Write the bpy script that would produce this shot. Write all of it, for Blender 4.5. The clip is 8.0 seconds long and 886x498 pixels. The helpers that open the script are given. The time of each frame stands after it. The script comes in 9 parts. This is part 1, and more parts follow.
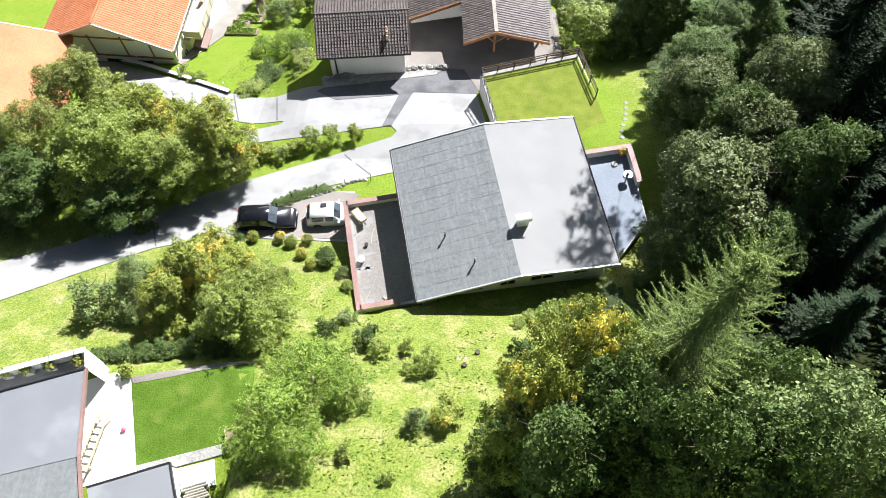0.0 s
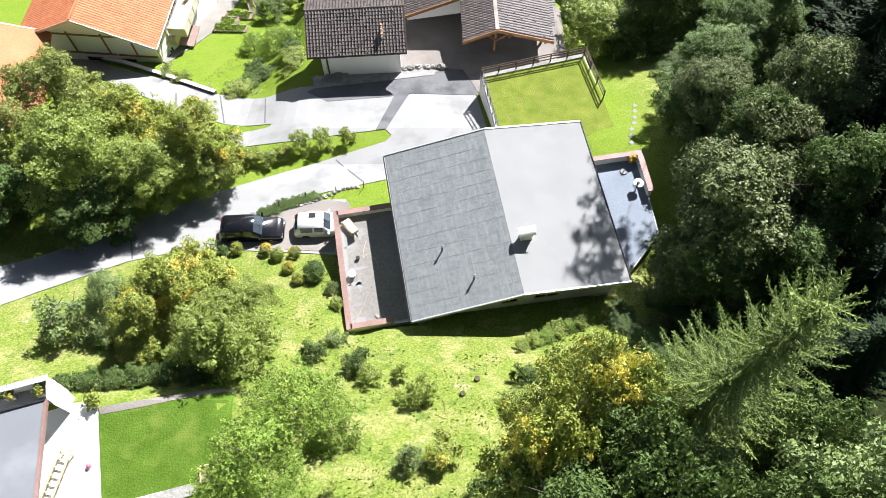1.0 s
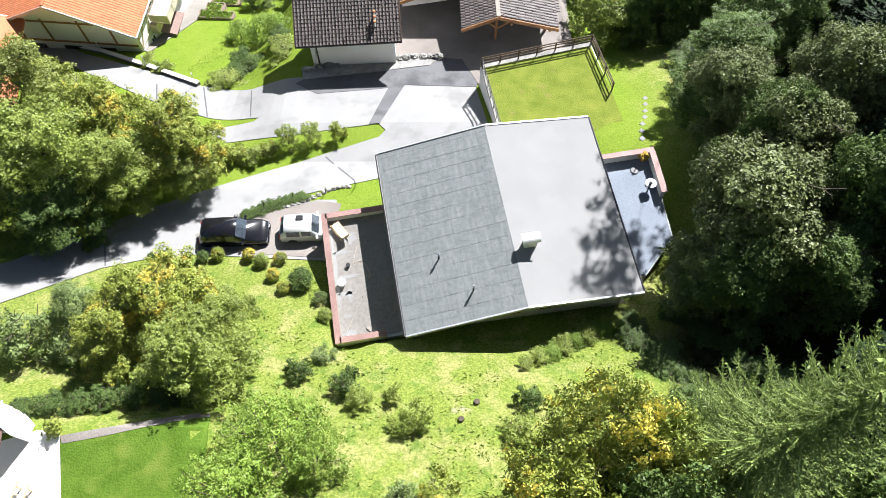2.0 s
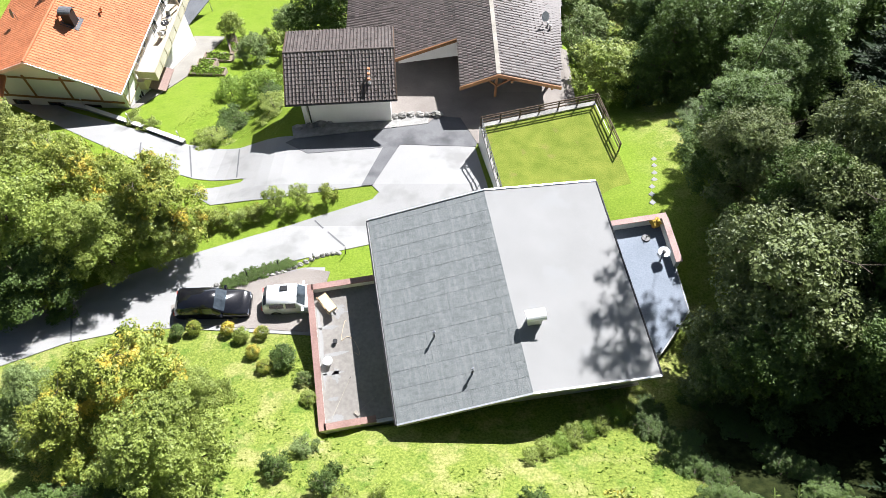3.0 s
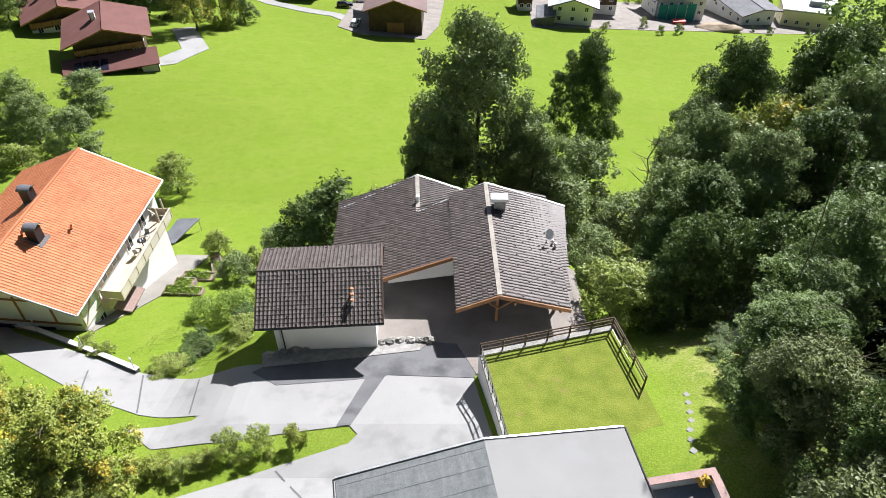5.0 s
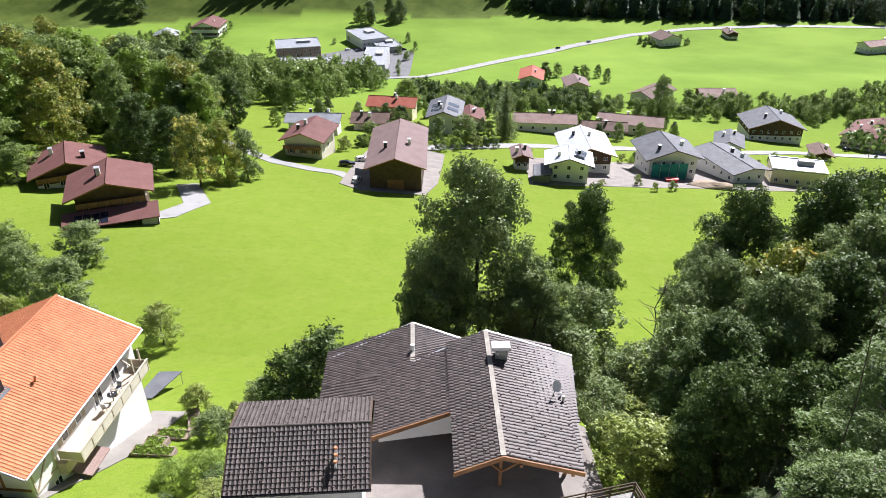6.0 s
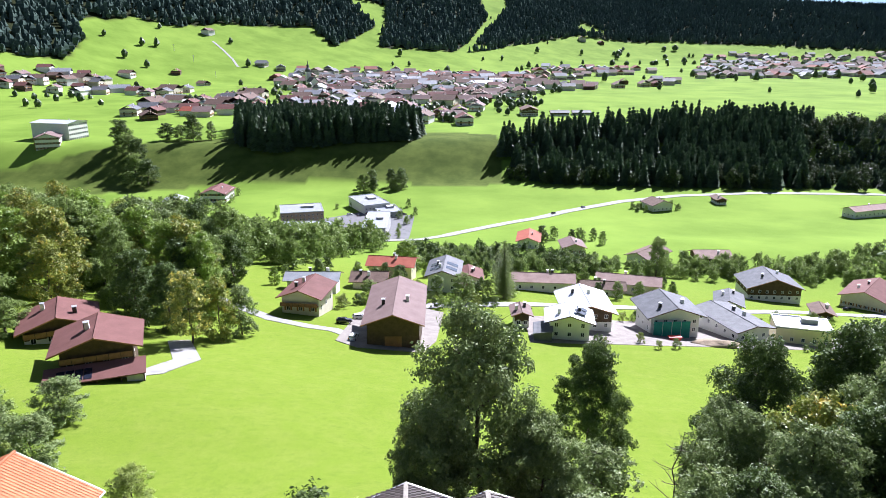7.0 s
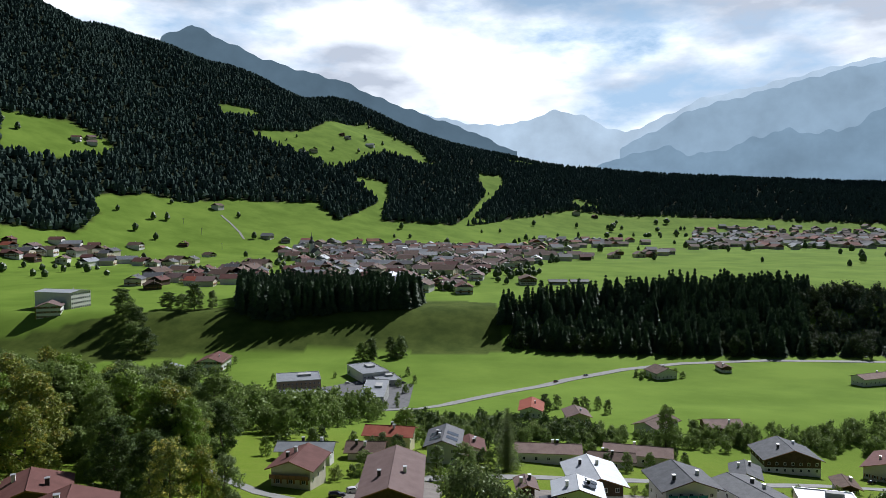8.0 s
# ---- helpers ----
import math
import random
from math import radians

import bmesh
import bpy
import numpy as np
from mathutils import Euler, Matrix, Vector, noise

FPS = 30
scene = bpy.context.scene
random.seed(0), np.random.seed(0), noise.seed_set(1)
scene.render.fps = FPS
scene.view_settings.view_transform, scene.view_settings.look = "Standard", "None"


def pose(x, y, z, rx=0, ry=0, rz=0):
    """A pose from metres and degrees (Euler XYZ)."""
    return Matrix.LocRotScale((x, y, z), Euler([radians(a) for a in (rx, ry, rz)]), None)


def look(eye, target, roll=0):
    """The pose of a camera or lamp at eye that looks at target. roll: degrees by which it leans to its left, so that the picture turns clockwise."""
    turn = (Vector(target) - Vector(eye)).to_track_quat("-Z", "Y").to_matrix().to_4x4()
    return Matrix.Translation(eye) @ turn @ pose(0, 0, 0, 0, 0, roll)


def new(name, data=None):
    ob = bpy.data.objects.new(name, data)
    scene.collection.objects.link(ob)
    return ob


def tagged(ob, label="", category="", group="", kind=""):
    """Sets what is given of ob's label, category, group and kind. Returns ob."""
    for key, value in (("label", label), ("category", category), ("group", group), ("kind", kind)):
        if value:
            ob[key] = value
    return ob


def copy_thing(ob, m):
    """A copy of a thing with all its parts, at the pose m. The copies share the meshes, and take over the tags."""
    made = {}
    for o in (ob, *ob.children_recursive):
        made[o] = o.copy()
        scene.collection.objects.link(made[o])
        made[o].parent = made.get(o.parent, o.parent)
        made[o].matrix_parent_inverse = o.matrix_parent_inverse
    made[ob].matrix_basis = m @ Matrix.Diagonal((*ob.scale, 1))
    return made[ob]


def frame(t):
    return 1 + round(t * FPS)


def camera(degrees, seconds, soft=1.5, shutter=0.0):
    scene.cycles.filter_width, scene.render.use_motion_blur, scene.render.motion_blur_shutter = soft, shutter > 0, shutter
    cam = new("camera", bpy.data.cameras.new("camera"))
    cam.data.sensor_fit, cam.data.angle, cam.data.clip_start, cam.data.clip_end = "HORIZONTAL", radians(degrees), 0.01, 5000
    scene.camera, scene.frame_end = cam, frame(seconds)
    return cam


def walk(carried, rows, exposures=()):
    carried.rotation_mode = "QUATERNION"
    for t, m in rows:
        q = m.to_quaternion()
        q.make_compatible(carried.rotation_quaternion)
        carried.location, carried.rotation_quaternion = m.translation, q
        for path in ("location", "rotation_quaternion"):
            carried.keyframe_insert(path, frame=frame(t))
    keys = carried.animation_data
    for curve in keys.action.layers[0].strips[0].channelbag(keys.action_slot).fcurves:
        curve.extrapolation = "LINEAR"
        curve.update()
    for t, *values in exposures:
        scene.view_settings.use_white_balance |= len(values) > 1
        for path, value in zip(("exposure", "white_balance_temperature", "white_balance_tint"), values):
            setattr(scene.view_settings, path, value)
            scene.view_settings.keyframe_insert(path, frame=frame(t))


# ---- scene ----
cam = camera(64.34, 8.0, soft=0.8)
# seconds, place in metres, then heading, pitch and roll in degrees
ROWS = [
    (0, 0.000, 0.000, 50.000, -0.000, -63.292, -0.442),
    (0.5, 0.070, 1.365, 48.609, -0.120, -63.336, -0.267),
    (1, 0.126, 2.749, 47.205, -0.230, -63.497, -0.118),
    (1.2, 0.165, 3.313, 46.635, -0.284, -63.772, -0.078),
    (2.3, 0.372, 6.481, 43.547, -0.325, -64.614, -0.064),
    (2.5, 0.421, 7.083, 42.999, -0.320, -64.035, -0.018),
    (2.7, 0.476, 7.692, 42.453, -0.339, -62.772, 0.022),
    (3, 0.550, 8.609, 41.617, -0.351, -60.496, 0.082),
    (3.5, 0.682, 10.087, 40.137, -0.349, -56.502, 0.145),
    (4, 0.834, 11.532, 38.634, -0.271, -52.307, 0.163),
    (4.2, 0.911, 12.102, 38.025, -0.226, -50.575, 0.180),
    (5.3, 1.323, 15.319, 34.622, 0.003, -39.372, 0.042),
    (5.5, 1.387, 15.905, 33.993, 0.011, -36.787, 0.048),
    (6, 1.498, 17.287, 32.427, 0.018, -30.171, 0.004),
    (6.5, 1.584, 18.572, 30.927, 0.013, -23.746, -0.045),
    (7, 1.684, 19.852, 29.520, -0.033, -16.947, 0.035),
    (7.3, 1.736, 20.652, 28.773, -0.024, -12.483, 0.065),
    (7.5, 1.771, 21.190, 28.309, -0.017, -9.425, 0.061),
    (7.6, 1.791, 21.458, 28.083, -0.032, -7.723, 0.051),
    (7.8, 1.831, 21.989, 27.640, -0.032, -4.821, 0.004),
    (8, 1.870, 22.518, 27.203, -0.023, -3.197, -0.057),
]
EXPOSURES = [(0.0, 1.52, 6150, 11), (3.5, 1.47, 6150, 11), (5.5, 1.24, 6200, 14), (6.5, 1.44, 5900, 19), (7.0, 1.55, 5750, 20), (7.6, 1.48, 5650, 20), (7.8, 0.76, 5750, 15), (8.0, 0.06, 6000, 11)]
walk(cam, [(t, pose(x, y, z, 90 + pitch, 0, yaw) @ pose(0, 0, 0, 0, 0, roll)) for t, x, y, z, yaw, pitch, roll in ROWS], EXPOSURES)

# ---- light: high sun ahead and to the right, clear sky with bright cloud over the mountains ----
SUN_AZ, SUN_EL = 29.0, 41.0
to_sun = Vector((math.sin(radians(SUN_AZ)) * math.cos(radians(SUN_EL)), math.cos(radians(SUN_AZ)) * math.cos(radians(SUN_EL)), math.sin(radians(SUN_EL))))
sun = new("sun", bpy.data.lights.new("sun", "SUN"))
sun.data.energy, sun.data.angle, sun.data.color = 5.0, radians(0.55), (1.0, 0.972, 0.945)
sun.matrix_world = look(to_sun * 300, (0, 0, 0))

world = bpy.data.worlds.new("sky")
scene.world = world
world.use_nodes = True
wn, wl = world.node_tree.nodes, world.node_tree.links
wn.clear()
sky = wn.new("ShaderNodeTexSky")
sky.sky_type, sky.sun_disc = "NISHITA", False
sky.sun_elevation, sky.sun_rotation = radians(SUN_EL), radians(SUN_AZ)
wcoord = wn.new("ShaderNodeTexCoord")
wmap = wn.new("ShaderNodeMapping")
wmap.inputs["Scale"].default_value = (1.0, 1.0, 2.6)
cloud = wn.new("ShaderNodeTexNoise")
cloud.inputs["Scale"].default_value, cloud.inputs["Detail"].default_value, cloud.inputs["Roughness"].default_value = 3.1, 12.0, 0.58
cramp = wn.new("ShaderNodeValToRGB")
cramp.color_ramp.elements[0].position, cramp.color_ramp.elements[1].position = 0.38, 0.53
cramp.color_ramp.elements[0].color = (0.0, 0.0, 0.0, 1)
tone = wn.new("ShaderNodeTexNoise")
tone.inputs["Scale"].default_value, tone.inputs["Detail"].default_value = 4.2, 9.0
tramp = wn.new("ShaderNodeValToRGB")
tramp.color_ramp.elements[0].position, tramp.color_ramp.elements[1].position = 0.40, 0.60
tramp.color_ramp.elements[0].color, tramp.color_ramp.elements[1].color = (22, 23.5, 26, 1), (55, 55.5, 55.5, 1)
wmix = wn.new("ShaderNodeMixRGB")
wbg, wout = wn.new("ShaderNodeBackground"), wn.new("ShaderNodeOutputWorld")
wbg.inputs["Strength"].default_value = 0.025
wl.new(wcoord.outputs["Generated"], wmap.inputs["Vector"])
wl.new(wmap.outputs["Vector"], cloud.inputs["Vector"])
wl.new(wmap.outputs["Vector"], tone.inputs["Vector"])
wl.new(cloud.outputs["Fac"], cramp.inputs["Fac"])
wl.new(tone.outputs["Fac"], tramp.inputs["Fac"])
# cloud banks lie low over the mountains, the sky above is clear; kept ahead to limit fill light
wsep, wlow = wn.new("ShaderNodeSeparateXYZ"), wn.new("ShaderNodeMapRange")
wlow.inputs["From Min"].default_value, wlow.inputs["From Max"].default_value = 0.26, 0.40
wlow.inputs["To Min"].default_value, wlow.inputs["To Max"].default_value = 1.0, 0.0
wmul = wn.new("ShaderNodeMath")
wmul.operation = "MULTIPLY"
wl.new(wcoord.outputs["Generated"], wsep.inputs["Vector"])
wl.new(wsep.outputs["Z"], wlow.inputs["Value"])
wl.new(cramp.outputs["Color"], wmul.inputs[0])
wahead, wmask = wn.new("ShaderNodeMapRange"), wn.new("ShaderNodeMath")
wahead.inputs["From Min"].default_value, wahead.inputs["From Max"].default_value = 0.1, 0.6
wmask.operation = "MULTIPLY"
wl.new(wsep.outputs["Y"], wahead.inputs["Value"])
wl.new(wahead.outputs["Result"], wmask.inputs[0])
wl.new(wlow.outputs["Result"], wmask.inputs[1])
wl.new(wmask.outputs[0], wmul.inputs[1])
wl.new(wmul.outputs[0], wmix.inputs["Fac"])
# bright haze low in the sky
wlow2, whaze = wn.new("ShaderNodeMapRange"), wn.new("ShaderNodeMixRGB")
wlow2.inputs["From Min"].default_value, wlow2.inputs["From Max"].default_value = 0.24, 0.38
wlow2.inputs["To Min"].default_value, wlow2.inputs["To Max"].default_value = 0.75, 0.0
whaze.inputs["Color2"].default_value = (20.5, 29.0, 38.0, 1)
wl.new(wsep.outputs["Z"], wlow2.inputs["Value"])
whz = wn.new("ShaderNodeMath")
whz.operation = "MULTIPLY"
wl.new(wlow2.outputs["Result"], whz.inputs[0])
wl.new(wahead.outputs["Result"], whz.inputs[1])
wl.new(whz.outputs[0], whaze.inputs["Fac"])
wl.new(sky.outputs["Color"], whaze.inputs["Color1"])
wl.new(whaze.outputs["Color"], wmix.inputs["Color1"])
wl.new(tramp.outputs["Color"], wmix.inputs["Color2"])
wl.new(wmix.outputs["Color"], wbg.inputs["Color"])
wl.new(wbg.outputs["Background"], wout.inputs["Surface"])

# ---- materials ----
def surf(name, c1, c2, rough=0.8, s1=0.6, s2=9.0, bump=0.15, metal=0.0, rnd=0.0, island=0.0, contrast=(0.35, 0.65), stain=None, spec=0.4):
    """A plain surface: two colours mixed by coarse and fine noise, a little relief, optional change from piece to piece."""
    m = bpy.data.materials.new(name)
    m.use_nodes = True
    n, l = m.node_tree.nodes, m.node_tree.links
    b = n["Principled BSDF"]
    geo = n.new("ShaderNodeNewGeometry")
    big, fine = n.new("ShaderNodeTexNoise"), n.new("ShaderNodeTexNoise")
    big.inputs["Scale"].default_value, big.inputs["Detail"].default_value = s1, 6
    fine.inputs["Scale"].default_value, fine.inputs["Detail"].default_value = s2, 5
    l.new(geo.outputs["Position"], big.inputs["Vector"])
    l.new(geo.outputs["Position"], fine.inputs["Vector"])
    mixf = n.new("ShaderNodeMath")
    mixf.operation = "MULTIPLY_ADD"
    mixf.inputs[1].default_value = 0.5
    half = n.new("ShaderNodeMath")
    half.operation = "MULTIPLY"
    half.inputs[1].default_value = 0.5
    l.new(fine.outputs["Fac"], half.inputs[0])
    l.new(big.outputs["Fac"], mixf.inputs[0])
    l.new(half.outputs[0], mixf.inputs[2])
    ramp = n.new("ShaderNodeValToRGB")
    ramp.color_ramp.elements[0].position, ramp.color_ramp.elements[1].position = contrast
    ramp.color_ramp.elements[0].color, ramp.color_ramp.elements[1].color = (*c1, 1), (*c2, 1)
    l.new(mixf.outputs[0], ramp.inputs["Fac"])
    col = ramp.outputs["Color"]
    if stain:
        st = n.new("ShaderNodeTexNoise")
        st.inputs["Scale"].default_value, st.inputs["Detail"].default_value = stain[1], 8
        sr = n.new("ShaderNodeValToRGB")
        sr.color_ramp.elements[0].position, sr.color_ramp.elements[1].position = stain[2], stain[2] + 0.12
        l.new(geo.outputs["Position"], st.inputs["Vector"])
        l.new(st.outputs["Fac"], sr.inputs["Fac"])
        mx = n.new("ShaderNodeMixRGB")
        mx.inputs["Color2"].default_value = (*stain[0], 1)
        l.new(sr.outputs["Color"], mx.inputs["Fac"])
        l.new(col, mx.inputs["Color1"])
        col = mx.outputs["Color"]
    if rnd or island:
        hsv = n.new("ShaderNodeHueSaturation")
        mr = n.new("ShaderNodeMapRange")
        k = rnd or island
        mr.inputs["To Min"].default_value, mr.inputs["To Max"].default_value = 1 - k, 1 + k
        if rnd:
            oi = n.new("ShaderNodeObjectInfo")
            l.new(oi.outputs["Random"], mr.inputs["Value"])
        else:
            l.new(geo.outputs["Random Per Island"], mr.inputs["Value"])
        l.new(mr.outputs["Result"], hsv.inputs["Value"])
        l.new(col, hsv.inputs["Color"])
        col = hsv.outputs["Color"]
    l.new(col, b.inputs["Base Color"])
    b.inputs["Roughness"].default_value, b.inputs["Metallic"].default_value = rough, metal
    b.inputs["Specular IOR Level"].default_value = spec
    if bump:
        bp = n.new("ShaderNodeBump")
        bp.inputs["Strength"].default_value, bp.inputs["Distance"].default_value = bump, 0.05
        l.new(fine.outputs["Fac"], bp.inputs["Height"])
        l.new(bp.outputs["Normal"], b.inputs["Normal"])
    return m


def leaf_mat(name, c1, c2, c3=None, share=0.0, trans=0.25, spec=0.3):
    """Leaves: colour from clump to clump, some light passing through."""
    m = bpy.data.materials.new(name)
    m.use_nodes = True
    n, l = m.node_tree.nodes, m.node_tree.links
    b, out = n["Principled BSDF"], n["Material Output"]
    geo = n.new("ShaderNodeNewGeometry")
    ramp = n.new("ShaderNodeValToRGB")
    lo, hi = tuple(a * 0.72 + b * 0.28 for a, b in zip(c1, c2)), tuple(a * 0.3 + b * 0.7 for a, b in zip(c1, c2))
    ramp.color_ramp.elements[0].color, ramp.color_ramp.elements[1].color = (*lo, 1), (*hi, 1)
    l.new(geo.outputs["Random Per Island"], ramp.inputs["Fac"])
    big = n.new("ShaderNodeTexNoise")
    big.inputs["Scale"].default_value, big.inputs["Detail"].default_value = 0.35, 3
    l.new(geo.outputs["Position"], big.inputs["Vector"])
    col = ramp.outputs["Color"]
    hs = n.new("ShaderNodeHueSaturation")
    mr = n.new("ShaderNodeMapRange")
    mr.inputs["From Min"].default_value, mr.inputs["From Max"].default_value = 0.3, 0.7
    mr.inputs["To Min"].default_value, mr.inputs["To Max"].default_value = 0.8, 1.2
    l.new(big.outputs["Fac"], mr.inputs["Value"])
    l.new(mr.outputs["Result"], hs.inputs["Value"])
    l.new(col, hs.inputs["Color"])
    col = hs.outputs["Color"]
    if c3:
        sr = n.new("ShaderNodeValToRGB")
        sr.color_ramp.elements[0].position, sr.color_ramp.elements[1].position = 0.62 - share, 0.70 - share
        b2 = n.new("ShaderNodeTexNoise")
        b2.inputs["Scale"].default_value, b2.inputs["Detail"].default_value, b2.inputs["Roughness"].default_value = 0.55, 8, 0.72
        l.new(geo.outputs["Position"], b2.inputs["Vector"])
        l.new(b2.outputs["Fac"], sr.inputs["Fac"])
        mx = n.new("ShaderNodeMixRGB")
        mx.inputs["Color2"].default_value = (*c3, 1)
        l.new(sr.outputs["Color"], mx.inputs["Fac"])
        l.new(col, mx.inputs["Color1"])
        col = mx.outputs["Color"]
    l.new(col, b.inputs["Base Color"])
    b.inputs["Roughness"].default_value, b.inputs["Specular IOR Level"].default_value = 0.48, spec
    tr = n.new("ShaderNodeBsdfTranslucent")
    l.new(col, tr.inputs["Color"])
    mix = n.new("ShaderNodeMixShader")
    mix.inputs["Fac"].default_value = trans
    l.new(b.outputs["BSDF"], mix.inputs[1])
    l.new(tr.outputs["BSDF"], mix.inputs[2])
    l.new(mix.outputs["Shader"], out.inputs["Surface"])
    return m


def ground_mat():
    """Grass of several kinds: mown and bright, rough and dry, forest floor; the masks say where each one grows. Alpha
    marks the bank, its weak grazing sunlight painted as darker grass.
    """
    m = bpy.data.materials.new("grassland")
    m.use_nodes = True
    n, l = m.node_tree.nodes, m.node_tree.links
    b = n["Principled BSDF"]
    geo, att = n.new("ShaderNodeNewGeometry"), n.new("ShaderNodeAttribute")
    att.attribute_name = "cover"
    sep = n.new("ShaderNodeSeparateColor")
    l.new(att.outputs["Color"], sep.inputs["Color"])

    def noise_tex(scale, detail=6, rough=0.6):
        t = n.new("ShaderNodeTexNoise")
        t.inputs["Scale"].default_value, t.inputs["Detail"].default_value, t.inputs["Roughness"].default_value = scale, detail, rough
        l.new(geo.outputs["Position"], t.inputs["Vector"])
        return t

    def two(tex, a, c, lo=0.35, hi=0.65):
        r = n.new("ShaderNodeValToRGB")
        r.color_ramp.elements[0].position, r.color_ramp.elements[1].position = lo, hi
        r.color_ramp.elements[0].color, r.color_ramp.elements[1].color = (*a, 1), (*c, 1)
        l.new(tex.outputs["Fac"], r.inputs["Fac"])
        return r.outputs["Color"]

    def mix(fac, a, c):
        x = n.new("ShaderNodeMixRGB")
        l.new(fac, x.inputs["Fac"])
        l.new(a, x.inputs["Color1"])
        l.new(c, x.inputs["Color2"])
        return x.outputs["Color"]

    fine, mid, wide = noise_tex(7.0, 8, 0.7), noise_tex(0.55, 6), noise_tex(0.03, 5)
    meadow = two(fine, (0.114, 0.172, 0.018), (0.184, 0.256, 0.032))
    meadow2 = two(fine, (0.092, 0.144, 0.013), (0.152, 0.216, 0.023))
    meadow = mix(wide.outputs["Fac"], meadow2, meadow)
    mott = n.new("ShaderNodeValToRGB")
    mott.color_ramp.elements[0].position, mott.color_ramp.elements[1].position = 0.42, 0.66
    mott.color_ramp.elements[0].color, mott.color_ramp.elements[1].color = (0, 0, 0, 1), (0.55, 0.55, 0.55, 1)
    l.new(noise_tex(0.22, 8, 0.7).outputs["Fac"], mott.inputs["Fac"])
    meadow = mix(mott.outputs["Color"], meadow, two(fine, (0.138, 0.175, 0.028), (0.208, 0.256, 0.046)))
    mott2 = n.new("ShaderNodeValToRGB")
    mott2.color_ramp.elements[0].position, mott2.color_ramp.elements[1].position = 0.50, 0.68
    mott2.color_ramp.elements[1].color = (0.6, 0.6, 0.6, 1)
    l.new(noise_tex(0.75, 10, 0.75).outputs["Fac"], mott2.inputs["Fac"])
    meadow = mix(mott2.outputs["Color"], meadow, two(fine, (0.065, 0.118, 0.012), (0.118, 0.180, 0.022)))
    rough_a = two(fine, (0.086, 0.122, 0.020), (0.210, 0.248, 0.052), 0.38, 0.62)
    rough_b = two(fine, (0.150, 0.165, 0.045), (0.300, 0.295, 0.110), 0.38, 0.62)
    patch = n.new("ShaderNodeValToRGB")
    patch.color_ramp.elements[0].position, patch.color_ramp.elements[1].position = 0.48, 0.62
    l.new(mid.outputs["Fac"], patch.inputs["Fac"])
    rough = mix(patch.outputs["Color"], rough_a, rough_b)
    lush, worn = n.new("ShaderNodeValToRGB"), n.new("ShaderNodeValToRGB")      # greener weeds, and spots worn down to the earth
    lush.color_ramp.elements[0].position, lush.color_ramp.elements[1].position = 0.53, 0.62
    lush.color_ramp.elements[1].color = (0.8, 0.8, 0.8, 1)
    worn.color_ramp.elements[0].position, worn.color_ramp.elements[1].position = 0.635, 0.70
    l.new(noise_tex(0.8, 9, 0.72).outputs["Fac"], lush.inputs["Fac"])
    l.new(noise_tex(0.31, 10, 0.7).outputs["Fac"], worn.inputs["Fac"])
    rough = mix(lush.outputs["Color"], rough, two(fine, (0.050, 0.095, 0.014), (0.125, 0.190, 0.032)))
    rough = mix(worn.outputs["Color"], rough, two(fine, (0.20, 0.165, 0.10), (0.42, 0.37, 0.26)))
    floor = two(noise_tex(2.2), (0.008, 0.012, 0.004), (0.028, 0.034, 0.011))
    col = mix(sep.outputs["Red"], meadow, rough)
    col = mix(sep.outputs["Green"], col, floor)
    dull = two(noise_tex(0.012, 7), (0.112, 0.184, 0.024), (0.172, 0.262, 0.040))
    col = mix(sep.outputs["Blue"], col, dull)
    # darker grass colour stands in for the grazing light on the bank
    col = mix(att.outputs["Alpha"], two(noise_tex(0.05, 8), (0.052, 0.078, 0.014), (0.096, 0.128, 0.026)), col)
    l.new(col, b.inputs["Base Color"])
    b.inputs["Roughness"].default_value, b.inputs["Specular IOR Level"].default_value = 0.95, 0.04
    bp = n.new("ShaderNodeBump")
    bp.inputs["Strength"].default_value, bp.inputs["Distance"].default_value = 0.5, 0.12
    l.new(fine.outputs["Fac"], bp.inputs["Height"])
    l.new(bp.outputs["Normal"], b.inputs["Normal"])
    return m


M_GROUND = ground_mat()
M_CONCRETE = surf("pale_concrete", (0.218, 0.215, 0.209), (0.268, 0.265, 0.258), 0.85, 0.25, 14, 0.1, stain=((0.195, 0.192, 0.185), 0.35, 0.55))
M_ASPHALT = surf("asphalt", (0.075, 0.075, 0.079), (0.135, 0.135, 0.138), 0.8, 0.4, 25, 0.1, stain=((0.05, 0.05, 0.053), 0.3, 0.56))
M_PAVING = surf("old_paving", (0.15, 0.130, 0.115), (0.25, 0.225, 0.20), 0.9, 0.4, 12, 0.2)
M_GRAVEL = surf("gravel", (0.17, 0.165, 0.155), (0.34, 0.33, 0.31), 0.9, 2.0, 22, 0.8)
M_LAWN = surf("olive_roof_lawn", (0.098, 0.140, 0.018), (0.205, 0.230, 0.042), 0.95, 0.9, 11, 0.8, stain=((0.195, 0.175, 0.055), 0.7, 0.62), spec=0.05)
M_GARDENLAWN = surf("mown_garden_lawn", (0.052, 0.100, 0.010), (0.100, 0.165, 0.022), 0.95, 0.8, 10, 0.8, stain=((0.120, 0.165, 0.028), 0.7, 0.58), spec=0.05)
M_STONE = surf("grey_stone", (0.15, 0.145, 0.13), (0.33, 0.32, 0.295), 0.9, 0.8, 8, 0.6, rnd=0.2)
M_RENDER = surf("white_render", (0.62, 0.61, 0.585), (0.72, 0.71, 0.69), 0.9, 0.5, 18, 0.06)
M_CREAM = surf("cream_render", (0.52, 0.47, 0.37), (0.62, 0.57, 0.47), 0.9, 0.5, 18, 0.06)
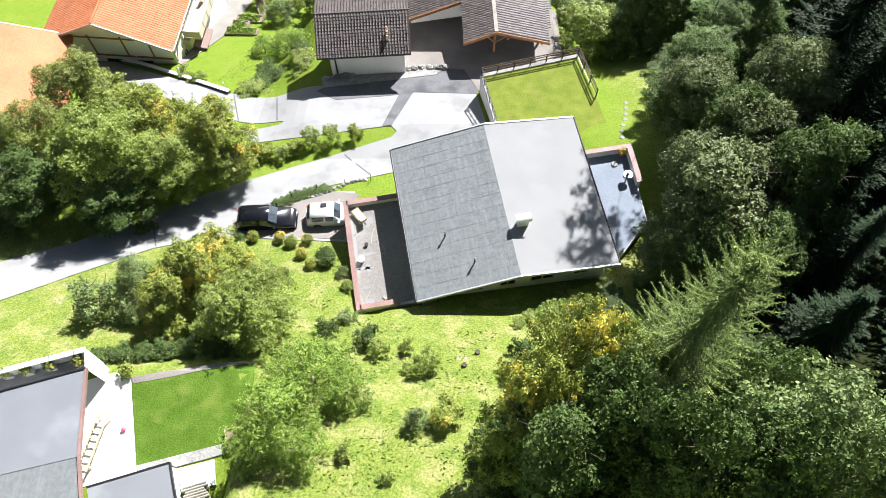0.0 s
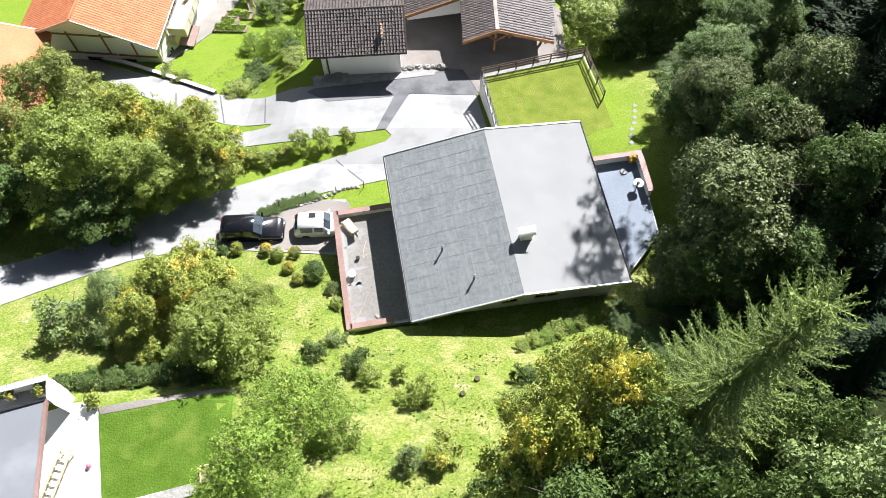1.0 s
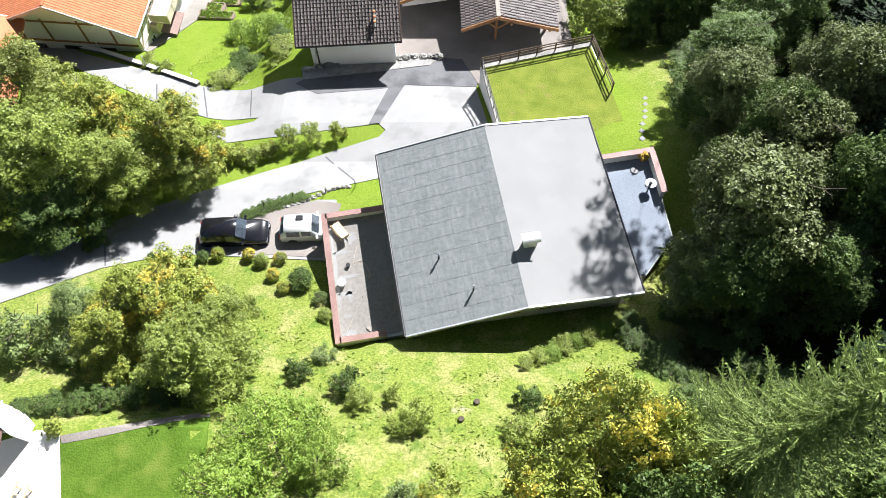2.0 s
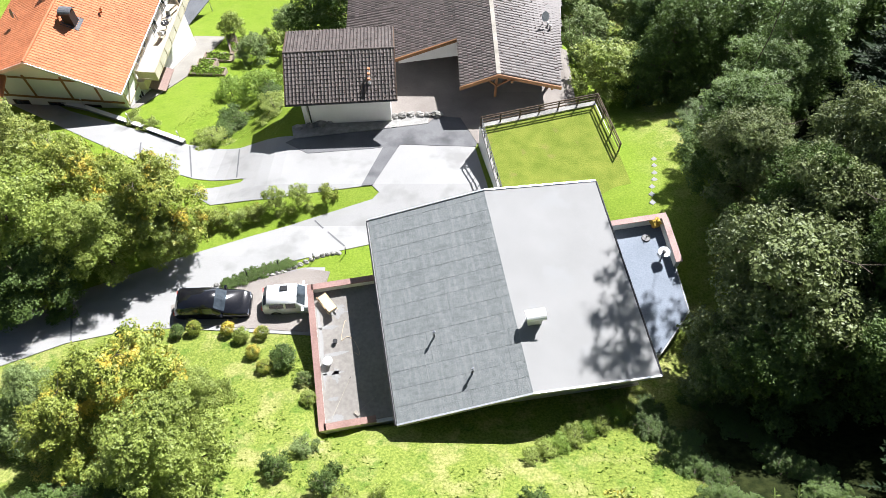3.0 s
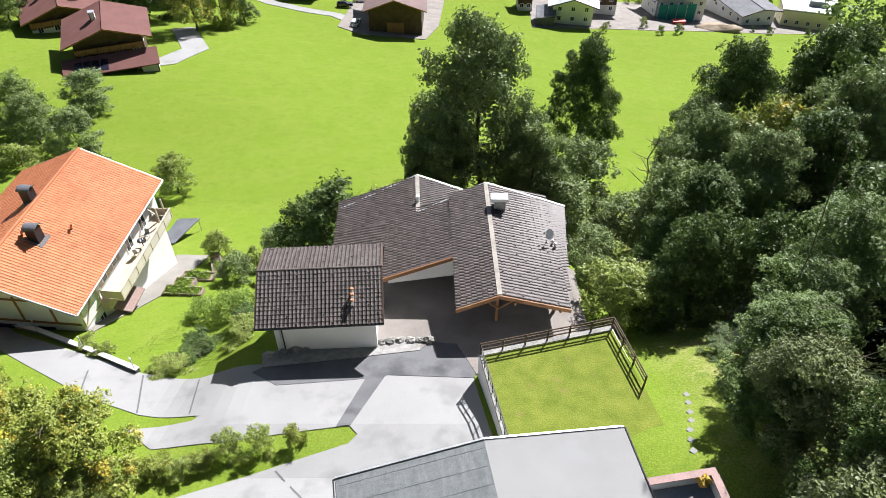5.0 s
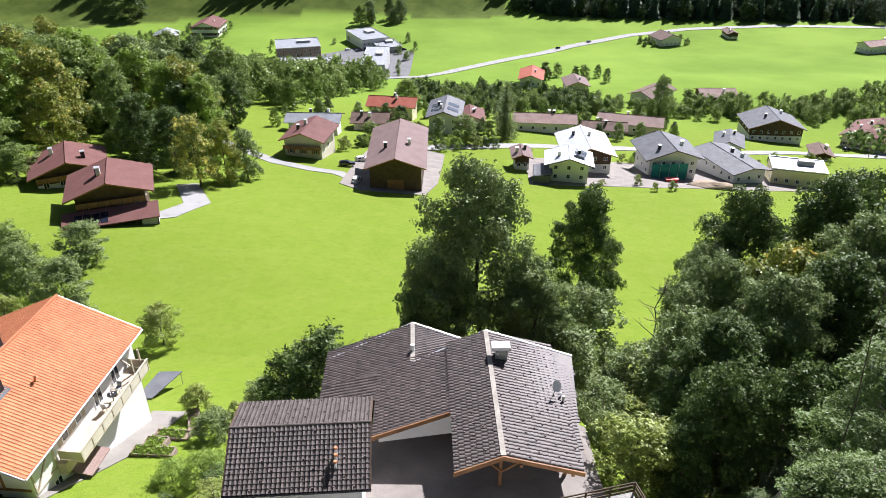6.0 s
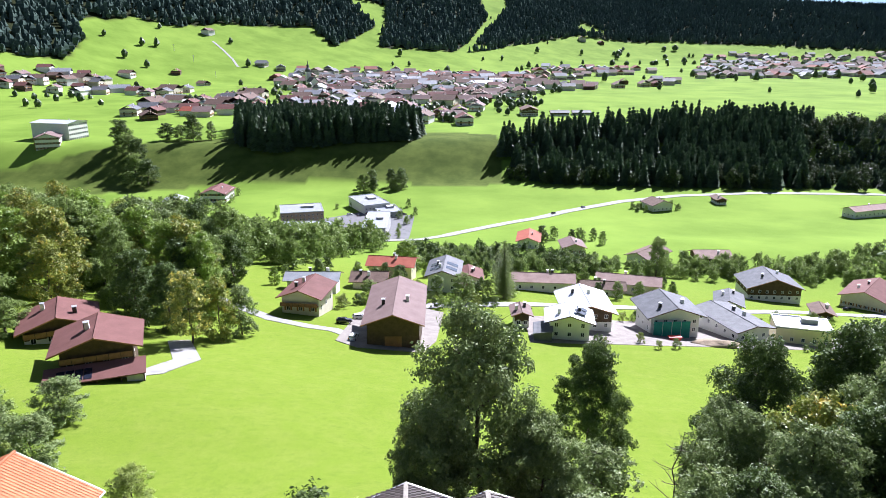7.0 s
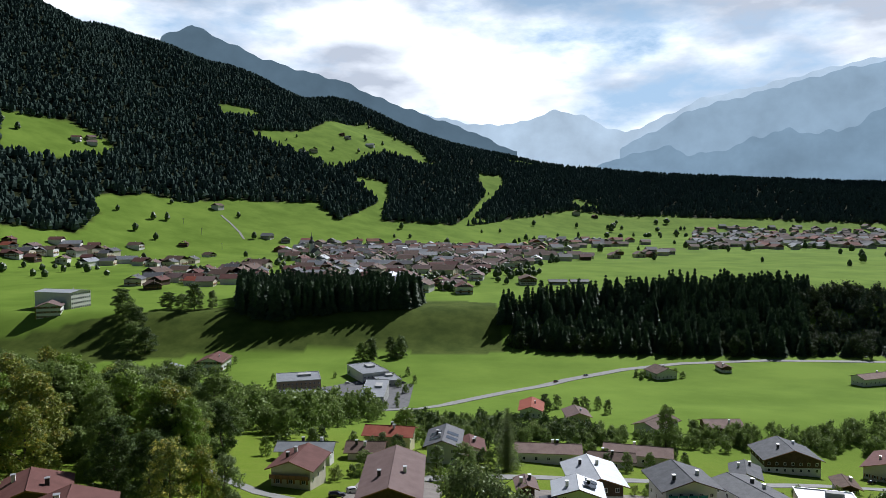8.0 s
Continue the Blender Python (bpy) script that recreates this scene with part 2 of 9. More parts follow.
M_YELLOW = surf("yellow_render", (0.58, 0.53, 0.33), (0.68, 0.62, 0.42), 0.9, 0.5, 18, 0.06)
M_GREYWALL = surf("grey_render", (0.36, 0.36, 0.35), (0.46, 0.46, 0.45), 0.9, 0.5, 18, 0.06)
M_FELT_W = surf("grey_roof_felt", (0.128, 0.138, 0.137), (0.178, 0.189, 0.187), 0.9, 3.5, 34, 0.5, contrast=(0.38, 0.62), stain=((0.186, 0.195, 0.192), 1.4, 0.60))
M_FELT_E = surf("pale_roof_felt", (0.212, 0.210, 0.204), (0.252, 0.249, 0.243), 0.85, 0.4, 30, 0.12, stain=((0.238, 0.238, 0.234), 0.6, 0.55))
M_MEMBRANE = surf("grey_membrane", (0.16, 0.167, 0.178), (0.205, 0.213, 0.226), 0.8, 0.35, 20, 0.05, stain=((0.23, 0.237, 0.248), 0.3, 0.55), spec=0.2)
def streaks(m, scale, tint, lo, hi):
    """Pale weather streaks drawn out along one direction of the thing itself."""
    n, l = m.node_tree.nodes, m.node_tree.links
    b, tc, mp = n["Principled BSDF"], n.new("ShaderNodeTexCoord"), n.new("ShaderNodeMapping")
    mp.inputs["Scale"].default_value = scale
    t, r, mx = n.new("ShaderNodeTexNoise"), n.new("ShaderNodeValToRGB"), n.new("ShaderNodeMixRGB")
    t.inputs["Scale"].default_value, t.inputs["Detail"].default_value, t.inputs["Roughness"].default_value = 1.0, 6, 0.65
    r.color_ramp.elements[0].position, r.color_ramp.elements[1].position = lo, hi
    mx.inputs["Color2"].default_value = (*tint, 1)
    src = b.inputs["Base Color"].links[0].from_socket
    l.new(tc.outputs["Object"], mp.inputs["Vector"])
    l.new(mp.outputs["Vector"], t.inputs["Vector"])
    l.new(t.outputs["Fac"], r.inputs["Fac"])
    l.new(r.outputs["Color"], mx.inputs["Fac"])
    l.new(src, mx.inputs["Color1"])
    l.new(mx.outputs["Color"], b.inputs["Base Color"])


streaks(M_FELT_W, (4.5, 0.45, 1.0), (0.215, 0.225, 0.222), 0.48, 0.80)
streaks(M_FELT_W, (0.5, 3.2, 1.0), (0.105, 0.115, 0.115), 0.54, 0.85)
M_PALEGLASS = surf("pale_glass", (0.42, 0.47, 0.48), (0.52, 0.57, 0.58), 0.15, 0.5, 4, 0.0, spec=0.6)
M_SEAM = surf("felt_seam", (0.104, 0.112, 0.112), (0.165, 0.175, 0.172), 0.9, 2, 20, 0.1)
M_ZINC = surf("zinc_edging", (0.42, 0.43, 0.44), (0.60, 0.61, 0.62), 0.45, 1, 8, 0.05, metal=0.6)
M_WHITE_METAL = surf("white_metal", (0.74, 0.74, 0.74), (0.84, 0.84, 0.84), 0.4, 1, 8, 0.03)
M_BLACK = surf("black_metal", (0.012, 0.012, 0.013), (0.03, 0.03, 0.032), 0.45, 2, 10, 0.05)
M_DARKTILE = surf("dark_brown_tile", (0.054, 0.043, 0.038), (0.104, 0.084, 0.075), 0.55, 1.5, 14, 0.25, rnd=0.2, spec=0.32)
M_DARKTILE_J = surf("dark_brown_tile_rest", (0.054, 0.043, 0.038), (0.104, 0.084, 0.075), 0.55, 1.5, 14, 0.25, island=0.2, spec=0.32)
M_ORANGE = surf("orange_tile", (0.39, 0.126, 0.050), (0.51, 0.19, 0.080), 0.75, 0.35, 6, 0.2, rnd=0.10)
M_ORANGE_J = surf("orange_tile_rest", (0.39, 0.126, 0.050), (0.51, 0.19, 0.080), 0.75, 0.35, 6, 0.2, island=0.10)
M_REDROOF = surf("dark_red_roof", (0.115, 0.054, 0.047), (0.165, 0.080, 0.070), 0.75, 0.4, 8, 0.15, spec=0.1)
M_MAROON = surf("brown_red_roof", (0.145, 0.100, 0.093), (0.205, 0.146, 0.136), 0.75, 0.4, 8, 0.15, spec=0.1)
M_BRIGHTRED = surf("bright_red_roof", (0.27, 0.075, 0.05), (0.36, 0.115, 0.075), 0.75, 0.4, 8, 0.15, spec=0.1)
M_PINKROOF = surf("faded_pink_roof", (0.22, 0.15, 0.13), (0.34, 0.25, 0.22), 0.8, 0.3, 7, 0.15, spec=0.1)
M_GREYROOF = surf("grey_metal_roof", (0.20, 0.212, 0.23), (0.32, 0.335, 0.355), 0.5, 0.4, 6, 0.08, metal=0.2)
M_LIGHTROOF = surf("pale_metal_roof", (0.38, 0.40, 0.43), (0.52, 0.54, 0.57), 0.45, 0.4, 6, 0.05, metal=0.15)
M_DARKROOF = surf("slate_grey_roof", (0.085, 0.088, 0.095), (0.15, 0.155, 0.165), 0.6, 0.5, 8, 0.15, spec=0.1)
M_BROWNROOF = surf("brown_roof", (0.10, 0.065, 0.052), (0.18, 0.125, 0.10), 0.75, 0.5, 8, 0.15, spec=0.1)
M_WOOD = surf("stained_timber", (0.16, 0.075, 0.03), (0.30, 0.15, 0.065), 0.7, 1.0, 16, 0.2)
M_PALEWOOD = surf("pale_timber", (0.50, 0.36, 0.20), (0.66, 0.50, 0.30), 0.7, 1.0, 16, 0.15)
M_DARKWOOD = surf("dark_timber", (0.045, 0.026, 0.016), (0.10, 0.06, 0.035), 0.75, 1.0, 16, 0.25)
M_GREYWOOD = surf("weathered_timber", (0.20, 0.18, 0.15), (0.36, 0.33, 0.28), 0.8, 1.0, 16, 0.25)
M_COPING = surf("red_brown_coping", (0.20, 0.115, 0.095), (0.30, 0.185, 0.16), 0.6, 1.0, 12, 0.1)
M_TERRACE = surf("wet_terrace", (0.172, 0.158, 0.142), (0.255, 0.238, 0.215), 0.32, 0.5, 5, 0.08, stain=((0.235, 0.222, 0.205), 0.9, 0.60))
M_BLUEFLOOR = surf("blue_grey_membrane", (0.125, 0.150, 0.185), (0.180, 0.208, 0.250), 0.7, 0.6, 10, 0.06)
M_GLASS = surf("window_glass", (0.015, 0.02, 0.025), (0.04, 0.05, 0.06), 0.08, 1, 4, 0.0, spec=0.8)
M_CARBLACK = surf("black_car_paint", (0.006, 0.006, 0.008), (0.012, 0.012, 0.014), 0.12, 1, 4, 0.0, spec=0.8)
M_CARWHITE = surf("white_car_paint", (0.78, 0.78, 0.78), (0.82, 0.82, 0.82), 0.15, 1, 4, 0.0, spec=0.7)
M_CARGREY = surf("grey_car_paint", (0.20, 0.21, 0.23), (0.26, 0.27, 0.29), 0.2, 1, 4, 0.0, metal=0.3)
M_RUBBER = surf("black_rubber", (0.012, 0.012, 0.012), (0.03, 0.03, 0.03), 0.85, 3, 20, 0.1)
M_CHROME = surf("bright_metal", (0.62, 0.62, 0.62), (0.72, 0.72, 0.72), 0.25, 1, 8, 0.0, metal=0.9)
M_TEAL = surf("teal_netting", (0.01, 0.17, 0.15), (0.03, 0.26, 0.22), 0.8, 0.6, 10, 0.2)
M_REDPAINT = surf("red_paint", (0.55, 0.03, 0.015), (0.66, 0.06, 0.03), 0.5, 1, 6, 0.05)
M_BARK = surf("bark", (0.05, 0.04, 0.03), (0.13, 0.10, 0.075), 0.9, 2.0, 14, 0.6)
M_SOIL = surf("soil", (0.20, 0.15, 0.10), (0.34, 0.27, 0.19), 0.95, 0.8, 10, 0.6)
M_PV = surf("solar_panel", (0.008, 0.010, 0.02), (0.02, 0.024, 0.04), 0.15, 1, 5, 0.0, spec=0.7)
M_MOSSROOF = surf("mossy_roof", (0.035, 0.05, 0.02), (0.075, 0.09, 0.04), 0.9, 1.5, 12, 0.3)
M_PATIO_BOARD = surf("sun_bleached_board", (0.34, 0.30, 0.24), (0.46, 0.41, 0.34), 0.85, 1.0, 14, 0.15)
M_CLOTH = surf("beige_cushion", (0.52, 0.40, 0.26), (0.62, 0.50, 0.34), 0.9, 2, 25, 0.1)
M_POT = surf("terracotta", (0.42, 0.17, 0.08), (0.52, 0.24, 0.12), 0.8, 2, 15, 0.1)
L_GREEN = leaf_mat("green_leaves", (0.095, 0.145, 0.028), (0.40, 0.46, 0.10), trans=0.28)
L_WOOD = leaf_mat("wood_leaves", (0.092, 0.146, 0.038), (0.315, 0.40, 0.115), trans=0.3, spec=0.12)
L_DARK = leaf_mat("dark_leaves", (0.040, 0.070, 0.019), (0.142, 0.205, 0.052), trans=0.24, spec=0.18)
L_YELLOW = leaf_mat("turning_leaves", (0.10, 0.150, 0.022), (0.36, 0.39, 0.07), (0.60, 0.46, 0.07), 0.08, trans=0.2)
L_GOLD = leaf_mat("golden_turning_leaves", (0.08, 0.12, 0.022), (0.30, 0.34, 0.07), (0.76, 0.66, 0.13), 0.11, trans=0.2)
L_AUTUMN = leaf_mat("rusty_leaves", (0.095, 0.135, 0.032), (0.36, 0.39, 0.09), (0.50, 0.22, 0.05), -0.02)
L_LIME = leaf_mat("light_green_leaves", (0.125, 0.205, 0.026), (0.30, 0.41, 0.07), trans=0.28, spec=0.3)
L_SILVER = leaf_mat("silvery_leaves", (0.084, 0.130, 0.040), (0.30, 0.37, 0.135), trans=0.25, spec=0.2)
# spruce needles twice: wood shade put into the first colour, sunlight into the second
L_SHADED_NEEDLE = leaf_mat("shaded_spruce_needles", (0.012, 0.024, 0.010), (0.036, 0.060, 0.022), trans=0.05, spec=0.08)
L_SUNLIT_NEEDLE = leaf_mat("sunlit_spruce_needles", (0.105, 0.155, 0.038), (0.26, 0.33, 0.09), trans=0.15, spec=0.2)
L_MAPLE = leaf_mat("grey_green_leaves", (0.045, 0.068, 0.022), (0.25, 0.29, 0.105), (0.52, 0.40, 0.07), -0.07, trans=0.22)
L_BIRCH = leaf_mat("light_loose_leaves", (0.066, 0.118, 0.025), (0.215, 0.300, 0.08), trans=0.3)


# ---- mesh helpers ----
class Geo:
    """Vertices and faces of one mesh in the making."""

    def __init__(self):
        self.v, self.f = [], []

    def put(self, verts, faces):
        k = len(self.v)
        self.v.extend(tuple(p) for p in verts)
        self.f.extend(tuple(i + k for i in q) for q in faces)
        return self

    def hexa(self, p):
        """Eight corners: four below, four above, each the same way round."""
        return self.put(p, [(3, 2, 1, 0), (4, 5, 6, 7), (0, 1, 5, 4), (1, 2, 6, 5), (2, 3, 7, 6), (3, 0, 4, 7)])

    def box(self, x, y, z, sx, sy, sz, turn=0.0):
        """A box with its middle at x, y, its underside at z."""
        c, s = math.cos(radians(turn)), math.sin(radians(turn))
        q = [(-sx / 2, -sy / 2), (sx / 2, -sy / 2), (sx / 2, sy / 2), (-sx / 2, sy / 2)]
        r = [(x + a * c - b * s, y + a * s + b * c) for a, b in q]
        return self.hexa([(*p, z) for p in r] + [(*p, z + sz) for p in r])

    def prism(self, poly, z0, z1):
        n = len(poly)
        return self.put([(x, y, z0) for x, y in poly] + [(x, y, z1) for x, y in poly],
                        [tuple(reversed(range(n))), tuple(range(n, 2 * n))] + [(i, (i + 1) % n, n + (i + 1) % n, n + i) for i in range(n)])

    def slab(self, quad, thick):
        """A sloping plate: its upper corners, counter-clockwise from above, and its thickness."""
        return self.hexa([(x, y, z - thick) for x, y, z in quad] + list(quad))

    def tube(self, p, q, r0, r1=None, n=8):
        r1 = r0 if r1 is None else r1
        p, q = Vector(p), Vector(q)
        d = (q - p).normalized()
        a = d.orthogonal().normalized()
        b = d.cross(a)
        ring = [(math.cos(2 * math.pi * i / n), math.sin(2 * math.pi * i / n)) for i in range(n)]
        v = [p + (a * c + b * s) * r0 for c, s in ring] + [q + (a * c + b * s) * r1 for c, s in ring]
        return self.put(v, [(i, (i + 1) % n, n + (i + 1) % n, n + i) for i in range(n)] + [tuple(reversed(range(n))), tuple(range(n, 2 * n))])

    def blob(self, c, r, seed=0, rough=0.25, n=7):
        """An uneven stone or clod."""
        rnd = random.Random(seed)
        v, f = [], []
        for i in range(n):
            th = math.pi * i / (n - 1)
            for j in range(n + 1):
                ph = 2 * math.pi * j / (n + 1)
                k = 1 + rough * (rnd.random() - 0.5) * 2 * (0 < i < n - 1)
                v.append((c[0] + r[0] * k * math.sin(th) * math.cos(ph), c[1] + r[1] * k * math.sin(th) * math.sin(ph), c[2] + r[2] * k * math.cos(th)))
        m = n + 1
        for i in range(n - 1):
            for j in range(m):
                f.append((i * m + j, (i + 1) * m + j, (i + 1) * m + (j + 1) % m, i * m + (j + 1) % m))
        return self.put(v, f)

    def mesh(self, name, mat, smooth=False):
        me = bpy.data.meshes.new(name)
        me.from_pydata(self.v, [], self.f)
        me.materials.append(mat)
        if smooth:
            me.shade_smooth()
        return me


def thing(name, label, category, x=0, y=0, z=0, turn=0, group="", kind=""):
    """A top-level thing: an empty at its base."""
    e = new(name)
    e.matrix_world = pose(x, y, z, 0, 0, turn)
    e.empty_display_size = 0.2
    return tagged(e, label, category, group, kind)


def part(name, geo, mat, parent=None, label="", smooth=False, at=None):
    """Links one mesh object under its thing or part."""
    me = geo if isinstance(geo, bpy.types.Mesh) else geo.mesh(name, mat, smooth)
    ob = new(name, me)
    if parent:
        ob.parent = parent
    if at is not None:
        ob.matrix_basis = at
    return tagged(ob, label)


def whole(name, geo, mat, label, category, group="", kind="", smooth=False, at=None):
    """A thing that is one mesh."""
    return tagged(part(name, geo, mat, None, label, smooth, at), label, category, group, kind)


# ground height: a profile down the slope, cross slope, then flat valley, bank, terrace, mountain
PY = [-400, -60, 0, 7.5, 12.5, 16, 20, 25, 29, 33, 37, 42, 47, 53, 62, 75, 88, 110, 140, 168, 197, 250, 300, 380, 470, 540, 700, 6000]
PZ = [190, 46, 15, 10.8, 7.4, 4.8, 2.0, 0.0, -1.6, -2.3, -3.6, -6.0, -7.8, -10.5, -15, -20.5, -25.5, -30.5, -35.5, -42, -48, -58, -68, -84, -98, -104, -106, -106]


def sstep(v, a, b):
    u = np.clip((v - a) / (b - a), 0, 1)
    return u * u * (3 - 2 * u)


def wave(x, y, s, k):
    return np.sin(x / s + 1.3 * k) * np.cos(y / s * 0.9 + 2.1 * k) + 0.5 * np.sin((x + y) / s * 1.7 + k)


def height(x, y):
    x, y = np.asarray(x, float), np.asarray(y, float)
    z = (np.interp(y - 2, PY, PZ) + np.interp(y, PY, PZ) + np.interp(y + 2, PY, PZ)) / 3
    cross = sstep(y, 80, 130) * (1 - sstep(y, 300, 450))
    z = z - 0.09 * (np.clip(x, -160, 200) + 10) * cross
    z = z + 0.10 * np.clip(x - 13, 0, 80) * (1 - sstep(y, 40, 95))       # wooded slope beside the house
    z = z + 2.2 * sstep(x, 7, 14) * (1 - sstep(y, 44, 62)) * sstep(y, 27, 38)
    z = z + wave(x, y, 23, 1) * 0.5 * sstep(y, 60, 100) * (1 - sstep(y, 420, 520))
    pad = (1 - sstep(x, -12.4, -11.2)) * sstep(x, -40, -36) * (1 - sstep(y, 12.8, 14.3)) * sstep(y, -1.5, 1.0)
    z = z * (1 - pad) + 7.6 * pad                                         # levelled garden of the upper neighbour
    ax, ay = (x - 4.32) * 0.986 + (y - 26.88) * 0.1668, (y - 26.88) * 0.986 - (x - 4.32) * 0.1668
    cut = sstep(ax, -12.5, -11.7) * (1 - sstep(ax, -6.6, -5.6)) * sstep(ay, -6.6, -5.7) * (1 - sstep(ay, 2.0, 3.5))
    z = z * (1 - cut) + np.minimum(z, 0.5) * cut                          # dug out beside the west terrace
    yard = sstep(x, -19, -12) * (1 - sstep(x, 12, 16)) * sstep(y, 34.5, 37) * (1 - sstep(y, 58, 64))
    z = z * (1 - yard) + np.maximum(z, np.interp(y, [34, 36, 40, 45, 48, 52, 57], [-2.8, -3.25, -3.6, -4.9, -5.8, -6.6, -7.0])) * yard   # levelled forecourt
    bank = 668 + 0.05 * x + 18 * np.sin(x / 140)
    lift = sstep(y, bank, bank + 95)
    z = z + 31 * lift
    r, az = np.hypot(x, y), np.degrees(np.arctan2(x, np.maximum(y, 1)))
    far = np.clip(y - 760, 0, None)
    z = z + 1.5 * wave(x, y, 160, 2) * sstep(y, 800, 1200)
    # mountain flank: foot, upper meadow edge and crest seen from the slope
    foot = np.interp(az, [-50, -32, -20, -10, 0, 6, 14, 24, 34, 50], [1150, 1350, 1650, 1800, 2050, 2300, 2700, 3000, 3100, 3100])
    crest = np.interp(az, [-50, -32.2, -27, -21.2, -17.1, -12.8, -8.4, -2.7, 3.5, 9.8, 14.2, 32, 50], [1400, 1140, 1065, 920, 830, 712, 636, 505, 367, 260, 223, 157, 150])
    u = np.clip((r - foot) / np.maximum(4300 - foot, 1), 0, 1)
    ris = 0.42 * u + 0.58 * u * u * (3 - 2 * u)
    z = z + np.where(y > 600, (crest + 75) * ris * (1 + 0.05 * wave(x, y, 210, 3) * u), 0)
    return z


def ground_z(x, y):
    return float(height(x, y))


def in_poly(x, y, poly):
    """Which of the points lie in the polygon."""
    x, y = np.asarray(x, float), np.asarray(y, float)
    inside = np.zeros(x.shape, bool)
    for (ax, ay), (bx, by) in zip(poly, poly[1:] + poly[:1]):
        if ay != by:
            inside ^= ((ay > y) != (by > y)) & (x < (bx - ax) * (y - ay) / (by - ay) + ax)
    return inside


# ---- the ground: one sheet from the slope behind the camera to the mountain ----
# woods on the mountain, with open pastures and a ski run between
PASTURES = [
    [(-1260, 2050), (-1139, 2214), (-1036, 2191), (-973, 2178), (-1030, 1958), (-1110, 1803)],
    [(-778, 2871), (-608, 3176), (-536, 3607), (-412, 3884), (-130, 3546), (-32, 3279), (-272, 3217), (-389, 2818), (-439, 2752), (-512, 2832), (-662, 2831)],
    [(-351, 2754), (-208, 2815), (-198, 2489), (-194, 2293), (-324, 2176), (-226, 2514)],
    [(3, 2314), (86, 2577), (183, 3041), (166, 3362), (280, 3431), (287, 3303), (115, 2604), (187, 2636)],
    [(300, 3900), (440, 4070), (640, 4200), (872, 4254), (600, 4050), (335, 3860)],
    [(593, 3327), (742, 3195), (589, 3112)],
    [(-980, 3050), (-850, 3200), (-760, 3120), (-900, 2960)],
]
FOOT = [(-1500, 1150), (-871, 1412), (-781, 1528), (-816, 1702), (-877, 1792), (-811, 1952), (-711, 2023), (-620, 2154), (-411, 2340), (-327, 2198), (-194, 2293), (60, 2420), (299, 2756), (545, 3054), (937, 3102), (1331, 3088), (1790, 2856), (3000, 2500), (3000, 4700), (-3200, 4700), (-3200, 1150)]


def wooded(x, y):
    ok = in_poly(x, y, FOOT)
    for q in PASTURES:
        ok &= ~in_poly(x, y, q)
    return ok


def make_ground():
    ys = np.concatenate([np.linspace(-300, -20, 30)[:-1], np.arange(-20, 70, 0.8), np.geomspace(70, 700, 150), np.geomspace(706, 800, 26), np.geomspace(815, 4900, 130)])
    cols = 261
    s = np.linspace(-1, 1, cols)
    s = 0.35 * s + 0.65 * s ** 3
    half = np.clip(np.abs(ys) * 1.15, 120, None) + 40
    X = s[None, :] * half[:, None]
    Y = np.repeat(ys[:, None], cols, 1)
    Z = height(X, Y)
    n = len(ys)
    V = np.stack([X, Y, Z], -1).reshape(-1, 3)
    idx = np.arange(n * cols).reshape(n, cols)
    F = np.stack([idx[:-1, :-1], idx[:-1, 1:], idx[1:, 1:], idx[1:, :-1]], -1).reshape(-1, 4)
    me = bpy.data.meshes.new("ground")
    me.from_pydata(V.tolist(), [], F.tolist())
    me.materials.append(M_GROUND)
    me.shade_smooth()
    x, y = V[:, 0], V[:, 1]
    rough = (1 - sstep(y, 26, 33)) * np.ones_like(x)
    rough = np.maximum(rough, sstep(x, 14, 22) * (1 - sstep(y, 80, 95)))
    rough *= 1 - (sstep(y, 1, 3) * (1 - sstep(y, 12, 13.5)) * (1 - sstep(x, -12.5, -11.5)))
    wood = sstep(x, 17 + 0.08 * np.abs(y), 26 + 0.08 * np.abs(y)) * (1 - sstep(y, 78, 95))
    # dark floor colour by the house also stands in for tree shade on rough ground
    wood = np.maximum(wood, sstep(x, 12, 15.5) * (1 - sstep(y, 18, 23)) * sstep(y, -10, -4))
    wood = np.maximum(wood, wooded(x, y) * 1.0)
    dull = sstep(y, 270, 420) * (1 - wood)
    # bank turned from the sun: its weaker light is painted as darker grass
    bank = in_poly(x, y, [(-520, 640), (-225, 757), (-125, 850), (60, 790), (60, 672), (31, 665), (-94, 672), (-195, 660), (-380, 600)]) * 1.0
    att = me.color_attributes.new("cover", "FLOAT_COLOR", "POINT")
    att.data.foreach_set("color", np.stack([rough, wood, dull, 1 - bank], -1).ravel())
    return tagged(new("ground", me), "grass slope and meadows falling to a wide valley", "ground", kind="structure")


make_ground()


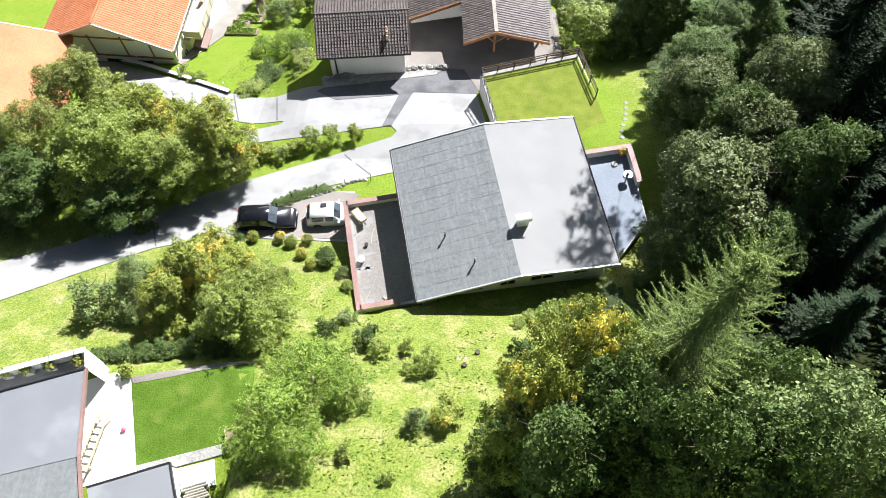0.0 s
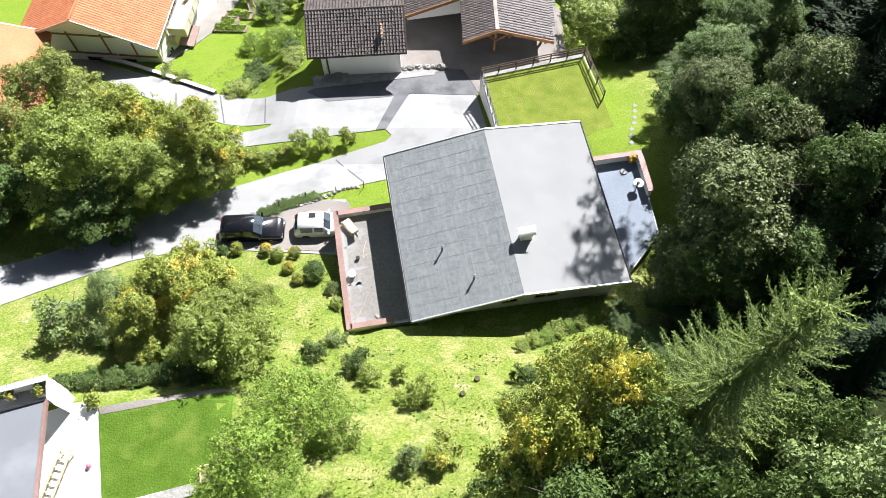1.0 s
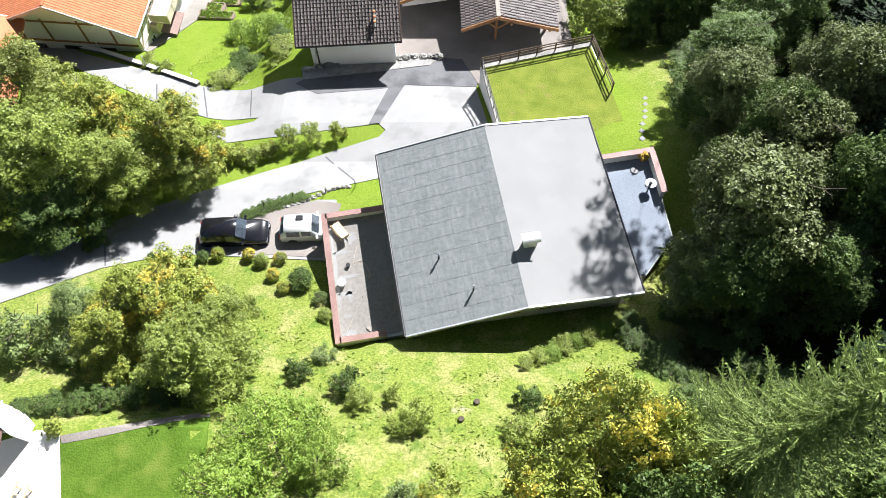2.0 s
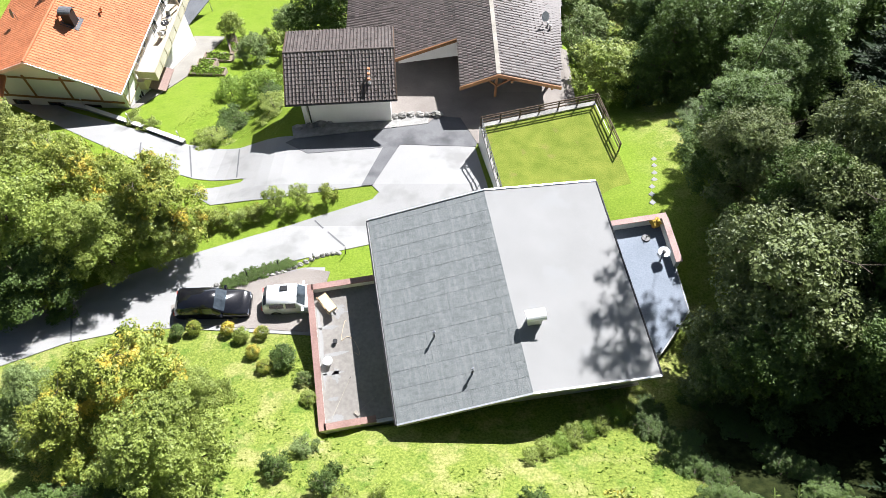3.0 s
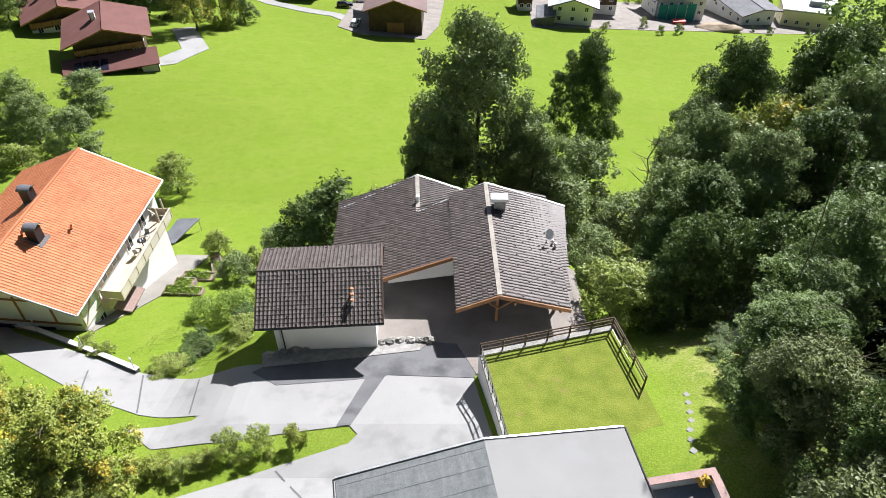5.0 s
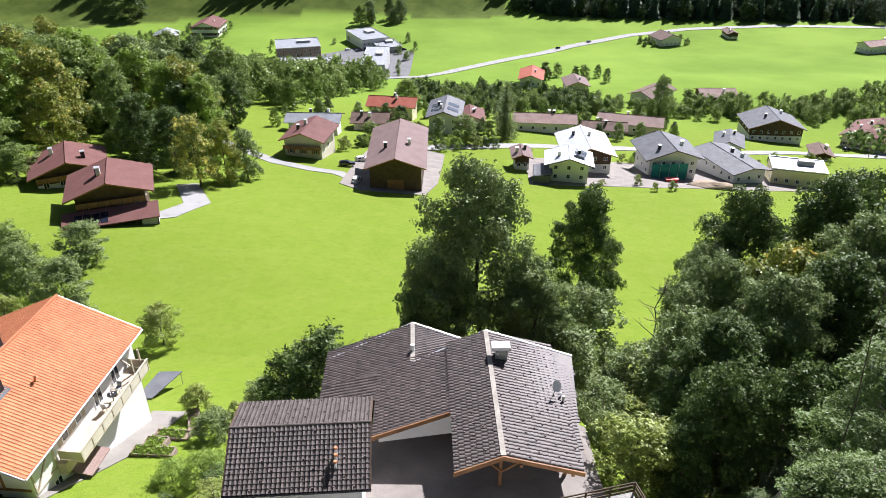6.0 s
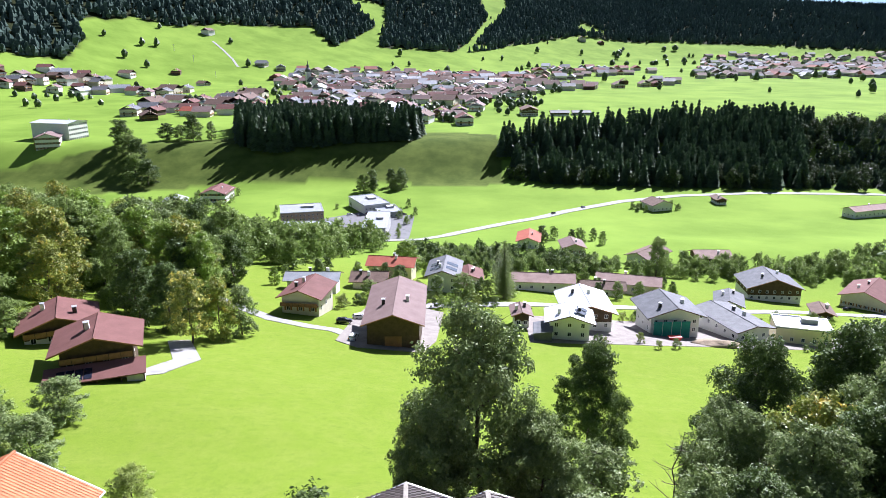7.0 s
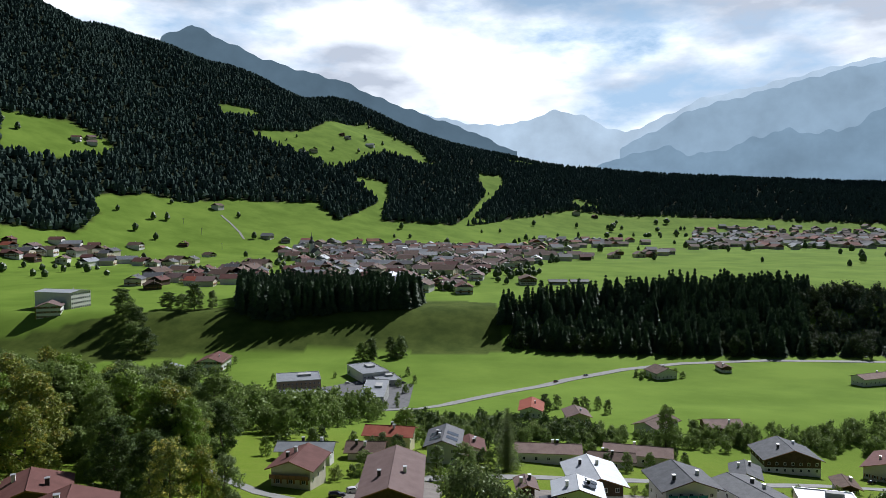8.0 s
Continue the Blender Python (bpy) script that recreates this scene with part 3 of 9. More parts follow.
def draped(name, poly, mat, lift, step, label, category, thick=0.25, kind="structure", parent=None):
    """A paved or sown sheet that follows the ground inside a polygon, with edges that reach into the soil."""
    bm = bmesh.new()
    bm.faces.new([bm.verts.new((x, y, 0)) for x, y in poly])
    xs, ysv = [p[0] for p in poly], [p[1] for p in poly]
    for lo, hi, ax in ((min(xs), max(xs), 0), (min(ysv), max(ysv), 1)):
        k = math.ceil(lo / step) * step
        while k < hi:
            co, no = ((k, 0, 0), (1, 0, 0)) if ax == 0 else ((0, k, 0), (0, 1, 0))
            bmesh.ops.bisect_plane(bm, geom=bm.verts[:] + bm.edges[:] + bm.faces[:], plane_co=co, plane_no=no)
            k += step
    bmesh.ops.recalc_face_normals(bm, faces=bm.faces[:])
    if sum(f.normal.z for f in bm.faces) < 0:
        bmesh.ops.reverse_faces(bm, faces=bm.faces[:])
    for v in bm.verts:
        v.co.z = ground_z(v.co.x, v.co.y) + lift
    rim = [e for e in bm.edges if e.is_boundary]
    low = bmesh.ops.extrude_edge_only(bm, edges=rim)["geom"]
    for v in low:
        if isinstance(v, bmesh.types.BMVert):
            v.co.z -= thick
    bmesh.ops.triangulate(bm, faces=[f for f in bm.faces if len(f.verts) > 4])
    me = bpy.data.meshes.new(name)
    bm.to_mesh(me)
    bm.free()
    me.materials.append(mat)
    ob = new(name, me)
    return tagged(ob, label, category, kind=kind)


def strip(centre, width):
    """The outline of a way of that width along a line of points."""
    left, right = [], []
    for i, (x, y) in enumerate(centre):
        (ax, ay), (bx, by) = centre[max(i - 1, 0)], centre[min(i + 1, len(centre) - 1)]
        d = math.hypot(bx - ax, by - ay)
        nx, ny = -(by - ay) / d, (bx - ax) / d
        w = (width[i] if isinstance(width, list) else width) / 2
        left.append((x + nx * w, y + ny * w))
        right.append((x - nx * w, y - ny * w))
    return right + left[::-1]


# ---- trees ----
def leaf_cloud(lobes, count, size, seed, sprig=7):
    """Sprigs of bent four-point leaves over the clumps of a crown, most of them facing outwards and up."""
    rs = np.random.RandomState(seed)
    lob = np.array(lobes, float)                                   # x, y, z, rx, ry, rz
    w = (lob[:, 3] * lob[:, 4] + lob[:, 4] * lob[:, 5] + lob[:, 3] * lob[:, 5])
    ns = count // sprig
    count = ns * sprig
    pick = rs.choice(len(lob), ns, p=w / w.sum())
    d = rs.normal(size=(ns, 3))
    d /= np.linalg.norm(d, axis=1, keepdims=True)
    d[:, 2] = np.where((d[:, 2] < -0.2) & (rs.rand(ns) < 0.6), -d[:, 2], d[:, 2])
    rad = np.clip(rs.normal(0.97, 0.12, ns), 0.5, 1.4)
    c = lob[pick, :3] + d * lob[pick, 3:] * rad[:, None]
    face = d + rs.normal(size=(ns, 3)) * 0.3 + np.array([0, 0, 0.35])
    c, face = np.repeat(c, sprig, 0), np.repeat(face, sprig, 0)
    c = c + rs.normal(size=(count, 3)) * size * 0.7
    nrm = face + rs.normal(size=(count, 3)) * 0.36
    nrm /= np.linalg.norm(nrm, axis=1, keepdims=True)
    a = np.cross(nrm, rs.normal(size=(count, 3)))
    a /= np.linalg.norm(a, axis=1, keepdims=True)
    b = np.cross(nrm, a)
    s = size * rs.uniform(0.6, 1.35, count)[:, None]
    lift = nrm * s * rs.uniform(-0.1, 0.35, count)[:, None]
    q = np.stack([c - a * s * 0.62, c - b * s * 0.42 + lift, c + a * s * 0.62, c + b * s * 0.42 + lift], 1)
    return q.reshape(-1, 3)


def quads_mesh(name, q, mat):
    me = bpy.data.meshes.new(name)
    n = len(q) // 4
    me.from_pydata(q.tolist(), [], np.arange(n * 4).reshape(n, 4).tolist())
    me.materials.append(mat)
    return me


def branch_geo(h, spread, seed, r=0.16, limbs=7, low=0.25):
    """A tapered trunk with limbs that rise into the crown, for a tree of that height."""
    rnd = random.Random(seed)
    g = Geo()
    p, rr = Vector((0, 0, -0.4)), r
    pts = []
    for i in range(6):
        q = Vector((rnd.uniform(-0.03, 0.03) * h, rnd.uniform(-0.03, 0.03) * h, h * 0.9 * (i + 1) / 6))
        r2 = r * (1 - 0.82 * (i + 1) / 6)
        g.tube(p, q, rr, r2, 7)
        pts.append((q, r2))
        p, rr = q, r2
    for k in range(limbs):
        u = low + (0.85 - low) * k / max(1, limbs - 1)
        i = min(5, int(u * 6))
        s, sr = pts[i]
        a = k * 2.4 + rnd.uniform(-0.4, 0.4)
        ln = spread * (1.05 - 0.6 * u) * rnd.uniform(0.7, 1.05)
        m = s + Vector((math.cos(a) * ln * 0.55, math.sin(a) * ln * 0.55, ln * 0.25))
        e = m + Vector((math.cos(a + 0.3) * ln * 0.4, math.sin(a + 0.3) * ln * 0.4, ln * 0.28))
        g.tube(s, m, sr * 0.6 + 0.01, sr * 0.38 + 0.008, 5)
        g.tube(m, e, sr * 0.38 + 0.008, 0.008, 5)
        e2 = m + Vector((math.cos(a - 0.7) * ln * 0.3, math.sin(a - 0.7) * ln * 0.3, ln * 0.2))
        g.tube(m, e2, sr * 0.3 + 0.006, 0.006, 4)
    return g


def crown_lobes(h, w, seed, base=0.22, n=16, top=0.5):
    """Boughs round the trunk, each a cluster of small clumps, with gaps and hollows between them."""
    rnd = random.Random(seed)
    out = [(0, 0, h * (base + 1) / 2, w * 0.24, w * 0.24, h * (1 - base) * 0.34)]
    boughs = max(8, n // 2)
    for k in range(boughs):
        u = (k + 0.5) / boughs
        z = h * (base + (1 - base) * u * 0.9)
        prof = math.sin(math.pi * min(1, 0.2 + 0.8 * (u ** (0.75 + top * 0.2)))) ** 0.6
        a = k * 2.39996 + rnd.uniform(-0.5, 0.5)
        rr = w * 0.5 * prof * rnd.uniform(0.45, 0.86)
        s = w * rnd.uniform(0.11, 0.19) * (1 if n < 60 else 0.92)
        c = Vector((math.cos(a) * rr, math.sin(a) * rr, z + rnd.uniform(-0.04, 0.04) * h))
        out.append((*c, s * 0.8, s * 0.8, s * 0.62))
        for _ in range(6):
            d = Vector((math.cos(a) * 0.5 + rnd.gauss(0, 0.75), math.sin(a) * 0.5 + rnd.gauss(0, 0.75), 0.45 + rnd.gauss(0, 0.6))).normalized()
            q = c + Vector((d.x, d.y, d.z * 0.8)) * s * rnd.uniform(0.75, 1.15)
            t = s * rnd.uniform(0.26, 0.50)
            out.append((*q, t, t, t * rnd.uniform(0.6, 0.85)))
    return out


PROTO = {}


def broadleaf(kind, mat, seed, h=10.0, w=7.0, leaves=5200, size=0.24, base=0.18, lobes=17, trunk=0.17, low=0.25):
    me = quads_mesh("crown", leaf_cloud(crown_lobes(h, w, seed, base, lobes), leaves, size, seed), mat)
    PROTO[kind] = (branch_geo(h, w * 0.5, seed, trunk, low=low).mesh("trunk", M_BARK), me, h, w)


def conifer(kind, mat, seed, h=16.0, w=5.5, rings=30, size=0.34, lift=0.0, tufts=0):
    """Whorls of branches, each with short needled twigs along both sides; lift raises the tips of the upper ones, tufts thickens the sprays."""
    rs = np.random.RandomState(seed)
    quads = []
    up = np.array([0, 0, 1.0])
    for i in range(rings):
        u = (i + rs.uniform(0, 0.5)) / rings
        z = h * (0.08 + 0.91 * u)
        ln = w * 0.5 * (1 - u) ** 0.78 + 0.12 + 0.9 * lift * u
        nb = int((7 + 8 * (1 - u)) * (1.25 if tufts else 1))
        for b in range(nb):
            a = b * 2 * math.pi / nb + rs.uniform(-0.3, 0.3) + i * 1.3
            l2 = ln * rs.uniform(0.55, 1.05)
            steps = max(4, int(l2 / (size * 0.55)))
            out = np.array([math.cos(a), math.sin(a), 0.0])
            sd = np.array([-math.sin(a), math.cos(a), 0.0])
            rise = -0.42 * (1 - u) + lift * u
            prev = np.array([0, 0, z])
            for k in range(steps):
                v = (k + 1) / steps
                c = np.array([0, 0, z + l2 * v * (rise + 0.22 * v)]) + out * l2 * v
                ax = (c - prev) * 1.25
                wd = sd * size * 0.17
                quads += [prev, prev + ax * 0.5 - wd + up * size * 0.06, prev + ax, prev + ax * 0.5 + wd + up * size * 0.06]
                s = size * (1.35 - 0.85 * v) * rs.uniform(0.75, 1.2)
                for sg in (-1, 1):
                    t = out * 0.62 + sd * sg * 0.75 + up * rs.uniform(-0.4, 0.12)
                    wd = np.cross(t, up) * s * 0.15
                    quads += [prev, prev + t * s * 0.55 - wd, prev + t * s * 1.15, prev + t * s * 0.55 + wd]
                    hg = up * s * 0.13
                    quads += [prev, prev + t * s * 0.5 - hg, prev + t * s * 1.1, prev + t * s * 0.5 + hg]
                for q in range(tufts):
                    t = rs.normal(0, 1, 3) * (0.7, 0.7, 0.5) + out * 0.5 + up * 0.35
                    t = t / np.linalg.norm(t)
                    wd = np.cross(t, rs.normal(0, 1, 3)) * size * 0.09
                    p0 = prev + (c - prev) * rs.rand() + sd * size * rs.uniform(-0.8, 0.8) * (1.1 - 0.7 * v)
                    quads += [p0, p0 + t * size * 0.45 - wd, p0 + t * size * 0.95, p0 + t * size * 0.45 + wd]
                prev = c
    me = quads_mesh("crown", np.array(quads), mat)
    PROTO[kind] = (Geo().tube((0, 0, -0.5), (0, 0, h * 0.98), h * 0.013, 0.015, 8).mesh("trunk", M_BARK), me, h, w)


broadleaf("green", L_GREEN, 11, leaves=30000, size=0.129, lobes=44)
broadleaf("yellowing", L_YELLOW, 12, leaves=30000, size=0.129, lobes=44)
broadleaf("dark", L_DARK, 13, h=13, w=7.0, leaves=30000, size=0.146, base=0.08, lobes=44)
broadleaf("rusty", L_AUTUMN, 14, h=11, w=8.5, leaves=32000, size=0.134, lobes=44)
broadleaf("silver", L_SILVER, 15, h=12, w=7.5, leaves=32000, size=0.129, base=0.06, lobes=44)
broadleaf("lime", L_LIME, 16, h=5, w=4.5, leaves=10000, size=0.085, base=0.03, lobes=50, trunk=0.07)
broadleaf("bush", L_GREEN, 17, h=2.0, w=2.2, leaves=4200, size=0.075, base=0.0, lobes=16, trunk=0.04)
broadleaf("dark_bush", L_DARK, 18, h=2.0, w=2.2, leaves=4200, size=0.075, base=0.0, lobes=16, trunk=0.04)
broadleaf("pale_bush", L_SILVER, 19, h=2.0, w=2.4, leaves=4000, size=0.075, base=0.0, lobes=16, trunk=0.04)
broadleaf("gold_bush", L_YELLOW, 20, h=1.6, w=1.6, leaves=2800, size=0.075, base=0.0, lobes=16, trunk=0.03)
for kind, mat, seed in (("ball_bush", L_GREEN, 61), ("gold_ball_bush", L_YELLOW, 62), ("dark_ball_bush", L_DARK, 63)):
    rb = random.Random(seed)
    dirs = [Vector((rb.gauss(0, 1), rb.gauss(0, 1), rb.gauss(0.3, 0.8))).normalized() for _ in range(26)]
    PROTO[kind] = (branch_geo(1.0, 0.4, seed, 0.03).mesh("trunk", M_BARK),
                   quads_mesh("crown", leaf_cloud([(0, 0, 0.48, 0.42, 0.42, 0.42)] + [(d.x * 0.36, d.y * 0.36, 0.48 + d.z * 0.36, 0.13, 0.13, 0.12) for d in dirs], 3400, 0.05, seed), mat), 1.0, 1.0)
broadleaf("golden", L_GOLD, 41, h=9, w=8, leaves=30000, size=0.129, lobes=44)
# thin trunk, crown out of view: added only for dappled shade on the roof
broadleaf("tall", L_BIRCH, 45, h=33, w=8, leaves=6000, size=0.2, base=0.70, lobes=30, trunk=0.05, low=0.8)
broadleaf("maple", L_MAPLE, 46, leaves=34000, size=0.129, lobes=48)
broadleaf("birch", L_BIRCH, 44, h=19, w=9, leaves=42000, size=0.135, base=0.06, lobes=60, trunk=0.2)
broadleaf("great_dark", L_DARK, 42, h=26, w=15, leaves=60000, size=0.26, base=0.03, lobes=90, trunk=0.4)
broadleaf("great_silver", L_SILVER, 43, h=18, w=11, leaves=56000, size=0.185, base=0.03, lobes=84, trunk=0.3)
# coarser trees for the farther gardens and woods
for kind, mat, seed in (("green", L_GREEN, 51), ("yellowing", L_YELLOW, 52), ("dark", L_DARK, 53), ("silver", L_SILVER, 55), ("rusty", L_AUTUMN, 54), ("golden", L_GOLD, 56)):
    broadleaf("far_" + kind, mat, seed, h=11, w=7, leaves=9000, size=0.21, base=0.1, lobes=60)
for kind, mat, seed in (("green", L_WOOD, 31), ("dark", L_DARK, 32), ("lime", L_LIME, 33), ("gold", L_YELLOW, 34), ("silver", L_SILVER, 35)):
    broadleaf("wood_" + kind, mat, seed, h=18, w=10, leaves=11000, size=0.33, base=0.03, lobes=56, trunk=0.25)
conifer("spruce", L_SHADED_NEEDLE, 21, rings=30, size=0.42)
conifer("bright_spruce", L_SUNLIT_NEEDLE, 22, h=15, w=7.0, rings=54, size=0.135, lift=0.45, tufts=2)
LABELS = {"maple": "grey-green broadleaf tree with a few yellow sprays", "ball_bush": "round clipped green bush", "gold_ball_bush": "round clipped yellow-green bush", "dark_ball_bush": "round clipped dark green bush", "tall": "tall slim tree added for its dappled shade, its high crown out of view", "birch": "tall light green tree with loose hanging twigs", "golden": "broadleaf tree with bright golden autumn leaves", "great_dark": "tall massive dark green broadleaf tree", "great_silver": "tall broad tree with silvery green leaves", "green": "leafy green broadleaf tree", "yellowing": "broadleaf tree with yellowing autumn leaves", "dark": "dense dark green broadleaf tree", "rusty": "broad tree with green and rusty leaves",
          "silver": "tall tree with silvery green leaves", "lime": "light green young tree", "bush": "round green garden bush", "dark_bush": "dark green dense bush", "pale_bush": "silvery green wild bush",
          "gold_bush": "small bush with yellow-green leaves", "spruce": "tall spruce tree, wood shade put into its dark green", "wood_green": "green broadleaf tree of the wood", "wood_dark": "dark green broadleaf tree of the wood", "wood_lime": "light green broadleaf tree of the wood", "wood_gold": "broadleaf tree turning yellow in the wood", "wood_silver": "silvery green tree of the wood", "bright_spruce": "spruce tree with sunlight put into its bright green"}
tree_rng = random.Random(77)


def plant(kind, x, y, h, w=None, z=None, lean=0, group=""):
    """One tree or bush of its own: a trunk and a crown of the kind, scaled to its height and width."""
    tm, cm, ph, pw = PROTO["far_" + kind if y > 44 and "far_" + kind in PROTO else kind]
    w = w or pw * h / ph
    bush = "bush" in kind
    e = thing("bush" if bush else ("spruce" if "spruce" in kind else "tree"), LABELS[kind], "bush" if bush else "tree", group=group)
    m = pose(x, y, ground_z(x, y) if z is None else z, lean, 0, tree_rng.uniform(0, 360))
    e.matrix_world = m @ Matrix.Diagonal((w / pw, w / pw, h / ph, 1))
    part("trunk", tm, None, e)
    part("crown", cm, None, e)
    return e

# ---- roads and yards near the house ----
draped("road", [(-60, 12.5), (-45, 17.2), (-34.7, 24.1), (-29.8, 26.2), (-24.5, 29.7), (-17.9, 32.9), (-11.4, 35.8), (-4.7, 38.5), (-4.2, 39.2), (-4.8, 39.9), (-7.9, 39.4),
                (-12.7, 38.6), (-17.3, 38.5), (-20.1, 40.8), (-15.4, 40.9), (-15.0, 41.3), (-19.8, 42.3), (-24.8, 44.5), (-31.4, 48.6), (-41.2, 55.0), (-60, 63), (-60, 68),
                (-41.2, 58.0), (-35.1, 53.7), (-21.6, 47.3), (-16.7, 46.1), (-11.5, 46.0), (-4.9, 46.3), (-0.5, 46.8), (0.3, 48.7), (0.6, 51.1), (9.6, 51.4), (10.2, 46.1), (3.3, 45.0), (4.2, 39.7), (5.2, 36.0), (4.0, 33.6),
                (-4.2, 34.2), (-9.0, 32.8), (-12.4, 31.7), (-15.4, 30.1), (-9.0, 31.9), (-7.6, 31.9), (-7.0, 26.0), (-16.9, 26.7), (-20.1, 26.4), (-23.2, 25.5), (-28.7, 22.5), (-32.6, 20.1), (-43, 13.5), (-60, 7.5)],
       M_CONCRETE, 0.06, 1.0, "pale concrete road and forecourt between the houses", "road")
draped("pavement", [(-12.3, 45.1), (-11.5, 45.8), (-5.2, 46.7), (-0.4, 47.9), (0.1, 48.8), (2.3, 48.7), (3.7, 46.8), (3.5, 44.5), (-2.6, 44.8), (-5.0, 44.3), (-10.3, 43.7)], M_ASPHALT, 0.09, 1.0, "grey asphalt strip before the outbuilding", "pavement")
draped("pavement", [(-4.1, 44.7), (-2.8, 44.8), (-4.7, 39.9), (-5.6, 39.8)], M_ASPHALT, 0.10, 1.0, "asphalt-filled trench across the forecourt", "pavement")
draped("pavement", [(-3.8, 48.2), (-0.5, 47.8), (0.2, 48.7), (2.3, 48.5), (3.6, 44.9), (4.1, 45.1), (10.2, 46.6), (9.5, 54.3), (-4.5, 54.3), (-4.8, 50.2)], M_PAVING, 0.12, 1.0, "brown paved court under the carport", "pavement")
draped("pavement", [(-5.6, 50.9), (9.6, 49.0), (12.6, 49.0), (12.6, 57.8), (-5.6, 57.8)], M_PAVING, 0.10, 1.0, "brown paved floor at the back of the carport", "pavement")
draped("gravel", [(-4.5, 48.3), (-0.4, 49.0), (-0.5, 47.7), (-5.1, 46.8), (-11.7, 45.6), (-12.1, 47.3), (-10.1, 48.0)], M_GRAVEL, 0.14, 1.0, "pale gravel border along the outbuilding", "gravel")
draped("path", [(-16.9, 27.1), (-8.0, 26.3), (-7.2, 31.5), (-9.0, 31.8), (-15.2, 29.9), (-17.5, 28.6)], M_PAVING, 0.09, 1.0, "worn paved parking place beside the terrace", "pavement")
for a, b in (((-8.9, 36.5), (-6.4, 33.9)), ((-24.5, 29.5), (-23.0, 25.7)), ((-16.7, 45.9), (-15.9, 41.7)), ((-21.5, 47.1), (-20.0, 42.5)), ((-26, 47.7), (-25.2, 45.0))):
    draped("joint", strip([a, b], 0.12), M_ASPHALT, 0.075, 1.0, "dark tarred joint across the concrete", "joint", 0.05)


# ---- building pieces ----
def gable_roof(parent, x0, x1, y0, y1, zr, zw, ze, mat, xr=0.0, thick=0.22, label="", fascia=None):
    """Two roof slopes about a ridge along y at xr: zr is the ridge's height, zw and ze those of the two eaves."""
    prof = [(x0, zw - thick), (xr, zr - thick), (x1, ze - thick), (x1, ze), (xr, zr), (x0, zw)]
    g = Geo().put([(x, y0, z) for x, z in prof] + [(x, y1, z) for x, z in prof],
                  [(0, 1, 4, 5), (1, 2, 3, 4), (11, 10, 7, 6), (10, 9, 8, 7)] + [((i + 1) % 6, i, 6 + i, 6 + (i + 1) % 6) for i in range(6)])
    roof = part("roof", g, mat, parent, label)
    if fascia:
        for y in (y0 - 0.03, y1 + 0.03):
            g = Geo()
            for (ax, az), (bx, bz) in (((x0, zw), (xr, zr)), ((xr, zr), (x1, ze))):
                g.hexa([(ax, y - 0.03, az - thick - 0.06), (bx, y - 0.03, bz - thick - 0.06), (bx, y + 0.03, bz - thick - 0.06), (ax, y + 0.03, az - thick - 0.06),
                        (ax, y - 0.03, az + 0.03), (bx, y - 0.03, bz + 0.03), (bx, y + 0.03, bz + 0.03), (ax, y + 0.03, az + 0.03)])
            part("bargeboard", g, fascia, roof)
    return roof


def gable_walls(parent, x0, x1, y0, y1, z0, zr, zw, ze, mat, xr=0.0, label=""):
    """Walls under a gable roof, closed up to the slopes."""
    poly = [(x0, z0), (x1, z0), (x1, ze), (xr, zr), (x0, zw)]
    g = Geo()
    n = len(poly)
    g.put([(x, y0, z) for x, z in poly] + [(x, y1, z) for x, z in poly],
          [tuple(range(n)), tuple(range(2 * n - 1, n - 1, -1))] + [((i + 1) % n, i, n + i, n + (i + 1) % n) for i in range(n)])
    return part("wall", g, mat, parent, label)


def window(parent, x, y, z, w, h, face, frame_mat=None, glass=None, shutters=None, name="window"):
    """A window on a wall that faces s, n, e or w: frame, pane and, if given, shutters."""
    turn = {"s": 0, "e": 90, "n": 180, "w": 270}[face]
    at = pose(x, y, z, 0, 0, turn)
    d = 0.05
    g = Geo()
    g.box(0, -d / 2, 0, w, d + 0.02, 0.09).box(0, -d / 2, h - 0.09, w, d + 0.02, 0.09)
    g.box(-w / 2 + 0.045, -d / 2, 0.09, 0.09, d + 0.02, h - 0.18).box(w / 2 - 0.045, -d / 2, 0.09, 0.09, d + 0.02, h - 0.18)
    if w > 0.9:
        g.box(0, -d / 2, 0.09, 0.06, d, h - 0.18)
    f = part(name, g, frame_mat or M_WHITE_METAL, parent, at=at)
    part("pane", Geo().box(0, -0.012, 0.06, w - 0.1, 0.024, h - 0.12), glass or M_GLASS, f)
    if shutters:
        for s in (-1, 1):
            part("shutter", Geo().box(s * (w * 0.75 + 0.04), -0.03, -0.03, w * 0.5, 0.05, h + 0.06), shutters, f)
    return f


def chimney(parent, x, y, z0, z1, w, l, mat, cap=None, name="chimney"):
    c = part(name, Geo().box(x, y, z0, w, l, z1 - z0), mat, parent)
    if cap:
        part("chimney_cap", Geo().box(x, y, z1 + 0.14, w + 0.2, l + 0.2, 0.05).box(x - w * 0.4, y - l * 0.4, z1, 0.06, 0.06, 0.16).box(x + w * 0.4, y - l * 0.4, z1, 0.06, 0.06, 0.16)
             .box(x - w * 0.4, y + l * 0.4, z1, 0.06, 0.06, 0.16).box(x + w * 0.4, y + l * 0.4, z1, 0.06, 0.06, 0.16), cap, c)
    return c


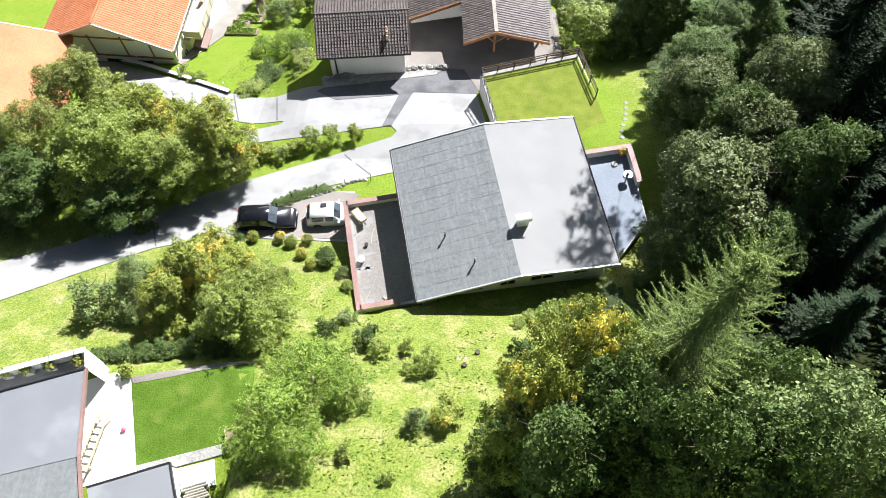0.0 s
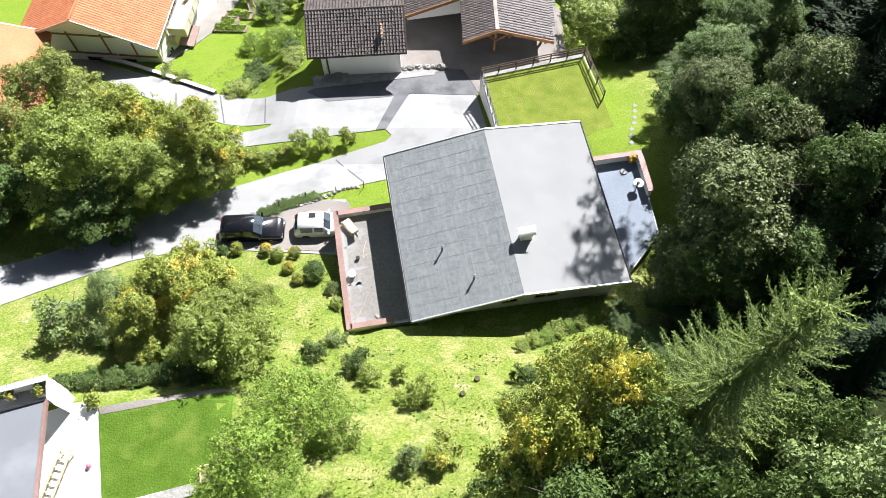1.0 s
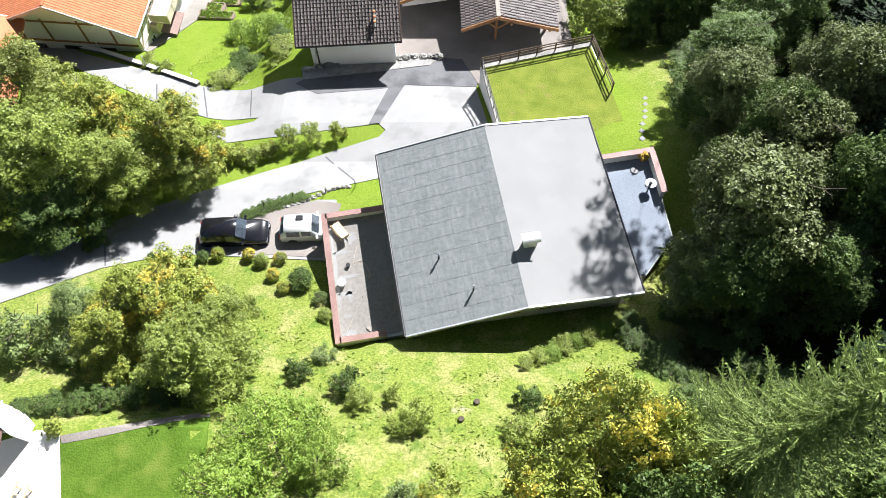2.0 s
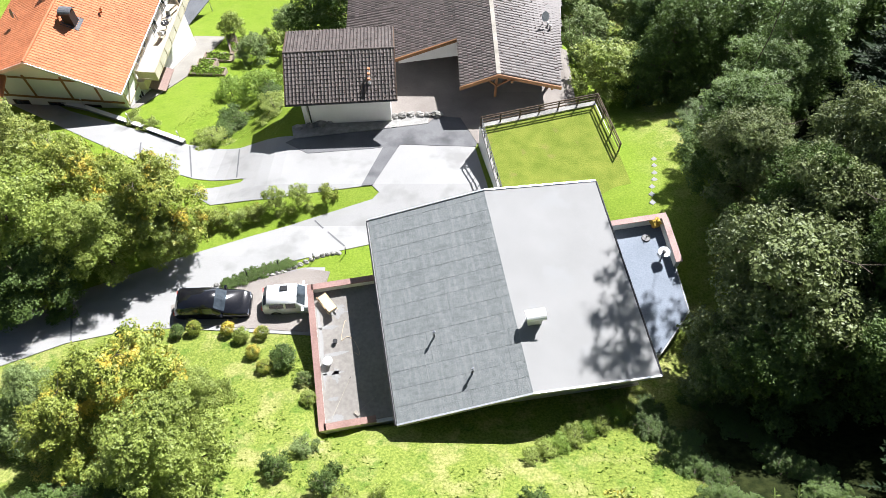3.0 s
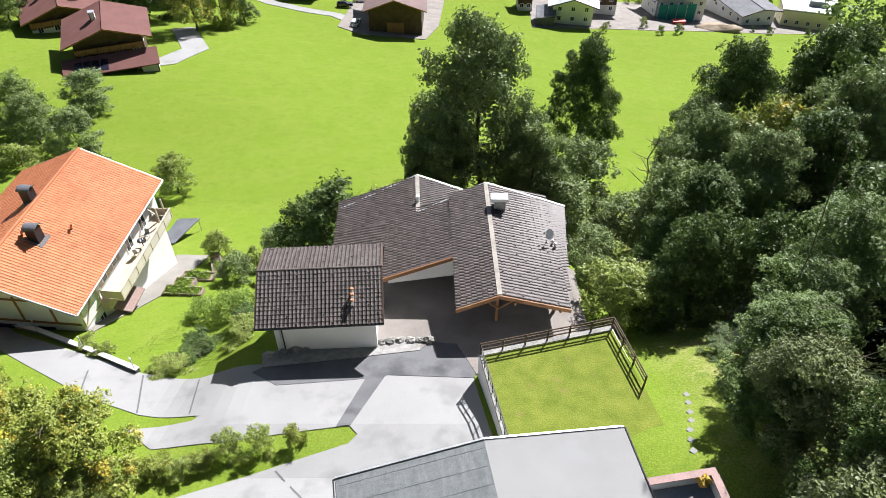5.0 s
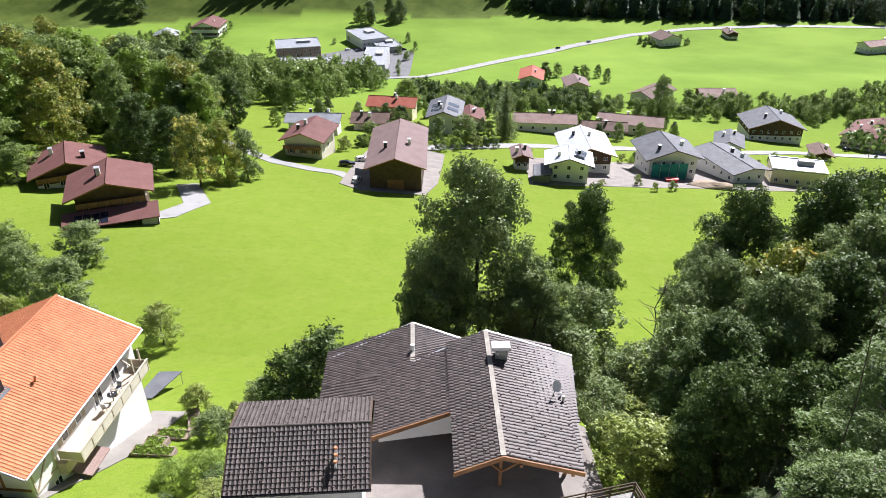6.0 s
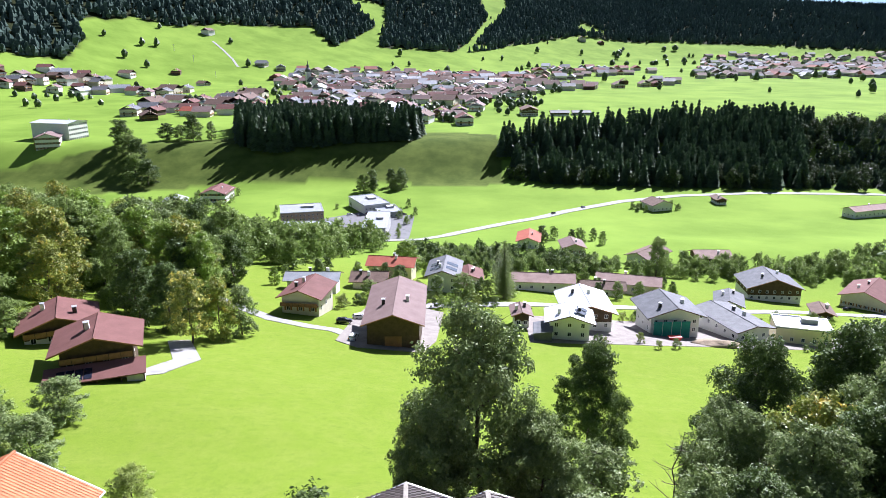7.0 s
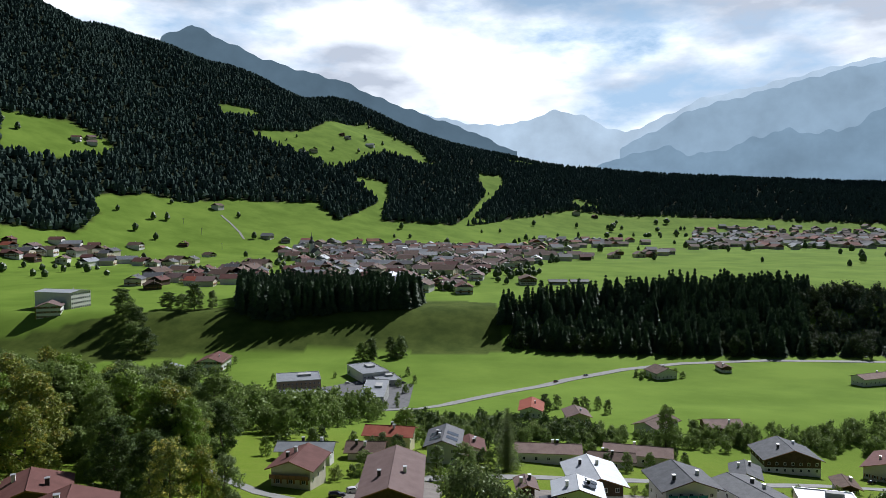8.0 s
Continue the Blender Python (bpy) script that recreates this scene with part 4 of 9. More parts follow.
# ---- the flat-pitched grey house ----
HX, HY, HT = 4.32, 26.88, 9.6
house = thing("house", "white house with a low grey felt gable roof on the slope", "house", HX, HY, 0, HT)
gable_walls(house, -6.9, 6.75, -5.9, 5.7, -3.4, 5.10, 3.68, 4.40, M_RENDER)
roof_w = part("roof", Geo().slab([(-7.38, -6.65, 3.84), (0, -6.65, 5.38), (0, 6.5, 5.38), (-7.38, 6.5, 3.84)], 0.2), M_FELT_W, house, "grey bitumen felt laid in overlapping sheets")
roof_e = part("roof", Geo().slab([(0, -6.65, 5.38), (7.28, -6.65, 4.60), (7.28, 6.5, 4.60), (0, 6.5, 5.38)], 0.2), M_FELT_E, house, "pale grey felt, lighter than on the west slope")
rng = random.Random(4)


def west_z(x):
    return 5.38 + 0.2087 * x


for k in range(1, 14):                                            # lapped sheet joints across the west slope
    y = -6.65 + k * 0.98 + rng.uniform(-0.05, 0.05)
    part("felt_seam", Geo().slab([(-7.3, y - 0.005, west_z(-7.3) + 0.012), (-0.05, y - 0.004, west_z(-0.05) + 0.012), (-0.05, y + 0.004, west_z(-0.05) + 0.012), (-7.3, y + 0.005, west_z(-7.3) + 0.012)], 0.011), M_SEAM, roof_w)
for k in range(12):                                               # end joints of the sheets
    y = -6.65 + (k + 0.05) * 0.98
    x = -0.55 if k % 2 else -0.75
    for xx in (x, x - rng.uniform(2.2, 4.8)):
        part("felt_seam", Geo().slab([(xx, y, west_z(xx) + 0.012), (xx + 0.03, y, west_z(xx + 0.03) + 0.012), (xx + 0.03, y + 0.9, west_z(xx + 0.03) + 0.012), (xx, y + 0.9, west_z(xx) + 0.012)], 0.011), M_SEAM, roof_w)
# metal edging round the roof
for nm, a, b, mat in (("edging", (-7.40, -6.68, 3.84), (0, -6.68, 5.38), M_ZINC), ("edging", (0, -6.68, 5.38), (7.30, -6.68, 4.60), M_ZINC), ("edging", (-7.40, 6.53, 3.84), (0, 6.53, 5.38), M_ZINC), ("edging", (0, 6.53, 5.38), (7.30, 6.53, 4.60), M_ZINC)):
    part(nm, Geo().hexa([(a[0], a[1] - 0.05, a[2] - 0.24), (b[0], b[1] - 0.05, b[2] - 0.24), (b[0], b[1] + 0.05, b[2] - 0.24), (a[0], a[1] + 0.05, a[2] - 0.24),
                         (a[0], a[1] - 0.05, a[2] + 0.06), (b[0], b[1] - 0.05, b[2] + 0.06), (b[0], b[1] + 0.05, b[2] + 0.06), (a[0], a[1] + 0.05, a[2] + 0.06)]), mat, house)
for x, z in ((-7.46, 3.80), (7.36, 4.56)):
    g = Geo()
    g.tube((x, -6.65, z - 0.05), (x, 6.5, z - 0.05), 0.075, n=8)
    part("gutter", g, M_BLACK, house)
for x, y in ((-4.6, -2.2), (-2.92, -4.8)):                       # black vent pipes
    z = west_z(x)
    v = part("vent_pipe", Geo().tube((x, y, z - 0.05), (x, y, z + 0.62), 0.055), M_BLACK, house)
    part("cowl", Geo().tube((x, y, z + 0.62), (x, y, z + 0.72), 0.10, 0.08).tube((x, y, z + 0.72), (x, y, z + 0.80), 0.06, 0.05), M_CHROME, v)
ch = part("chimney", Geo().box(1.0, -2.6, 5.0, 0.8, 0.42, 1.0), M_RENDER, house)
g = Geo()                                                         # arched sheet-metal hood
arc = [(math.cos(math.pi * i / 10), math.sin(math.pi * i / 10)) for i in range(11)]
hood_v, hood_f = [], []
for c, s in arc:
    hood_v += [(0.44, -2.6 - 0.33 * c, 6.12 + 0.26 * s), (1.56, -2.6 - 0.33 * c, 6.12 + 0.26 * s), (1.56, -2.6 - 0.36 * c, 6.13 + 0.29 * s), (0.44, -2.6 - 0.36 * c, 6.13 + 0.29 * s)]
for i in range(10):
    k = 4 * i
    hood_f += [(k, k + 4, k + 5, k + 1), (k + 1, k + 5, k + 6, k + 2), (k + 2, k + 6, k + 7, k + 3), (k + 3, k + 7, k + 4, k)]
g.put(hood_v, hood_f + [(0, 1, 2, 3), (43, 42, 41, 40)])
part("chimney_hood", g, M_WHITE_METAL, ch)
part("chimney_leg", Geo().box(1.35, -2.6, 5.98, 0.06, 0.6, 0.2), M_BLACK, ch)
part("chimney_leg", Geo().box(0.65, -2.6, 5.98, 0.06, 0.6, 0.2), M_BLACK, ch)
for x, w in ((-5.6, 1.2), (-3.2, 1.6), (-0.6, 1.2), (2.0, 1.8), (4.9, 1.2)):
    window(house, x, -5.9, 2.45, w, 1.1, "s", M_PALEWOOD)
for x in (-4.5, 0.5, 4.2):
    window(house, x, 5.7, 1.4, 1.4, 1.2, "n", M_PALEWOOD)
window(house, -6.9, 0.5, 1.35, 1.9, 2.0, "w", M_PALEWOOD, name="terrace_door")
window(house, 6.75, 1.0, 1.5, 1.9, 2.0, "e", M_PALEWOOD, name="terrace_door")

# west terrace on the garage below
tw = thing("terrace", "roof terrace with stained wet floor and red-brown parapet copings", "terrace", HX, HY, 0, HT)
part("base", Geo().prism([(-11.75, -5.55), (-6.93, -5.55), (-6.93, 3.7), (-11.75, 3.7)], -3.2, 1.02), M_RENDER, tw)
part("floor_slab", Geo().prism([(-11.52, -5.32), (-6.93, -5.32), (-6.93, 3.47), (-11.52, 3.47)], 1.024, 1.07), M_TERRACE, tw, "stained, partly wet screed")
for x0, x1, y0, y1 in ((-11.8, -11.5, -5.6, 3.75), (-11.5, -6.93, 3.45, 3.75), (-11.5, -8.6, -5.6, -5.3)):
    p = part("parapet", Geo().prism([(x0, y0), (x1, y0), (x1, y1), (x0, y1)], 1.024, 1.56), M_RENDER, tw)
    part("coping", Geo().prism([(x0 - 0.05, y0 - 0.05), (x1 + 0.05, y0 - 0.05), (x1 + 0.05, y1 + 0.05), (x0 - 0.05, y1 + 0.05)], 1.564, 1.63), M_COPING, p)
window(tw, -9.6, 3.7, -1.9, 2.4, 2.0, "n", M_WOOD, M_DARKWOOD, name="garage_door")

# east terrace
te = thing("terrace", "terrace with blue-grey membrane floor and white parapet beside the wood", "terrace", HX, HY, 0, HT)
outline = [(6.8, -4.4), (9.0, -4.4), (11.65, -2.0), (12.1, 4.75), (6.8, 4.75)]
part("base", Geo().prism(outline, -3.0, 1.3), M_GREYWALL, te)
part("floor_slab", Geo().prism([(6.8, -4.3), (9.0, -4.3), (11.55, -1.95), (11.95, 4.55), (6.8, 4.55)], 1.304, 1.37), M_BLUEFLOOR, te)
p = part("parapet", Geo().prism([(7.2, 4.5), (12.1, 4.5), (12.1, 4.8), (7.2, 4.8)], 1.31, 2.05), M_RENDER, te)
part("coping", Geo().prism([(7.2, 4.45), (12.15, 4.45), (12.15, 4.85), (7.2, 4.85)], 2.054, 2.12), M_COPING, p)
p = part("parapet", Geo().prism([(11.66, 1.2), (11.96, 1.2), (12.1, 4.5), (11.8, 4.5)], 1.31, 2.05), M_RENDER, te)
part("coping", Geo().prism([(11.6, 1.15), (12.05, 1.15), (12.18, 4.45), (11.75, 4.45)], 2.054, 2.12), M_COPING, p)

# ---- lawn on the flat roof of the lower garage ----
deck_poly = [(5.35, 36.0), (15.2, 38.2), (14.4, 42.1), (13.2, 47.15), (3.68, 44.75)]
deck = thing("garage", "half-buried white garage with a mown lawn on its flat roof", "garage")
part("wall", Geo().prism(deck_poly, -9.4, -2.42), M_RENDER, deck, "white rendered retaining wall")
part("kerb", Geo().prism([(13.2, 47.15), (3.68, 44.75), (3.80, 44.42), (13.1, 46.75)], -2.416, -2.14).prism([(3.68, 44.75), (5.35, 36.0), (5.6, 36.0), (3.92, 44.5)], -2.41, -2.14), M_STONE, deck)
part("lawn", Geo().prism([(5.62, 36.05), (15.1, 38.3), (14.3, 42.1), (13.1, 46.7), (3.95, 44.42)], -2.41, -2.17), M_LAWN, deck, "short sunlit grass")
part("garage_door", Geo().prism([(4.30, 41.3), (4.86, 38.3), (4.80, 38.3), (4.24, 41.3)], -6.4, -4.3), M_GREYWOOD, deck)


def rail_fence(name, pts, z, rails, label, mat, post=0.10, h=1.05, gap=1.6, flat=False):
    """Posts along a line, each its own mesh, with rails between the corners."""
    f = thing(name, label, "fence")
    for (ax, ay), (bx, by) in zip(pts, pts[1:]):
        d = math.hypot(bx - ax, by - ay)
        n = max(1, round(d / gap))
        t = math.degrees(math.atan2(by - ay, bx - ax))
        for i in range(n + 1):
            u = i / n
            part("post", Geo().box(ax + (bx - ax) * u, ay + (by - ay) * u, z - 0.1, post, post, h + 0.1, t), mat, f)
        for r in rails:
            part("rail", Geo().box((ax + bx) / 2, (ay + by) / 2, z + r, d, 0.05 if not flat else 0.14, 0.10 if not flat else 0.05, t), mat, f)
    return f


rail_fence("fence", [(3.75, 44.62), (13.12, 46.98), (14.32, 42.0)], -2.17, (0.35, 0.72, 0.98), "brown timber rail fence round the roof lawn", M_DARKWOOD, post=0.09)
rail_fence("railing", [(3.80, 44.4), (5.4, 36.3)], -2.17, (0.5, 0.95), "thin dark metal railing above the white wall", M_BLACK, post=0.05, gap=1.1)


# ---- tiled roofs ----
def tile_mesh(name, w, l, mat, step=0.05):
    """A hollow roof tile, its length down the slope along -y, its lower edge raised."""
    g = Geo()
    xs = [(x, z * step * 20) for x, z in ((-0.5, 0.012), (-0.30, 0.085), (-0.10, 0.06), (0.10, 0.006), (0.5, 0.010))]
    v = [(x * w, 0, z * 0.8) for x, z in xs] + [(x * w, -l, z + step) for x, z in xs] + [(x * w, -l, z - 0.002) for x, z in xs]
    f = [(i, i + 5, i + 6, i + 1) for i in range(4)] + [(i + 5, i + 10, i + 11, i + 6) for i in range(4)]
    g.put(v, f)
    return g.mesh(name, mat)


def tiles(parent, a, b, c, w, l, single, rest, limit, name="roof_tile", step=0.05):
    """Rows of tiles on a slope: a and b are the ends of its ridge, c the foot of the slope under a; past the limit they are joined."""
    a, b, c = Vector(a), Vector(b), Vector(c)
    along, down = (b - a), (c - a)
    ex = along.normalized()
    fall = down - ex * down.dot(ex)
    nx, ny = max(1, round(along.length / w)), max(1, round(fall.length / l))
    ez = ex.cross(-fall.normalized())
    tx = ex if ez.z > 0 else -ex
    ez = ez if ez.z > 0 else -ez
    rot = Matrix((tx, -fall.normalized(), ez)).transposed().to_4x4()
    shared = tile_mesh(name, along.length / nx, fall.length / ny * 1.02, single, step)
    base = [tuple(v.co) for v in shared.vertices]
    faces = [tuple(p.vertices) for p in shared.polygons]
    g = Geo()
    count = 0
    for j in range(ny):
        for i in range(nx):
            m = Matrix.Translation(a + along * ((i + 0.5) / nx) + down * (j / ny) + ez * 0.012) @ rot
            if count < limit:
                part(name, shared, None, parent, at=m)
                count += 1
            else:
                g.put([m @ Vector(q) for q in base], faces)
    if g.v:
        tagged(part("roof_tiles", g, rest, parent), kind="stuff")


# small outbuilding
ob_ = thing("outbuilding", "small white outbuilding with a dark brown tiled gable roof", "outbuilding", -7.65, 50.15, 3.35, 3.6)
ob_.scale = (0.922, 0.922, 0.922)
# local: south eave y -3.45, ridge y 0.75, north eave y 4.2
g = Geo()
prof = [(-2.5, -12.6), (3.4, -12.6), (3.4, -4.85), (0.75, -4.15), (-2.5, -5.55)]
n_ = len(prof)
g.put([(-3.2, y, z) for y, z in prof] + [(4.2, y, z) for y, z in prof], [tuple(reversed(range(n_))), tuple(range(n_, 2 * n_))] + [(i, (i + 1) % n_, n_ + (i + 1) % n_, n_ + i) for i in range(n_)])
part("wall", g, M_RENDER, ob_)
rf = part("roof", Geo().slab([(-4.85, -3.45, -5.86), (4.85, -3.45, -5.86), (4.85, 0.75, -3.86), (-4.85, 0.75, -3.86)], 0.16).slab([(-4.85, 0.75, -3.86), (4.85, 0.75, -3.86), (4.85, 4.2, -4.7), (-4.85, 4.2, -4.7)], 0.16), M_DARKTILE_J, ob_)
part("gutter", Geo().tube((-4.9, -3.52, -5.92), (4.9, -3.52, -5.92), 0.07), M_BLACK, ob_)
part("ridge_cap", Geo().tube((-4.9, 0.75, -3.84), (4.9, 0.75, -3.84), 0.10), M_DARKTILE_J, ob_)
for x in (-4.88, 4.88):
    part("bargeboard", Geo().hexa([(x - 0.05, -3.45, -6.02), (x + 0.05, -3.45, -6.02), (x + 0.05, 0.75, -4.02), (x - 0.05, 0.75, -4.02), (x - 0.05, -3.45, -5.78), (x + 0.05, -3.45, -5.78), (x + 0.05, 0.75, -3.78), (x - 0.05, 0.75, -3.78)])
         .hexa([(x - 0.05, 0.75, -4.02), (x + 0.05, 0.75, -4.02), (x + 0.05, 4.2, -4.9), (x - 0.05, 4.2, -4.9), (x - 0.05, 0.75, -3.78), (x + 0.05, 0.75, -3.78), (x + 0.05, 4.2, -4.62), (x - 0.05, 4.2, -4.62)]), M_DARKWOOD, ob_)
for k in range(3):
    yy = -2.1 + 0.42 * k
    zz = -5.86 + (yy + 3.45) * 0.476
    fl = part("flue", Geo().tube((2.55, yy, zz - 0.1), (2.55, yy, zz + 0.6), 0.10), M_WHITE_METAL, ob_)
    part("cowl", Geo().tube((2.55, yy, zz + 0.6), (2.55, yy, zz + 0.72), 0.16, 0.12), M_POT, fl)
part("drainpipe", Geo().tube((-3.15, -2.56, -6.0), (-3.15, -2.56, -11.6), 0.05), M_BLACK, ob_)
part("pillar", Geo().box(-3.55, -2.3, -12.6, 0.4, 0.5, 6.6), M_RENDER, ob_)

# ---- brown tiled house with two ridges ----
bh = thing("house", "house with dark brown tiled roofs, timber eaves and a carport", "house")
bh.location, bh.scale = (-0.035, -0.5, -2.0), (1.05, 1.05, 1.05)
SL = 0.23


def bz(x):
    return -0.2 - SL * abs(x - 5.0)


broof = part("roof", Geo().slab([(2.15, 47.5, bz(2.15)), (5.2, 48.25, bz(5)), (4.75, 61.0, bz(5)), (1.9, 60.0, bz(1.9))], 0.2), M_DARKTILE_J, bh)
broof2 = part("roof", Geo().slab([(-3.35, 51.75, bz(-3.35)), (2.05, 52.9, bz(2.05)), (1.9, 60.0, bz(1.9)), (-3.35, 58.45, bz(-3.35))], 0.2), M_DARKTILE_J, bh)
broof3 = part("roof", Geo().put([(-7.75, 55.4, bz(-7.75)), (-3.37, 55.4, bz(-3.37)), (-0.85, 59.2, bz(-0.85)), (-1.05, 63.9, bz(-1.05)), (-7.75, 61.0, bz(-7.75))] + [(-7.75, 55.4, bz(-7.75) - 0.2), (-3.37, 55.4, bz(-3.37) - 0.2), (-0.85, 59.2, bz(-0.85) - 0.2), (-1.05, 63.9, bz(-1.05) - 0.2), (-7.75, 61.0, bz(-7.75) - 0.2)],
                          [(0, 1, 2, 3, 4), (9, 8, 7, 6, 5), (0, 5, 6, 1), (1, 6, 7, 2), (2, 7, 8, 3), (3, 8, 9, 4), (4, 9, 5, 0)]), M_DARKTILE_J, bh)
broof4 = part("roof", Geo().slab([(5.2, 48.25, bz(5)), (10.3, 48.05, bz(10.3)), (11.35, 59.7, bz(11.35)), (4.75, 61.0, bz(5))], 0.2), M_DARKTILE_J, bh)
broof5 = part("roof", Geo().slab([(-0.85, 59.0, bz(-0.85)), (4.8, 57.6, -2.9), (4.8, 62.5, -2.9), (-1.05, 63.9, bz(-1.05))], 0.2), M_DARKTILE_J, bh)
# both back walls are dark: the carport's shade is put into their colour
part("wall", Geo().prism([(2.6, 57.6), (10.3, 57.2), (10.6, 59.0), (5.2, 60.2), (2.6, 59.0)], -13, -1.8), M_DARKWOOD, bh, "carport back wall, its shade put into dark timber colour")
part("wall", Geo().prism([(-6.9, 58.9), (2.6, 58.6), (2.6, 59.4), (-0.9, 62.6), (-6.9, 60.4)], -15, -3.4), M_DARKWOOD, bh)
part("gable_wall", Geo().put([(-3.0, 52.3, -3.2), (2.2, 53.2, -3.2), (2.2, 53.2, bz(2.2) - 0.2), (-3.0, 52.3, bz(-3.0) - 0.2), (-3.0, 52.5, -3.2), (2.2, 53.4, -3.2), (2.2, 53.4, bz(2.2) - 0.2), (-3.0, 52.5, bz(-3.0) - 0.2)],
                            [(0, 1, 2, 3), (7, 6, 5, 4), (0, 4, 5, 1), (1, 5, 6, 2), (2, 6, 7, 3), (3, 7, 4, 0)]), M_RENDER, bh)


def beam(name, a, b, w, h, mat, parent, label=""):
    """A straight timber from a to b, its upper edge on that line."""
    a, b = Vector(a), Vector(b)
    d = (b - a)
    side = Vector((-d.y, d.x, 0)).normalized() * (w / 2)
    dn = Vector((0, 0, -h))
    return part(name, Geo().hexa([a - side + dn, b - side + dn, b + side + dn, a + side + dn, a - side, b - side, b + side, a + side]), mat, parent, label)


for a, b in (((2.1, 47.45, bz(2.1)), (5.2, 48.18, -0.2)), ((5.2, 48.18, -0.2), (10.35, 47.98, bz(10.35))), ((-3.4, 51.7, bz(-3.4)), (2.1, 52.85, bz(2.1)))):
    beam("bargeboard", Vector(a) + Vector((0, -0.05, 0.05)), Vector(b) + Vector((0, -0.05, 0.05)), 0.10, 0.34, M_WOOD, bh)
for a, b in (((1.88, 60.1, bz(1.9)), (4.75, 61.1, -0.2)), ((4.75, 61.1, -0.2), (11.4, 59.8, bz(11.4))), ((-7.8, 61.1, bz(-7.8)), (-1.05, 64.0, bz(-1.05))), ((-1.05, 64.0, bz(-1.05)), (4.8, 62.6, -2.9)), ((-0.85, 58.9, bz(-0.85)), (4.75, 61.0, -0.2))):
    beam("edging", Vector(a) + Vector((0, 0, 0.06)), Vector(b) + Vector((0, 0, 0.06)), 0.10, 0.2, M_ZINC, bh)
for a, b in (((5.2, 48.2, -0.12), (4.75, 61.0, -0.12)), ((-0.85, 58.9, bz(-0.85) + 0.08), (-1.05, 63.9, bz(-1.05) + 0.08))):
    beam("ridge_cap", a, b, 0.34, 0.12, M_GREYWOOD, bh)
for x, y in ((5.2, 49.4), (9.7, 50.5), (2.9, 53.0)):
    part("post", Geo().box(x, y, -11, 0.2, 0.2, 11 + bz(x) - 0.25), M_WOOD, bh)
for x in (3.0, 6.3, 9.6):
    beam("purlin", (x, 47.9, bz(x) - 0.2), (x - 0.3, 53.4, bz(x) - 0.2), 0.18, 0.24, M_WOOD, bh)
part("strut", Geo().tube((5.2, 48.6, -2.0), (3.9, 48.5, -0.75), 0.08, n=4).tube((5.2, 48.6, -2.0), (6.5, 48.5, -0.85), 0.08, n=4), M_WOOD, bh)
bc = part("chimney", Geo().box(5.75, 58.1, -1.2, 0.9, 0.7, 1.5), M_ZINC, bh)
part("chimney_hood", Geo().box(5.7, 58.1, 0.42, 1.35, 0.75, 0.32), M_WHITE_METAL, bc)
part("chimney_leg", Geo().box(5.4, 58.1, 0.3, 0.08, 0.6, 0.12), M_BLACK, bc)
part("chimney_leg", Geo().box(6.1, 58.1, 0.3, 0.08, 0.6, 0.12), M_BLACK, bc)
part("flue", Geo().tube((-0.9, 60.3, -1.8), (-0.9, 60.3, -0.95), 0.17), M_WHITE_METAL, bh)
di = part("satellite_dish", Geo().tube((9.35, 54.8, bz(9.35) + 0.85), (9.42, 54.72, bz(9.35) + 0.92), 0.10, 0.42, 16), M_GREYROOF, bh)
part("mast", Geo().tube((9.3, 54.9, bz(9.3) - 0.1), (9.35, 54.9, bz(9.3) + 0.95), 0.03), M_ZINC, di)
part("flue", Geo().tube((9.9, 54.4, bz(9.9) - 0.1), (9.9, 54.4, bz(9.9) + 0.45), 0.09), M_WHITE_METAL, bh)
part("flue", Geo().tube((9.75, 54.75, bz(9.75) - 0.1), (9.75, 54.75, bz(9.75) + 0.4), 0.08), M_WHITE_METAL, bh)

# ---- house with the orange roof ----
oh = thing("house", "large white farmhouse with an orange tiled gable roof and timber balcony", "house", -35.35, 62.9, 0, -5.3)
